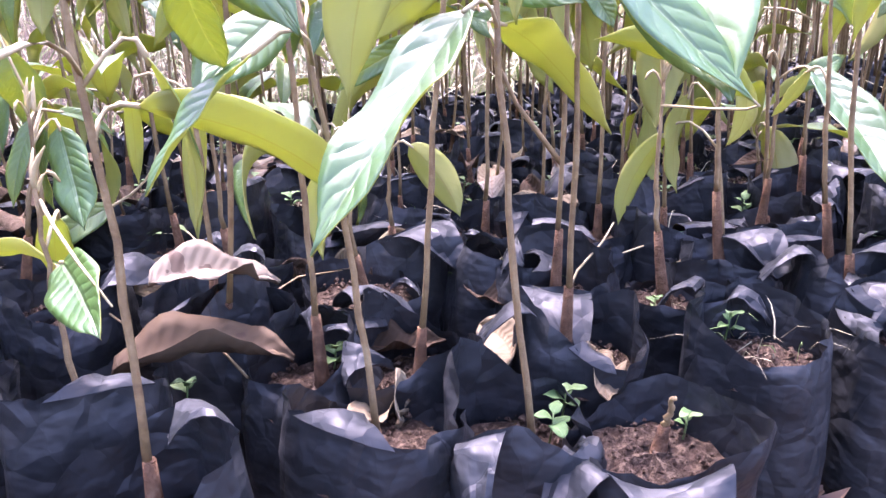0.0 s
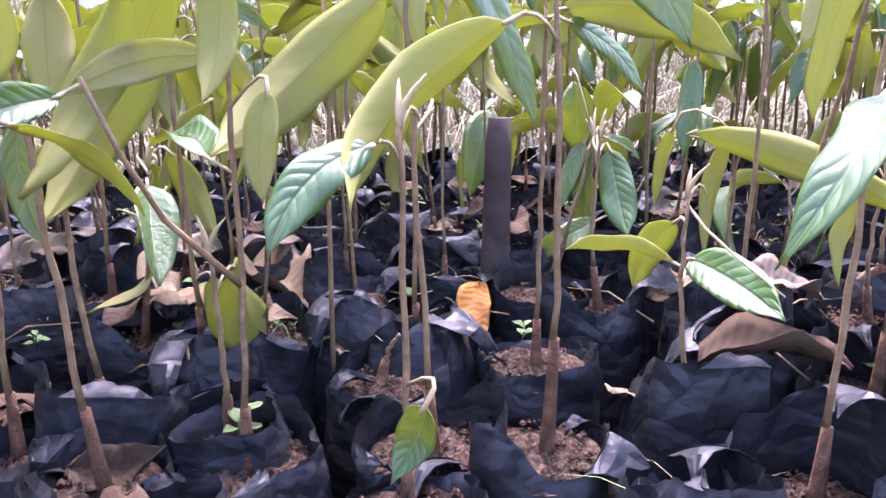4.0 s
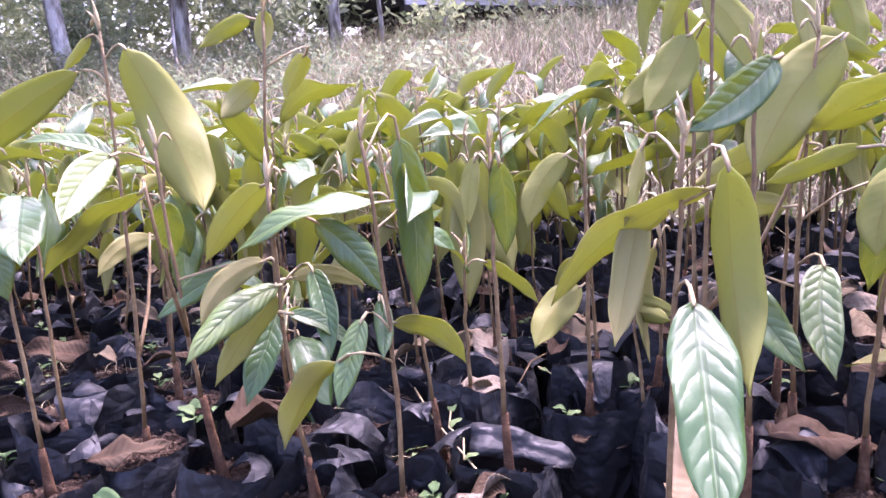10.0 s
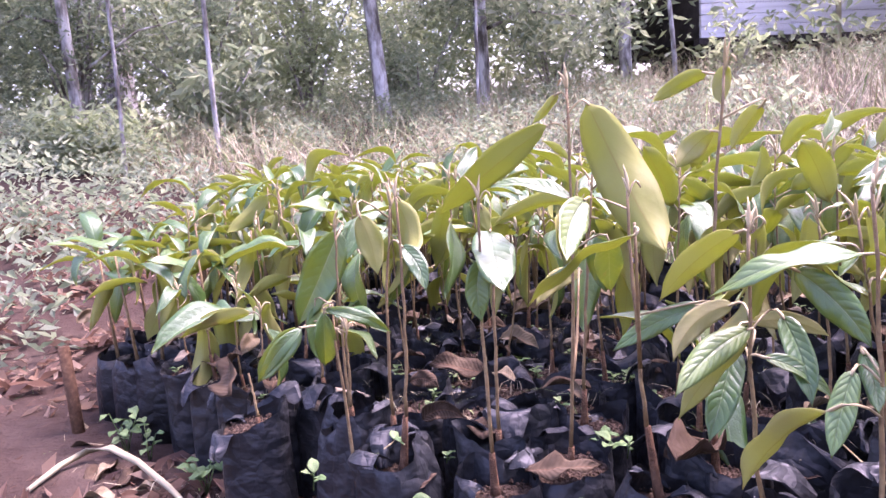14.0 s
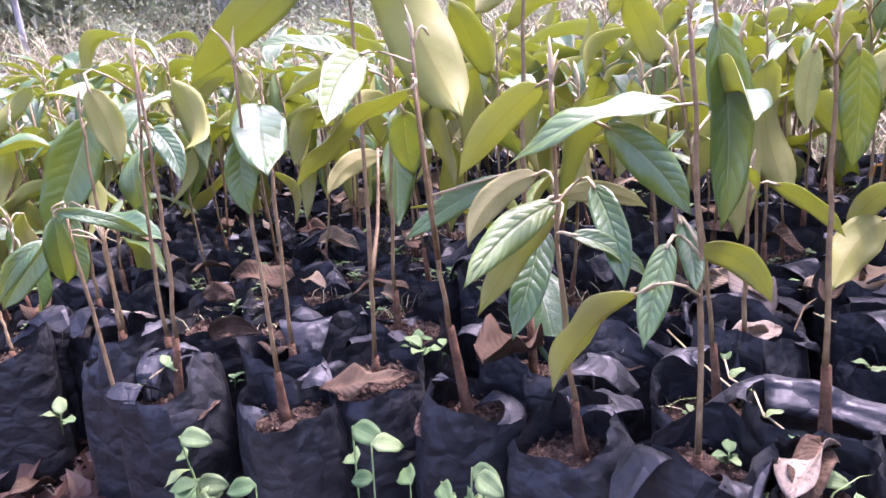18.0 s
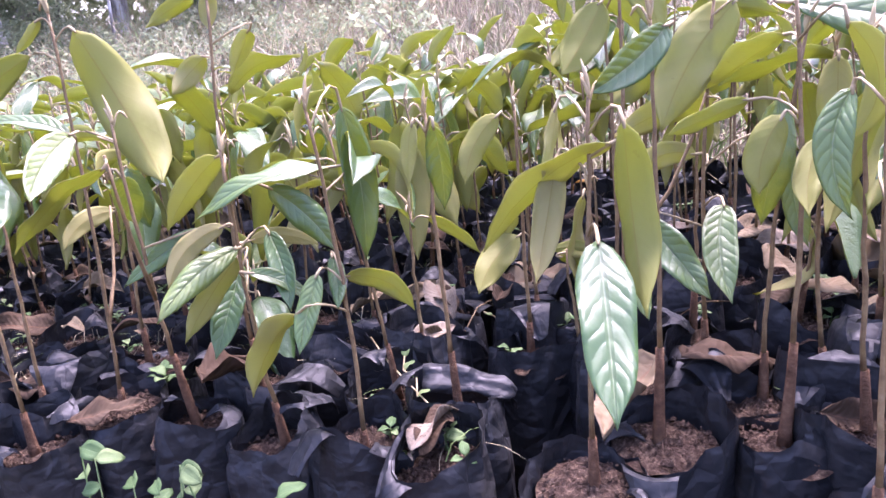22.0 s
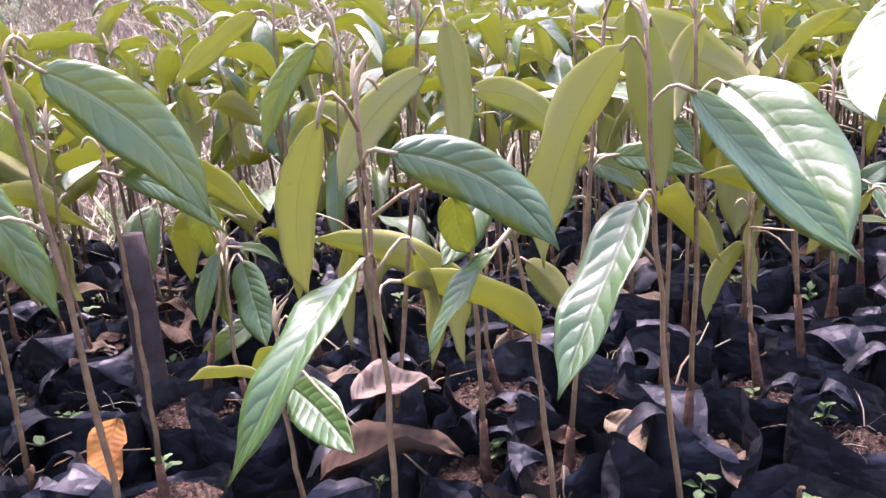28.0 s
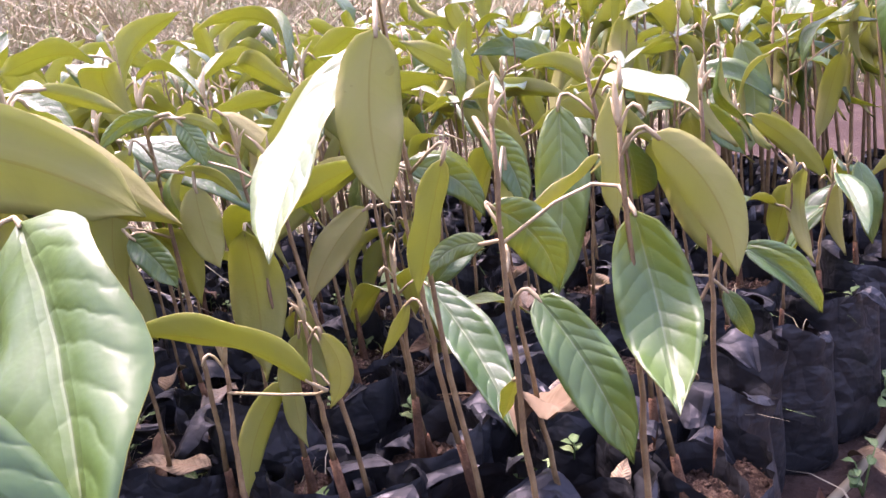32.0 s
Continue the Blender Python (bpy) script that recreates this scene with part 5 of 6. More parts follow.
def front_grass(r):
    v, u = r.uniform(-2.2, 0.30), r.uniform(-5.0, 4.0)
    p = U * u + V * v
    return p.x, p.y


blades("path_litter", 11000, front_grass, lambda r: (r.uniform(0.02, 0.09), r.uniform(0.0015, 0.004), r.uniform(0.6, 1.8), 0 if r.random() < 0.75 else 1), [STRAW, GREEN_GRASS], 6, "dry straw and sprouts on the earth path")


def on_soil(r):
    row, u, x, y = r.choice(near)
    a, q = r.uniform(0, 6.28), R_BAG * 0.8 * math.sqrt(r.random())
    return x + q * math.cos(a), y + q * math.sin(a)


blades("pot_straw", 2600, on_soil, lambda r: (r.uniform(0.012, 0.05), r.uniform(0.0008, 0.0018), r.uniform(0.7, 2.0), 0 if r.random() < 0.8 else 1), [STRAW, GREEN_GRASS], 12, "thin dry straw and grass sprigs on the potting soil", SOIL_Z)

# house of weathered boards on posts
HOUSE_AT, HOUSE_WAY = Vector((-10.47, 6.8, 0)), Vector((0.05, 0.999, 0))
HOUSE_Z = 2.0
house = tagged(new("wooden_house"), "raised old house of weathered grey boards above dry grass", "house")
turn = Matrix.Translation((HOUSE_AT.x, HOUSE_AT.y, HOUSE_Z)) @ Matrix.Rotation(math.atan2(HOUSE_WAY.y, HOUSE_WAY.x), 4, "Z")
house.matrix_world = turn


def box(x0, y0, z0, x1, y1, z1):
    v = [(x, y, z) for x in (x0, x1) for y in (y0, y1) for z in (z0, z1)]
    return v, [(0, 1, 3, 2), (4, 6, 7, 5), (0, 4, 5, 1), (2, 3, 7, 6), (0, 2, 6, 4), (1, 5, 7, 3)]


hr = random.Random(8)
HOUSE_LONG = 7.2
v, f = box(0, 0.05, 0, HOUSE_LONG, 3.2, 2.6)
child("inner_wall", mesh_of("inner_wall", v, f, [DARK_WOOD], smooth=False), house)
for row in range(15):
    x = 0.0
    while x < HOUSE_LONG:
        x2 = min(HOUSE_LONG, x + hr.uniform(1.4, 2.6))
        o = hr.uniform(-0.006, 0.006)
        v, f = box(x + 0.004, -0.012 + o, row * 0.172 + hr.uniform(0, 0.006), x2 - 0.004, 0.03 + o, row * 0.172 + 0.166)
        child("board", mesh_of("board", v, f, [BOARD], smooth=False), house)
        x = x2
v, f = box(-0.05, -0.03, -0.10, HOUSE_LONG + 0.05, 0.12, -0.004)
child("sill_beam", mesh_of("sill_beam", v, f, [DARK_WOOD], smooth=False), house)
for x in (0.1, 1.9, 3.7, 5.4, 7.0):
    for y in (0.05, 2.9):
        v, f = box(x, y, -0.9, x + 0.13, y + 0.13, -0.1)
        child("post", mesh_of("post", v, f, [DARK_WOOD], smooth=False), house)
# added dark sheet that stands in for the shade under the raised floor
v, f = box(0.0, 1.4, -0.9, HOUSE_LONG, 1.5, -0.1)
child("back_boarding", mesh_of("back_boarding", v, f, [DARK_WOOD], smooth=False), house)
v, f = tube([(0, 0, -1.2), (0.02, 0, 0.4), (0.0, 0.02, 2.2)], [0.05, 0.045, 0.04], 8)
child("bamboo_prop", mesh_of("bamboo_prop", [(x + 2.3, y - 0.25, z) for x, y, z in v], f, [STRAW]), house)
rv = [(-0.1, -0.05, 2.6), (HOUSE_LONG + 0.1, -0.05, 2.6), (HOUSE_LONG + 0.1, 1.6, 3.5), (-0.1, 1.6, 3.5), (HOUSE_LONG + 0.1, 3.3, 2.6), (-0.1, 3.3, 2.6)]
rv += [(x, y, z + 0.05) for x, y, z in rv]
rf = [(0, 3, 2, 1), (3, 5, 4, 2), (6, 7, 8, 9), (9, 8, 10, 11), (0, 1, 7, 6), (4, 5, 11, 10), (1, 2, 8, 7), (2, 4, 10, 8), (0, 6, 9, 3), (3, 9, 11, 5)]
child("roof", mesh_of("roof", rv, rf, [DARK_WOOD], smooth=False), house)


def leaf_cloud(blobs, count, size, r, droop=0.3):
    """Small bent leaves scattered over blobs (centre, radius, flat)."""
    verts, faces = [], []
    total = sum(b[1] ** 2 for b in blobs)
    for c, rad, flat in blobs:
        for _ in range(int(count * rad ** 2 / total)):
            d = Vector((r.gauss(0, 1), r.gauss(0, 1), r.gauss(0, 1))).normalized()
            q = rad * r.uniform(0.35, 1.08) ** 0.6
            p = Vector(c) + Vector((d.x * q, d.y * q, d.z * q * flat))
            s = size * r.uniform(0.6, 1.35)
            a = r.uniform(0, 6.28)
            x = Vector((math.cos(a), math.sin(a), r.uniform(-2.4 * droop - 0.5, 0.9))).normalized() * s
            y = Vector((-math.sin(a), math.cos(a), r.uniform(-1.6, 1.6))).normalized() * s * 0.21
            o = len(verts)
            up = Vector((0, 0, s * 0.07))
            verts += [tuple(p), tuple(p + x * 0.4 + y + up), tuple(p + x), tuple(p + x * 0.4 - y + up), tuple(p + x * 0.5 - up)]
            faces += [(o, o + 4, o + 1), (o + 4, o + 2, o + 1), (o, o + 3, o + 4), (o + 4, o + 3, o + 2)]
    return verts, faces


def tree(x, y, height, girth, lean, crown_mat, crown_from, crown_rad, leaves, size, seed, label, limbs=7):
    r = random.Random(seed)
    z = terrain(x, y) - 0.1
    root = tagged(new("tree"), label, "tree")
    root.location = (x, y, z)
    path = [(lean[0] * s * height + 0.05 * math.sin(5 * s + seed), lean[1] * s * height + 0.05 * math.cos(4 * s + seed), s * height) for s in (0, 0.03, 0.15, 0.35, 0.55, 0.75, 0.9, 1.0)]
    v, f = tube(path, [girth * q for q in (1.35, 1.1, 1.0, 0.9, 0.75, 0.55, 0.35, 0.12)], 12)
    trunk = child("trunk", mesh_of("trunk", v, f, [BARK]), root)
    blobs = []
    for k in range(limbs):
        s = crown_from + (1 - crown_from) * (k + 0.5) / limbs
        p = Vector((lean[0] * s * height, lean[1] * s * height, s * height))
        a = 2.4 * k + seed
        reach = crown_rad * r.uniform(0.6, 1.1) * (1.15 - 0.6 * s)
        e = p + Vector((math.cos(a) * reach, math.sin(a) * reach, reach * r.uniform(-0.1, 0.5)))
        m = p.lerp(e, 0.5) + Vector((0, 0, 0.12 * reach))
        v, f = tube([p, m, e], [girth * 0.35, girth * 0.22, girth * 0.06], 6)
        child("limb", mesh_of("limb", v, f, [BARK]), root)
        blobs += [(e, crown_rad * r.uniform(0.35, 0.6), 0.6), (m, crown_rad * r.uniform(0.3, 0.45), 0.6)]
    v, f = leaf_cloud(blobs, leaves, size, r)
    child("crown", mesh_of("crown", v, f, [crown_mat], smooth=False), root)
    return root


def shrub(x, y, height, rad, mat, leaves, size, seed, label):
    r = random.Random(seed)
    z = terrain(x, y) - 0.05
    root = tagged(new("shrub"), label, "shrub")
    root.location = (x, y, z)
    blobs = []
    for k in range(9):
        a = r.uniform(0, 6.28)
        e = Vector((math.cos(a) * rad * r.uniform(0.2, 0.9), math.sin(a) * rad * r.uniform(0.2, 0.9), height * r.uniform(0.35, 1.0)))
        v, f = tube([(0, 0, 0), e * 0.5 + Vector((0, 0, 0.1 * height)), e], [0.02, 0.014, 0.005], 5)
        child("branch", mesh_of("branch", v, f, [BARK]), root)
        blobs += [(e, rad * r.uniform(0.3, 0.55), 0.8), (e * 0.6, rad * r.uniform(0.25, 0.5), 0.9)]
    v, f = leaf_cloud(blobs, leaves, size, r)
    child("foliage", mesh_of("foliage", v, f, [mat], smooth=False), root)
    return root


PALE = "pale grey-barked tree with thin green foliage at the wood's edge"
tree(-9.33, 1.41, 8.0, 0.082, (-0.012, -0.02), CROWN_MID, 0.55, 1.2, 1400, 0.11, 1, PALE)
tree(-11.02, -1.58, 9.0, 0.17, (-0.02, 0.02), CROWN_MID, 0.55, 1.4, 800, 0.17, 2, "thick grey trunk of a tall tree behind shrubs")
tree(-10.98, -2.02, 9.0, 0.13, (0.01, 0.03), CROWN_MID, 0.55, 1.3, 700, 0.17, 3, PALE)
tree(-9.55, -0.15, 6.5, 0.026, (0.0, 0.01), CROWN_LIGHT, 0.16, 0.8, 2200, 0.09, 4, "slim pale sapling with light green leaves")
tree(-9.97, 0.66, 6.5, 0.032, (0.01, -0.02), CROWN_MID, 0.16, 0.8, 2400, 0.09, 5, "slim tree with yellowing leaves among shrubs")
tree(-10.38, 5.35, 6.0, 0.09, (0.0, 0.0), CROWN_MID, 0.3, 1.0, 1800, 0.10, 6, "grey mottled trunk beside the wooden house")
tree(-9.85, 5.83, 4.0, 0.035, (-0.04, 0.0), CROWN_LIGHT, 0.4, 0.6, 500, 0.13, 13, "slim young tree in front of the wooden house")
tree(-9.93, 2.89, 5.2, 0.09, (0.02, 0.05), CROWN_DARK, 0.18, 1.75, 9000, 0.15, 7, "dense dark green tree with large drooping leaves", 12)
tree(-8.0, -1.68, 5.5, 0.05, (0.02, 0.0), CROWN_DARK, 0.10, 1.5, 7000, 0.085, 8, "dark leafy tree at the edge of the wood", 11)
for k, (x, y, h, rad, mat, n, s, label) in enumerate((
        (-8.82, -1.82, 2.3, 1.3, CROWN_DARK, 9000, 0.065, "dark bushy shrub with small glossy leaves"),
        (-8.1, -2.8, 1.7, 1.0, CROWN_DARK, 6000, 0.065, "dark bushy shrub with small glossy leaves"),
        (-9.4, -0.62, 2.2, 1.0, CROWN_MID, 5500, 0.075, "mixed green shrub under the trees"),
        (-9.6, 0.57, 2.0, 0.9, CROWN_LIGHT, 4500, 0.08, "light green shrub at the edge of the dry grass"),
        (-10.05, 2.1, 1.6, 0.9, CROWN_MID, 4500, 0.075, "mixed green shrub under the trees"),
        (-10.4, 4.2, 1.6, 0.8, CROWN_MID, 3500, 0.075, "mixed green shrub beside the house"),
        (-7.97, -0.61, 0.8, 0.55, CROWN_DARK, 700, 0.15, "low dark shrub with broad leaves"),
        (-6.93, -1.46, 0.5, 0.5, CROWN_LIGHT, 1800, 0.09, "pale green fern clump at the bed's end"),
        (-8.75, 6.07, 0.9, 0.5, CROWN_LIGHT, 450, 0.12, "sparse light green weeds by the house"),
        (-5.05, 3.36, 0.4, 0.4, CROWN_MID, 260, 0.11, "small dark green weed bush in dry grass"),
        (-7.6, 8.42, 1.3, 0.7, CROWN_MID, 800, 0.12, "green shrub at the corner of the house"))):
    shrub(x, y, h, rad, mat, n, s, 30 + k, label)
pr = random.Random(91)
for k in range(6):
    u, v = pr.uniform(-9.0, -5.8), pr.uniform(0.5, 6.5)
    p = U * u + V * v
    tree(p.x, p.y, pr.uniform(2.6, 5.0), pr.uniform(0.010, 0.022), (pr.uniform(-0.06, 0.06), pr.uniform(-0.06, 0.06)), pr.choice((CROWN_LIGHT, CROWN_MID)), 0.35, pr.uniform(0.45, 0.8), 900, 0.075, 200 + k, "slim young sapling with sparse light green leaves", 6)
wr = random.Random(77)
blobs = []
for k in range(290):
    a = radians(wr.uniform(118, 206) if k < 110 or k >= 170 else wr.uniform(-10, 118))
    dist = wr.uniform(12.2, 15) if k < 110 else wr.uniform(15, 19) if k < 170 else wr.uniform(16, 20)
    x, y = math.cos(a) * dist, math.sin(a) * dist
    blobs.append((Vector((x, y, terrain(x, y) + wr.uniform(0.0, 3.6 if k < 170 else 5.5))), wr.uniform(0.9, 1.5) if k < 170 else wr.uniform(1.4, 2.0), 0.9))
v, f = leaf_cloud(blobs, 120000, 0.19, wr)
tagged(new("far_woods", mesh_of("far_woods", v, f, [CROWN_LIGHT], smooth=False)), "dense far woods closing the view behind the slope", "woods", kind="stuff")

ur = random.Random(78)
blobs = []
for k in range(230):
    u, v = ur.uniform(-10.5, -3.2), ur.uniform(0.2, 7.5)
    p = U * u + V * v
    if ur.random() > 0.25 + 0.75 * min(1.0, (-u - 3.0) / 4.0):
        continue
    rad = ur.uniform(0.12, 0.34)
    blobs.append((Vector((p.x, p.y, terrain(p.x, p.y) + 0.6 * rad)), rad, 0.9))
for k in range(60):
    u, v = ur.uniform(-4.0, 10.0), ur.uniform(2.3, 10.5)
    p = U * u + V * v
    rad = ur.uniform(0.08, 0.28)
    blobs.append((Vector((p.x, p.y, terrain(p.x, p.y) + 0.6 * rad)), rad, 0.9))
for k in range(46):
    u, v = ur.uniform(-5.0, -2.95), ur.uniform(-0.7, 3.0)
    p = U * u + V * v
    rad = ur.uniform(0.07, 0.17)
    blobs.append((Vector((p.x, p.y, terrain(p.x, p.y) + 0.6 * rad)), rad, 0.9))
v, f = leaf_cloud(blobs, 56000, 0.05, ur, 0.15)
tagged(new("undergrowth", mesh_of("undergrowth", v, f, [CROWN_DARK], smooth=False)), "low tangle of grey-green weeds on the slope", "weeds", kind="stuff")
blobs = []
for k in range(760):
    u, v = (ur.uniform(-4.2, 3.3), ur.uniform(-1.3, 0.30)) if k < 560 else (ur.uniform(-5.5, -2.65), ur.uniform(-0.8, 2.6))
    p = U * u + V * v
    blobs.append((Vector((p.x, p.y, terrain(p.x, p.y) + 0.008)), ur.uniform(0.08, 0.2), 0.05))
v, f = leaf_cloud(blobs, 30000, 0.06, ur, 0.05)
tagged(new("leaf_litter", mesh_of("leaf_litter", v, f, [LITTER], smooth=False)), "brown dry leaf litter strewn over the earth path", "leaf litter", kind="stuff")

# ---- stakes, sticks ----


def stick(name, path, radii, mat, label, category, sides=9):
    v, f = tube(path, radii, sides)
    o = Vector(path[0])
    ob = tagged(new(name, mesh_of(name, [(a - o.x, b - o.y, c - o.z) for a, b, c in v], f, [mat])), label, category)
    ob.location = o
    return ob


stick("wooden_post", [(-0.545, 0.70, 0.0), (-0.543, 0.70, 0.2), (-0.541, 0.705, 0.36), (-0.54, 0.705, 0.395)], [0.0195, 0.0185, 0.0165, 0.0135], WOOD_STAKE, "dark weathered wooden post standing among the bags", "post")
stick("corner_stake", [(-2.37, -1.0, 0.0), (-2.38, -1.004, 0.1), (-2.39, -1.01, 0.215)], [0.014, 0.0135, 0.013], STEM_LOW, "short brown cut stake at the bed's corner", "stake")
for k, (x, y, a, length) in enumerate(((-2.02, -1.02, 0.5, 0.30), (-1.85, -0.98, 2.5, 0.22), (-2.2, -1.12, 0.1, 0.26), (-1.7, -0.86, 1.1, 0.18), (1.15, 0.72, 0.6, 0.24), (1.02, 0.62, 2.2, 0.2), (1.3, 0.85, 1.4, 0.2))):
    d = Vector((math.cos(a), math.sin(a), 0))
    side = Vector((-d.y, d.x, 0))
    p = Vector((x, y, terrain(x, y) + 0.012))
    stick("dry_stick", [p, p + d * length * 0.4 + side * 0.02 + Vector((0, 0, 0.012)), p + d * length * 0.75 + side * 0.015 + Vector((0, 0, 0.006)), p + d * length - side * 0.02], [0.006, 0.0055, 0.005, 0.003], STRAW, "pale dry stick lying on the earth path", "stick", 7)
for k, (x, y, a, length) in enumerate(((-0.24, 0.62, 0.8, 0.13), (-0.34, 0.60, 2.6, 0.12), (-0.60, 0.52, 0.3, 0.12), (-0.20, 0.50, 2.4, 0.10), (-0.95, 0.30, 1.2, 0.1), (0.18, 0.72, 0.4, 0.1), (-1.15, 0.12, 2.0, 0.12), (0.42, 0.86, 2.2, 0.1))):
    d = Vector((math.cos(a), math.sin(a), 0.06))
    p = Vector((x, y, 0.196))
    stick("dry_twig", [p, p + d * length * 0.5 + Vector((0, 0, 0.014)), p + d * length], [0.0012, 0.0011, 0.0007], STEM, "thin dry twig lying across the bag rims", "twig", 6)

stick("upright_stalk", [(-0.712, 0.320, 0.168), (-0.711, 0.320, 0.20), (-0.713, 0.321, 0.235)], [0.0019, 0.0018, 0.0014], PETIOLE, "thin pale dead stalk standing in a bag", "stalk", 6)
stick("bare_twig", [(-0.310, 0.462, 0.352), (-0.296, 0.448, 0.338), (-0.270, 0.422, 0.322), (-0.238, 0.392, 0.305)], [0.0014, 0.0013, 0.0011, 0.0007], PETIOLE, "thin pale leafless twig bending off a seedling", "twig", 6)
stick("bare_twig", [(0.062, 0.640, 0.196), (0.078, 0.668, 0.215), (0.105, 0.690, 0.236), (0.118, 0.703, 0.252)], [0.0014, 0.0013, 0.0011, 0.0007], PETIOLE, "thin pale leafless twig leaning over the bags", "twig", 6)
stick("bent_branch", [(-2.06, -1.04, 0.022), (-2.15, -1.0, 0.026), (-2.185, -0.955, 0.034), (-2.16, -0.905, 0.04), (-2.07, -0.848, 0.034), (-1.94, -0.785, 0.024), (-1.82, -0.74, 0.02)], [0.005, 0.0065, 0.007, 0.0072, 0.0068, 0.006, 0.004], STRAW, "pale bent dry branch lying at the foot of the corner stake", "branch", 8)
stick("cut_cane", [(0.77, 0.775, 0.022), (0.835, 0.80, 0.026), (0.905, 0.838, 0.028), (1.0, 0.89, 0.03)], [0.0055, 0.006, 0.006, 0.0055], STRAW, "straw-coloured cut cane lying beside the bags", "cane", 8)

# ---- fallen leaves and sprouts ----


def dead_mesh(width, seed, mat):
    """A curled dry leaf of length 1 along +x."""
    r = random.Random(seed)
    arch, fold, twist = r.uniform(0.03, 0.16), r.uniform(0.15, 0.7), r.uniform(-0.5, 0.5)
    return leaf_mesh("fallen_leaf", width, arch, fold, r.uniform(0.4, 0.9), seed, [mat, mat], 14, 6, 0.006, twist)


def fallen_leaf(base, tip, face, width, mat, seed):
    m, length = frame_of(base, tip, face)
    kind = {DEAD_TAN: "tan", DEAD_BROWN: "dark brown", DEAD_GREY: "pale grey", DEAD_ORANGE: "orange and yellow"}[mat]
    ob = tagged(new("fallen_leaf", dead_mesh(width, seed, mat)), kind + " curled dry leaf fallen on the black bags", "dry leaf", "fallen leaves")
    ob.matrix_world = m @ Matrix.Scale(length, 4)
    return ob


DEAD_LABEL = {DEAD_TAN: "tan", DEAD_BROWN: "dark brown", DEAD_GREY: "pale grey", DEAD_ORANGE: "orange and yellow"}


def dry_leaf(base, mid, tip, face, width, mat, seed):
    ob = new("fallen_leaf", bent_leaf(base, mid, tip, face, width, base, random.Random(seed * 3 + 1), 16, 8, (mat, mat), 2.2))
    ob.location = base
    return tagged(ob, DEAD_LABEL[mat] + " curled dry leaf fallen on the black bags", "dry leaf", "fallen leaves")


def torn_outline(x):
    """Half width of a torn strip of sheet: broad at its root, ragged and cut aslant at its end."""
    return (0.92 - 0.22 * x + 0.07 * math.sin(9 * x)) * (1.0 if x < 0.86 else 1 - 4.5 * (x - 0.86))


def torn_flap(base, mid, tip, face, width, seed):
    ob = new("plastic_flap", bent_leaf(base, mid, tip, face, width, base, random.Random(seed * 3 + 1), 12, 6, (PLASTIC, PLASTIC), 2.0, torn_outline))
    ob.location = base
    return tagged(ob, "torn black plastic flap folded over a bag rim", "plastic flap", "plastic flaps")


SPROUT_LEAF = leaf_mesh("sprout_leaf", 0.62, 0.05, 0.3, 0.3, 5, [WEED, WEED], 6, 4, 0.012)


def sprout(x, y, size, seed):
    """A small weed with a thin stalk and a few round leaves."""
    r = random.Random(seed * 7 + 1)
    z = ground_z(x, y) + SOIL_Z - 0.004
    root = tagged(new("weed_sprout"), "tiny pale green weed sprouting from the potting soil", "weed", "weed sprouts")
    root.location = (x, y, z)
    h = size * r.uniform(0.8, 1.4)
    v, f = tube([(0, 0, 0), (0.1 * h, 0.05 * h, 0.6 * h), (0.12 * h, 0.1 * h, h)], [0.0009, 0.0008, 0.0006], 5)
    child("stalk", mesh_of("stalk", v, f, [WEED]), root)
    a = r.uniform(0, 6)
    for k in range(r.choice((3, 4, 4, 5))):
        a += 1.9
        e = r.uniform(0.0, 0.5)
        d = Vector((math.cos(a) * math.cos(e), math.sin(a) * math.cos(e), math.sin(e)))
        b = Vector((0.12 * h, 0.1 * h, h * (1 - 0.16 * k)))
        m, _ = frame_of(b, b + d, (0, 0, 1))
        child("leaf", SPROUT_LEAF, root, m @ Matrix.Scale(size * r.uniform(0.6, 0.95), 4))
    return root


def ground_weed(x, y, size, seed):
    """A larger weed rooted in the path, climbing against the bags."""
    r = random.Random(seed * 5 + 2)
    z = terrain(x, y)
    root = tagged(new("path_weed"), "broad-leaved green weed growing from the earth beside the bags", "weed", "path weeds")
    root.location = (x, y, z)
    n = r.choice((3, 4, 5))
    for k in range(n):
        a = r.uniform(0, 6.28)
        e = Vector((math.cos(a) * size * 0.7, math.sin(a) * size * 0.7, size * r.uniform(1.0, 2.3)))
        v, f = tube([(0, 0, 0), e * 0.5 + Vector((0, 0, 0.2 * size)), e], [0.0014, 0.0012, 0.0008], 5)
        child("stalk", mesh_of("stalk", v, f, [WEED]), root)
        for q in (1.0, 0.78, 0.6):
            p = e * q + Vector((0, 0, 0.2 * size * (1 - q)))
            b = r.uniform(0, 6.28)
            d = Vector((math.cos(b), math.sin(b), r.uniform(-0.3, 0.3)))
            m, _ = frame_of(p, p + d, (-0.3 * V.x, -0.3 * V.y, 1))
            child("leaf", SPROUT_LEAF, root, m @ Matrix.Scale(size * r.uniform(0.45, 0.75), 4))
    return root


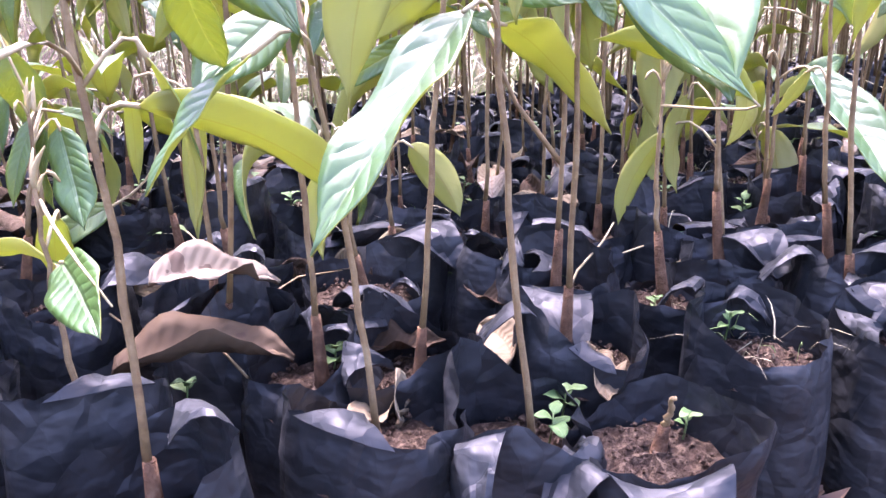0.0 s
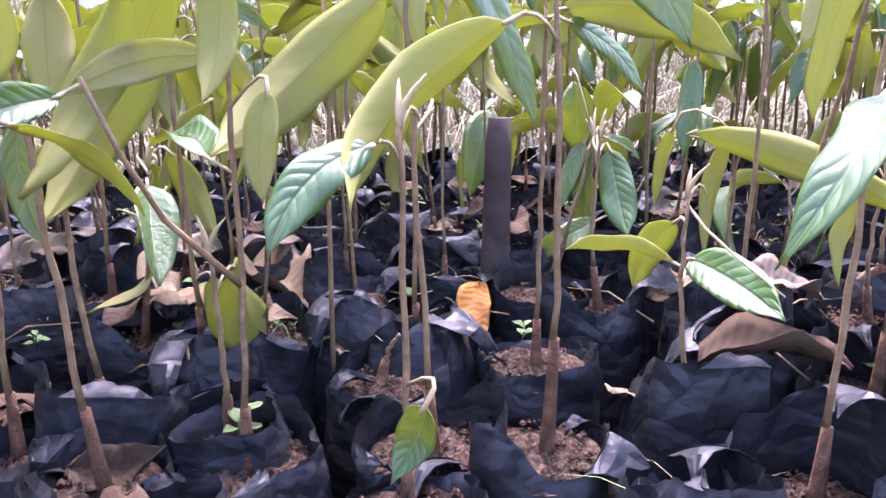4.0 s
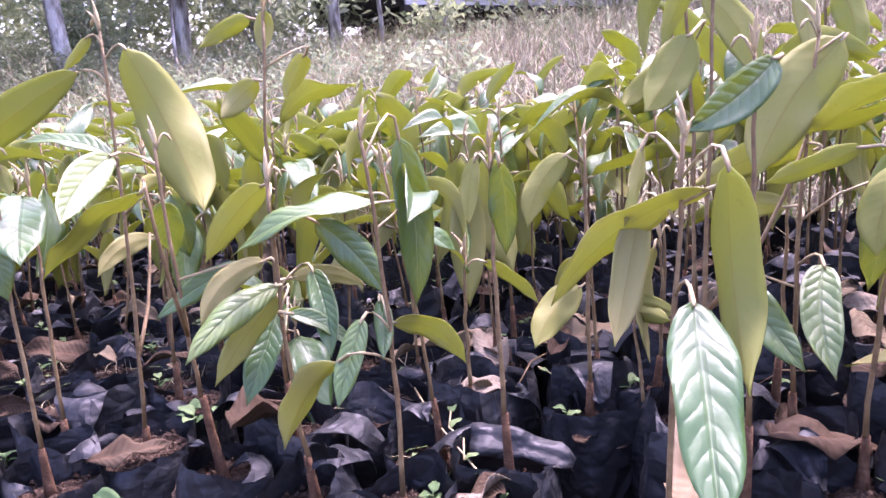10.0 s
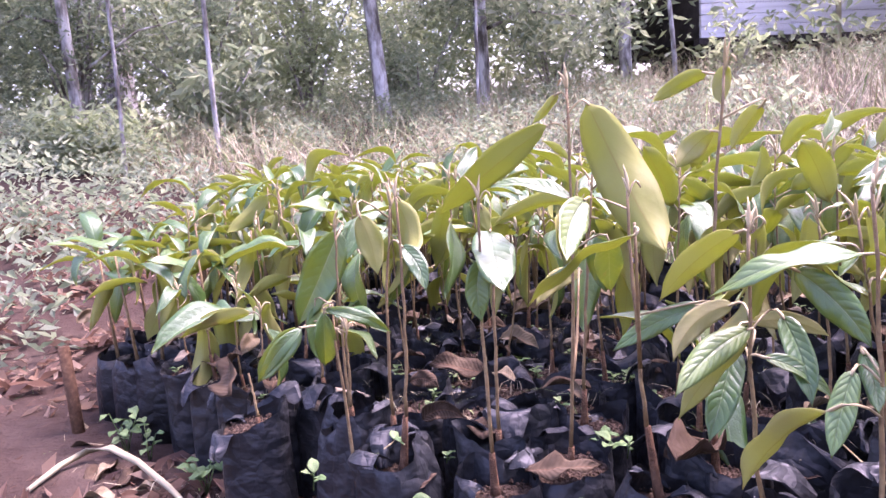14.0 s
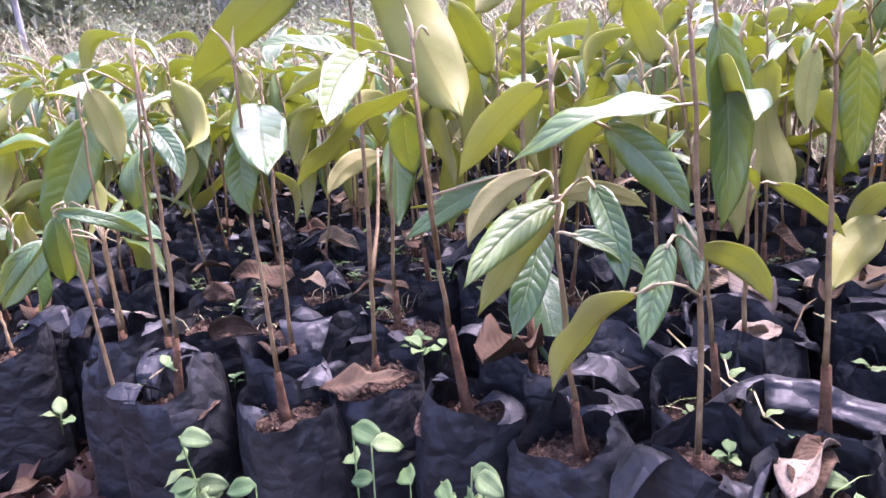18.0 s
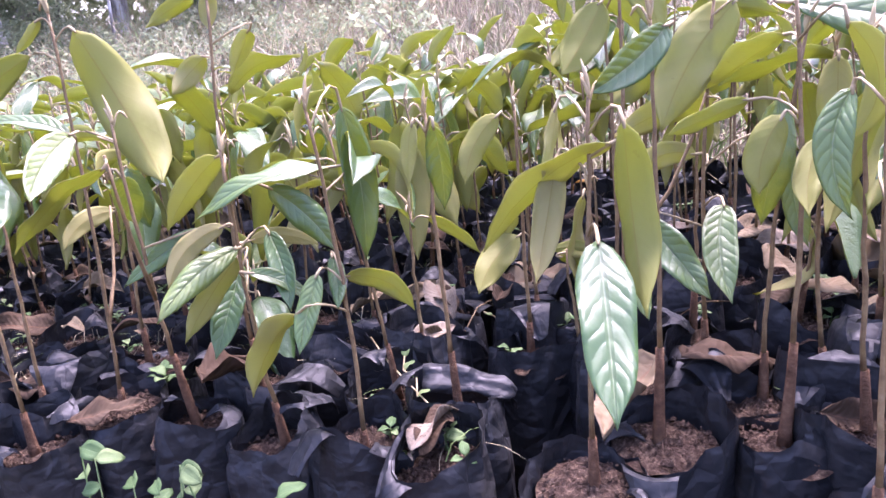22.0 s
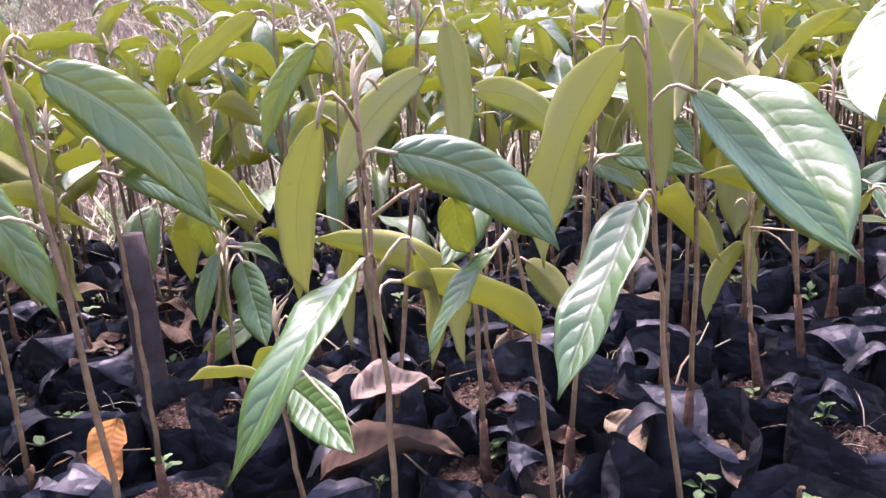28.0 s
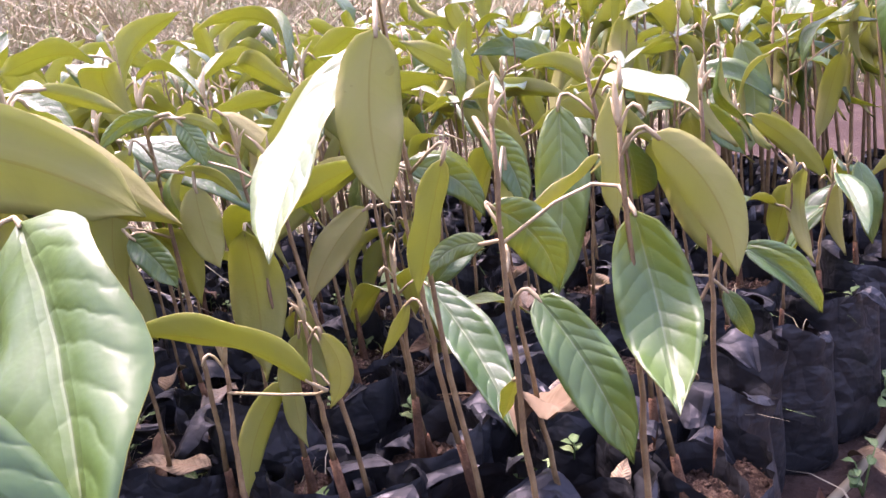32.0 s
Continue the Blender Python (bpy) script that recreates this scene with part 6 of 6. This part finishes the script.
def tall_weed(x, y, height, size, seed):
    """A broad-leaved weed that stands as high as given before the bags' faces."""
    r = random.Random(seed * 7 + 3)
    z = terrain(x, y)
    root = tagged(new("path_weed"), "heart-leaved green weed standing against the bag faces", "weed", "path weeds")
    root.location = (x, y, z)
    e = Vector((r.uniform(-0.01, 0.01), r.uniform(-0.01, 0.01), height - z))
    side = Vector((r.uniform(-0.012, 0.012), r.uniform(-0.012, 0.012), 0))
    v, f = tube([(0, 0, 0), e * 0.35 + side, e * 0.7 + side, e], [0.0013, 0.0012, 0.001, 0.0007], 5)
    child("stalk", mesh_of("stalk", v, f, [WEED]), root)
    a = r.uniform(0, 6.28)
    for k in range(5):
        p = e * (1 - 0.13 * k) + side * min(1.0, 0.45 * k)
        a += 2.3
        d = Vector((math.cos(a), math.sin(a), r.uniform(-0.5, 0.1)))
        m, _ = frame_of(p, p + d, -V * 0.7 + Vector((r.uniform(-0.4, 0.4), r.uniform(-0.4, 0.4), 0.8)))
        child("leaf", SPROUT_LEAF, root, m @ Matrix.Scale(size * r.uniform(0.75, 1.05), 4))
    return root


lr = random.Random(31)
for k in range(105):
    row, u, x, y = lr.choice(near)
    a, q = lr.uniform(0, 6.28), lr.uniform(0.03, 0.052)
    p = Vector((x, y, ground_z(x, y) + SOIL_Z + 0.034))
    d = Vector((math.cos(a), math.sin(a), lr.uniform(-0.15, 0.3))) * q
    fallen_leaf(tuple(p - d), tuple(p + d), (lr.uniform(-0.4, 0.4), lr.uniform(-0.6, 0.2), 1), lr.choice((0.28, 0.36, 0.45)), lr.choice((DEAD_TAN, DEAD_BROWN, DEAD_BROWN, DEAD_GREY)), 300 + k)
for k in range(330):
    row, u, x, y = lr.choice(near)
    a = lr.uniform(0, 6.28)
    sprout(x + 0.034 * math.cos(a), y + 0.034 * math.sin(a), lr.uniform(0.011, 0.024), 500 + k)
for k in range(60):
    u, v = lr.choice((lr.uniform(-2.9, -1.2), lr.uniform(0.6, 2.0))), lr.uniform(-0.05, 0.3)
    p = U * u + V * v
    a = lr.uniform(0, 6.28)
    d = Vector((math.cos(a), math.sin(a), 0.1)) * lr.uniform(0.03, 0.06)
    z = terrain(p.x, p.y) + 0.012
    fallen_leaf((p.x - d.x, p.y - d.y, z), (p.x + d.x, p.y + d.y, z + 0.01), (0, 0, 1), lr.choice((0.3, 0.4)), lr.choice((DEAD_TAN, DEAD_BROWN)), 400 + k)


def creeper(path, seed):
    """A thin pale vine over the bags, with small paired leaves."""
    r = random.Random(seed)
    o = Vector(path[0])
    pts = [Vector(p) - o + Vector((r.uniform(-1, 1), r.uniform(-1, 1), r.uniform(0, 1))) * 0.006 for p in path]
    root = tagged(new("creeper"), "thin pale creeping vine with tiny leaves over the bag rims", "vine", "creepers")
    root.location = o
    v, f = tube(pts, [0.0011] * len(pts), 5)
    child("stalk", mesh_of("stalk", v, f, [PETIOLE]), root)
    for k, p in enumerate(pts[1:]):
        a = r.uniform(0, 6.28)
        d = Vector((math.cos(a), math.sin(a), 0.4))
        m, _ = frame_of(p, p + d, (0, 0, 1))
        child("leaf", SPROUT_LEAF, root, m @ Matrix.Scale(r.uniform(0.012, 0.022), 4))


dry_leaf((-0.260, 0.489, 0.280), (-0.225, 0.535, 0.271), (-0.187, 0.572, 0.246), (0.41, 0.01, 0.91), 0.041, DEAD_GREY, 0)
dry_leaf((-0.293, 0.471, 0.211), (-0.230, 0.496, 0.221), (-0.166, 0.513, 0.205), (0.04, 0.02, 1.00), 0.048, DEAD_BROWN, 1)
dry_leaf((-0.018, 0.602, 0.190), (0.004, 0.563, 0.190), (-0.000, 0.519, 0.190), (-0.51, -0.31, 0.80), 0.037, DEAD_TAN, 2)
dry_leaf((-0.368, 0.436, 0.195), (-0.329, 0.421, 0.190), (-0.284, 0.412, 0.190), (0.39, 0.27, 0.88), 0.033, DEAD_TAN, 3)
dry_leaf((-0.123, 0.548, 0.200), (-0.085, 0.544, 0.198), (-0.047, 0.542, 0.205), (-0.09, -0.25, 0.97), 0.027, DEAD_BROWN, 4)
dry_leaf((-0.078, 0.454, 0.228), (-0.080, 0.453, 0.194), (-0.077, 0.453, 0.190), (0.92, -0.38, 0.03), 0.025, DEAD_TAN, 5)
dry_leaf((-0.079, 0.471, 0.190), (-0.104, 0.436, 0.190), (-0.123, 0.395, 0.190), (-0.10, 0.37, 0.92), 0.033, DEAD_TAN, 6)
dry_leaf((0.077, 0.551, 0.190), (0.073, 0.509, 0.190), (0.072, 0.468, 0.190), (0.31, 0.06, 0.95), 0.030, DEAD_TAN, 7)
dry_leaf((-0.221, 0.712, 0.211), (-0.203, 0.725, 0.199), (-0.191, 0.733, 0.190), (0.59, -0.81, 0.02), 0.025, DEAD_BROWN, 8)
dry_leaf((-0.031, 0.668, 0.203), (-0.005, 0.646, 0.196), (0.022, 0.624, 0.196), (-0.15, -0.33, 0.93), 0.025, DEAD_BROWN, 9)
dry_leaf((0.092, 0.846, 0.190), (0.096, 0.772, 0.190), (0.088, 0.698, 0.190), (0.34, -0.09, 0.94), 0.053, DEAD_BROWN, 10)
dry_leaf((-0.301, 1.044, 0.221), (-0.329, 1.007, 0.215), (-0.345, 0.965, 0.205), (0.07, -0.23, 0.97), 0.033, DEAD_TAN, 11)
dry_leaf((-0.091, 0.766, 0.209), (-0.058, 0.763, 0.213), (-0.027, 0.756, 0.205), (-0.12, -0.93, 0.35), 0.034, DEAD_BROWN, 12)
dry_leaf((-0.124, 0.788, 0.215), (-0.103, 0.759, 0.217), (-0.079, 0.732, 0.223), (-0.13, 0.03, 0.99), 0.026, DEAD_TAN, 13)
dry_leaf((0.587, 1.252, 0.230), (0.567, 1.181, 0.216), (0.558, 1.107, 0.205), (-0.61, -0.02, 0.80), 0.054, DEAD_TAN, 14)
dry_leaf((-0.525, 0.575, 0.229), (-0.518, 0.533, 0.203), (-0.496, 0.496, 0.190), (0.13, -0.51, 0.85), 0.037, DEAD_ORANGE, 15)
dry_leaf((-0.681, 0.506, 0.219), (-0.647, 0.473, 0.193), (-0.621, 0.426, 0.193), (0.49, 0.10, 0.86), 0.037, DEAD_TAN, 16)
dry_leaf((-0.927, 0.526, 0.246), (-0.885, 0.488, 0.226), (-0.835, 0.454, 0.222), (0.33, 0.11, 0.94), 0.043, DEAD_TAN, 17)
dry_leaf((-1.152, 0.499, 0.205), (-1.145, 0.546, 0.223), (-1.129, 0.595, 0.224), (0.90, -0.28, 0.34), 0.046, DEAD_GREY, 18)
dry_leaf((-0.889, 0.669, 0.190), (-0.803, 0.605, 0.190), (-0.719, 0.533, 0.190), (-0.27, 0.16, 0.95), 0.083, DEAD_TAN, 19)
dry_leaf((-0.719, 0.189, 0.190), (-0.675, 0.199, 0.190), (-0.642, 0.205, 0.214), (-0.28, -0.74, 0.61), 0.034, DEAD_BROWN, 20)
dry_leaf((-0.870, 0.150, 0.223), (-0.857, 0.074, 0.216), (-0.836, -0.000, 0.208), (-0.14, -0.13, 0.98), 0.056, DEAD_TAN, 21)
dry_leaf((-0.830, 0.127, 0.244), (-0.814, 0.199, 0.218), (-0.794, 0.265, 0.190), (0.17, 0.37, 0.91), 0.056, DEAD_BROWN, 22)
dry_leaf((-0.890, 0.497, 0.208), (-0.820, 0.443, 0.226), (-0.757, 0.380, 0.248), (-0.13, 0.18, 0.97), 0.065, DEAD_TAN, 23)
dry_leaf((-0.849, 0.441, 0.225), (-0.853, 0.394, 0.215), (-0.854, 0.346, 0.205), (-0.25, -0.18, 0.95), 0.035, DEAD_BROWN, 24)
dry_leaf((-0.763, 0.415, 0.210), (-0.729, 0.443, 0.215), (-0.692, 0.468, 0.205), (0.14, -0.09, 0.99), 0.032, DEAD_TAN, 25)
torn_flap((-1.070, -0.018, 0.211), (-1.028, 0.015, 0.207), (-0.985, 0.043, 0.191), (0.49, -0.43, 0.75), 0.039, 26)
dry_leaf((-1.233, 0.251, 0.205), (-1.201, 0.323, 0.208), (-1.168, 0.394, 0.210), (0.36, -0.20, 0.91), 0.056, DEAD_TAN, 27)
dry_leaf((-1.317, 0.155, 0.205), (-1.310, 0.187, 0.212), (-1.304, 0.221, 0.215), (0.82, -0.24, 0.52), 0.024, DEAD_TAN, 28)
dry_leaf((-1.186, 0.223, 0.205), (-1.201, 0.259, 0.212), (-1.218, 0.292, 0.224), (0.25, -0.15, 0.96), 0.028, DEAD_BROWN, 29)
dry_leaf((-1.784, -0.547, 0.190), (-1.773, -0.493, 0.190), (-1.758, -0.435, 0.190), (0.66, -0.29, 0.69), 0.042, DEAD_GREY, 30)
dry_leaf((-1.596, -0.391, 0.194), (-1.581, -0.362, 0.209), (-1.559, -0.336, 0.198), (0.77, -0.54, 0.35), 0.027, DEAD_BROWN, 31)
dry_leaf((-1.563, -0.346, 0.190), (-1.512, -0.334, 0.200), (-1.456, -0.325, 0.209), (-0.25, -0.11, 0.96), 0.041, DEAD_BROWN, 32)
dry_leaf((-1.375, -0.322, 0.190), (-1.359, -0.279, 0.190), (-1.343, -0.235, 0.192), (0.20, -0.20, 0.96), 0.034, DEAD_BROWN, 33)
dry_leaf((-1.220, -0.210, 0.241), (-1.259, -0.155, 0.223), (-1.288, -0.095, 0.207), (-0.12, 0.22, 0.97), 0.050, DEAD_BROWN, 34)
dry_leaf((-2.217, 0.066, 0.205), (-2.231, 0.117, 0.216), (-2.243, 0.170, 0.217), (0.94, 0.20, 0.28), 0.039, DEAD_TAN, 35)
dry_leaf((-1.147, 0.029, 0.219), (-1.152, 0.071, 0.216), (-1.154, 0.113, 0.212), (0.40, 0.11, 0.91), 0.031, DEAD_GREY, 36)
torn_flap((-1.193, 0.043, 0.201), (-1.208, 0.080, 0.212), (-1.218, 0.120, 0.215), (-0.02, -0.19, 0.98), 0.030, 37)
torn_flap((-1.238, 0.070, 0.224), (-1.216, 0.051, 0.214), (-1.190, 0.035, 0.205), (0.47, 0.19, 0.86), 0.023, 38)
dry_leaf((-1.018, 0.081, 0.190), (-1.023, 0.110, 0.190), (-1.026, 0.140, 0.190), (0.08, 0.01, 1.00), 0.022, DEAD_BROWN, 39)
dry_leaf((0.383, 0.689, 0.300), (0.377, 0.610, 0.325), (0.362, 0.538, 0.365), (-0.12, 0.41, 0.91), 0.060, DEAD_TAN, 40)
dry_leaf((-0.129, 0.754, 0.205), (-0.103, 0.762, 0.217), (-0.074, 0.764, 0.212), (0.11, -0.88, 0.46), 0.026, DEAD_TAN, 41)
dry_leaf((-0.166, 0.716, 0.205), (-0.149, 0.717, 0.212), (-0.131, 0.715, 0.206), (-0.05, -0.86, 0.50), 0.021, DEAD_TAN, 42)
dry_leaf((0.576, 1.243, 0.222), (0.582, 1.206, 0.227), (0.582, 1.174, 0.205), (-0.69, -0.23, 0.69), 0.038, DEAD_TAN, 43)
dry_leaf((0.048, 0.942, 0.237), (0.061, 0.897, 0.222), (0.059, 0.851, 0.205), (-0.66, -0.32, 0.68), 0.035, DEAD_BROWN, 44)
dry_leaf((0.680, 1.162, 0.218), (0.689, 1.136, 0.221), (0.691, 1.113, 0.205), (-0.73, -0.33, 0.60), 0.031, DEAD_TAN, 45)
dry_leaf((0.443, 0.653, 0.205), (0.455, 0.669, 0.211), (0.469, 0.681, 0.221), (-0.05, -0.45, 0.89), 0.018, DEAD_TAN, 46)
dry_leaf((-1.554, 0.869, 0.205), (-1.521, 0.897, 0.218), (-1.486, 0.921, 0.207), (0.43, -0.59, 0.69), 0.031, DEAD_ORANGE, 47)
dry_leaf((-2.119, -0.017, 0.205), (-2.103, 0.030, 0.212), (-2.085, 0.076, 0.205), (0.45, -0.16, 0.88), 0.036, DEAD_TAN, 48)
dry_leaf((-2.173, -0.592, 0.223), (-2.140, -0.617, 0.219), (-2.104, -0.631, 0.205), (0.49, 0.59, 0.64), 0.035, DEAD_TAN, 49)
dry_leaf((-2.279, -0.789, 0.205), (-2.288, -0.749, 0.220), (-2.295, -0.707, 0.214), (0.48, -0.01, 0.88), 0.030, DEAD_TAN, 50)
dry_leaf((-2.730, -1.036, 0.205), (-2.759, -1.009, 0.220), (-2.783, -0.974, 0.218), (0.76, 0.59, 0.27), 0.033, DEAD_TAN, 51)
dry_leaf((-2.205, 0.223, 0.223), (-2.148, 0.253, 0.223), (-2.088, 0.267, 0.205), (0.35, -0.65, 0.68), 0.045, DEAD_TAN, 52)
dry_leaf((-1.727, -0.374, 0.212), (-1.708, -0.352, 0.219), (-1.688, -0.335, 0.205), (0.68, -0.61, 0.41), 0.028, DEAD_BROWN, 53)
dry_leaf((-1.904, -0.142, 0.212), (-1.879, -0.114, 0.218), (-1.853, -0.089, 0.205), (0.35, -0.21, 0.91), 0.027, DEAD_TAN, 54)
dry_leaf((-1.558, -0.165, 0.214), (-1.540, -0.161, 0.216), (-1.525, -0.161, 0.205), (0.27, -0.66, 0.70), 0.017, DEAD_TAN, 55)
dry_leaf((-1.161, 0.045, 0.205), (-1.156, 0.071, 0.213), (-1.150, 0.097, 0.208), (0.49, -0.16, 0.86), 0.019, DEAD_BROWN, 56)
dry_leaf((-1.592, -0.013, 0.205), (-1.588, 0.011, 0.214), (-1.583, 0.036, 0.207), (0.92, -0.19, 0.34), 0.023, DEAD_BROWN, 57)
dry_leaf((-1.850, -0.662, 0.205), (-1.932, -0.655, 0.223), (-2.012, -0.639, 0.243), (0.05, -0.74, 0.67), 0.060, DEAD_BROWN, 58)
dry_leaf((-1.321, 0.164, 0.205), (-1.314, 0.182, 0.212), (-1.304, 0.200, 0.204), (0.86, -0.39, 0.34), 0.024, DEAD_TAN, 59)
dry_leaf((-2.615, -0.485, 0.205), (-2.607, -0.442, 0.218), (-2.596, -0.399, 0.210), (0.87, -0.22, 0.44), 0.032, DEAD_TAN, 60)
dry_leaf((-1.891, -0.144, 0.214), (-1.856, -0.117, 0.219), (-1.819, -0.095, 0.205), (0.35, -0.36, 0.87), 0.032, DEAD_TAN, 61)
dry_leaf((-2.102, -0.017, 0.205), (-2.099, 0.048, 0.219), (-2.092, 0.115, 0.217), (0.48, -0.11, 0.87), 0.048, DEAD_TAN, 62)
dry_leaf((-1.303, -0.172, 0.205), (-1.292, -0.140, 0.214), (-1.279, -0.107, 0.210), (0.73, -0.32, 0.61), 0.025, DEAD_BROWN, 63)
dry_leaf((-1.148, 0.522, 0.205), (-1.131, 0.562, 0.223), (-1.108, 0.599, 0.207), (0.63, -0.34, 0.70), 0.031, DEAD_TAN, 64)
dry_leaf((-1.148, 0.083, 0.211), (-1.154, 0.063, 0.215), (-1.158, 0.045, 0.205), (0.86, -0.30, 0.42), 0.020, DEAD_TAN, 65)
dry_leaf((-0.874, 0.249, 0.214), (-0.872, 0.232, 0.213), (-0.871, 0.216, 0.205), (0.58, -0.16, 0.80), 0.018, DEAD_BROWN, 66)
dry_leaf((0.210, 0.705, 0.205), (0.227, 0.722, 0.213), (0.246, 0.738, 0.214), (0.20, -0.45, 0.87), 0.018, DEAD_TAN, 67)
dry_leaf((-0.140, 0.700, 0.208), (-0.131, 0.696, 0.210), (-0.125, 0.691, 0.205), (-0.35, -0.79, 0.51), 0.011, DEAD_BROWN, 68)
dry_leaf((-0.387, 1.045, 0.205), (-0.342, 1.095, 0.222), (-0.291, 1.141, 0.216), (0.30, -0.40, 0.87), 0.049, DEAD_GREY, 69)
dry_leaf((-0.343, 0.662, 0.205), (-0.312, 0.680, 0.217), (-0.277, 0.693, 0.207), (0.17, -0.42, 0.89), 0.026, DEAD_TAN, 70)
dry_leaf((-0.788, 0.860, 0.219), (-0.757, 0.834, 0.214), (-0.724, 0.810, 0.205), (-0.16, -0.46, 0.88), 0.030, DEAD_BROWN, 71)
dry_leaf((-0.352, 0.653, 0.205), (-0.331, 0.675, 0.212), (-0.309, 0.696, 0.211), (0.57, -0.63, 0.53), 0.037, DEAD_TAN, 72)
sprout(-0.140, 0.537, .022, 81)
sprout(-0.036, 0.691, .018, 82)
sprout(0.169, 0.531, .016, 83)
sprout(0.038, 0.463, .022, 84)
sprout(0.025, 0.430, .022, 85)
sprout(-0.288, 0.594, .018, 86)
sprout(-0.245, 0.485, .018, 87)
sprout(-0.408, 0.818, .02, 88)
sprout(-0.242, 0.649, .014, 89)
sprout(0.116, 0.433, .016, 90)
sprout(0.143, 0.630, .014, 91)
sprout(0.047, 0.702, .014, 92)
sprout(-0.872, 0.499, .026, 93)
sprout(-1.054, 0.214, .026, 94)
sprout(-0.466, 0.533, .018, 95)
sprout(-0.883, 0.283, .018, 96)
sprout(-0.629, 0.266, .024, 97)
sprout(-0.944, 0.362, .016, 98)
sprout(-0.650, 0.437, .014, 99)
sprout(-0.302, 0.563, .014, 100)
sprout(-1.422, -0.187, .028, 101)
sprout(-1.389, -0.170, .022, 102)
sprout(-1.333, -0.076, .024, 103)
sprout(-1.176, -0.115, .018, 104)
sprout(-1.049, -0.089, .02, 105)
sprout(-1.065, 0.113, .022, 106)
sprout(-1.122, 0.248, .022, 107)
sprout(-1.445, -0.351, .014, 108)
sprout(-1.513, -0.484, .02, 109)
sprout(0.385, 0.701, .03, 110)
sprout(0.084, 0.871, .02, 111)
sprout(0.318, 0.900, .022, 112)
sprout(0.637, 1.190, .02, 113)
sprout(0.687, 0.881, .018, 114)
sprout(0.026, 1.008, .014, 115)
sprout(-0.086, 1.164, .016, 116)
sprout(0.449, 0.754, .018, 117)
sprout(-1.391, -0.197, .03, 118)
sprout(-1.506, -0.569, .026, 119)
sprout(-1.497, -0.387, .014, 120)
sprout(-0.748, 0.276, .018, 121)
sprout(-0.759, 0.206, .02, 122)
sprout(-1.092, -0.022, .02, 123)
sprout(-0.857, 0.515, .03, 124)
tall_weed(-1.412, -0.465, 0.169, 0.034, 125)
tall_weed(-1.414, -0.466, 0.125, 0.034, 126)
tall_weed(-1.191, -0.345, 0.235, 0.032, 127)
tall_weed(-1.174, -0.336, 0.231, 0.030, 128)
tall_weed(-1.102, -0.297, 0.217, 0.030, 129)
tall_weed(-1.090, -0.291, 0.220, 0.030, 130)
tall_weed(-1.122, -0.308, 0.209, 0.030, 131)
tall_weed(-1.305, -0.407, 0.150, 0.030, 132)
tall_weed(-1.382, -0.448, 0.125, 0.030, 133)
tall_weed(-0.983, -0.066, 0.190, 0.024, 134)
tall_weed(-1.156, -0.326, 0.193, 0.030, 135)
tall_weed(-1.008, -0.246, 0.206, 0.030, 136)
ground_weed(-2.229, -0.887, .05, 129)
ground_weed(-2.162, -0.837, .04, 130)
ground_weed(-1.950, -0.723, .05, 131)
ground_weed(0.950, 0.842, .05, 132)
ground_weed(0.822, 0.773, .03, 133)
creeper([(-1.177, 0.030, 0.205), (-1.140, 0.008, 0.205), (-1.106, -0.013, 0.205), (-1.078, -0.026, 0.205), (-1.048, -0.046, 0.205)], 900)
creeper([(-1.164, 0.179, 0.205), (-1.140, 0.171, 0.205), (-1.118, 0.168, 0.205)], 901)
creeper([(-1.489, -0.477, 0.205), (-1.497, -0.459, 0.205), (-1.484, -0.443, 0.205)], 902)
creeper([(-1.227, 0.027, 0.205), (-1.149, -0.003, 0.205), (-1.088, -0.024, 0.205), (-1.020, -0.051, 0.205)], 903)
creeper([(-0.660, 0.578, 0.205), (-0.599, 0.553, 0.205), (-0.591, 0.594, 0.205), (-0.581, 0.629, 0.205)], 904)
creeper([(-0.453, 0.992, 0.205), (-0.413, 0.899, 0.205), (-0.367, 0.834, 0.205), (-0.321, 0.766, 0.205)], 905)
creeper([(0.141, 0.724, 0.205), (0.169, 0.757, 0.205), (0.197, 0.764, 0.205)], 906)
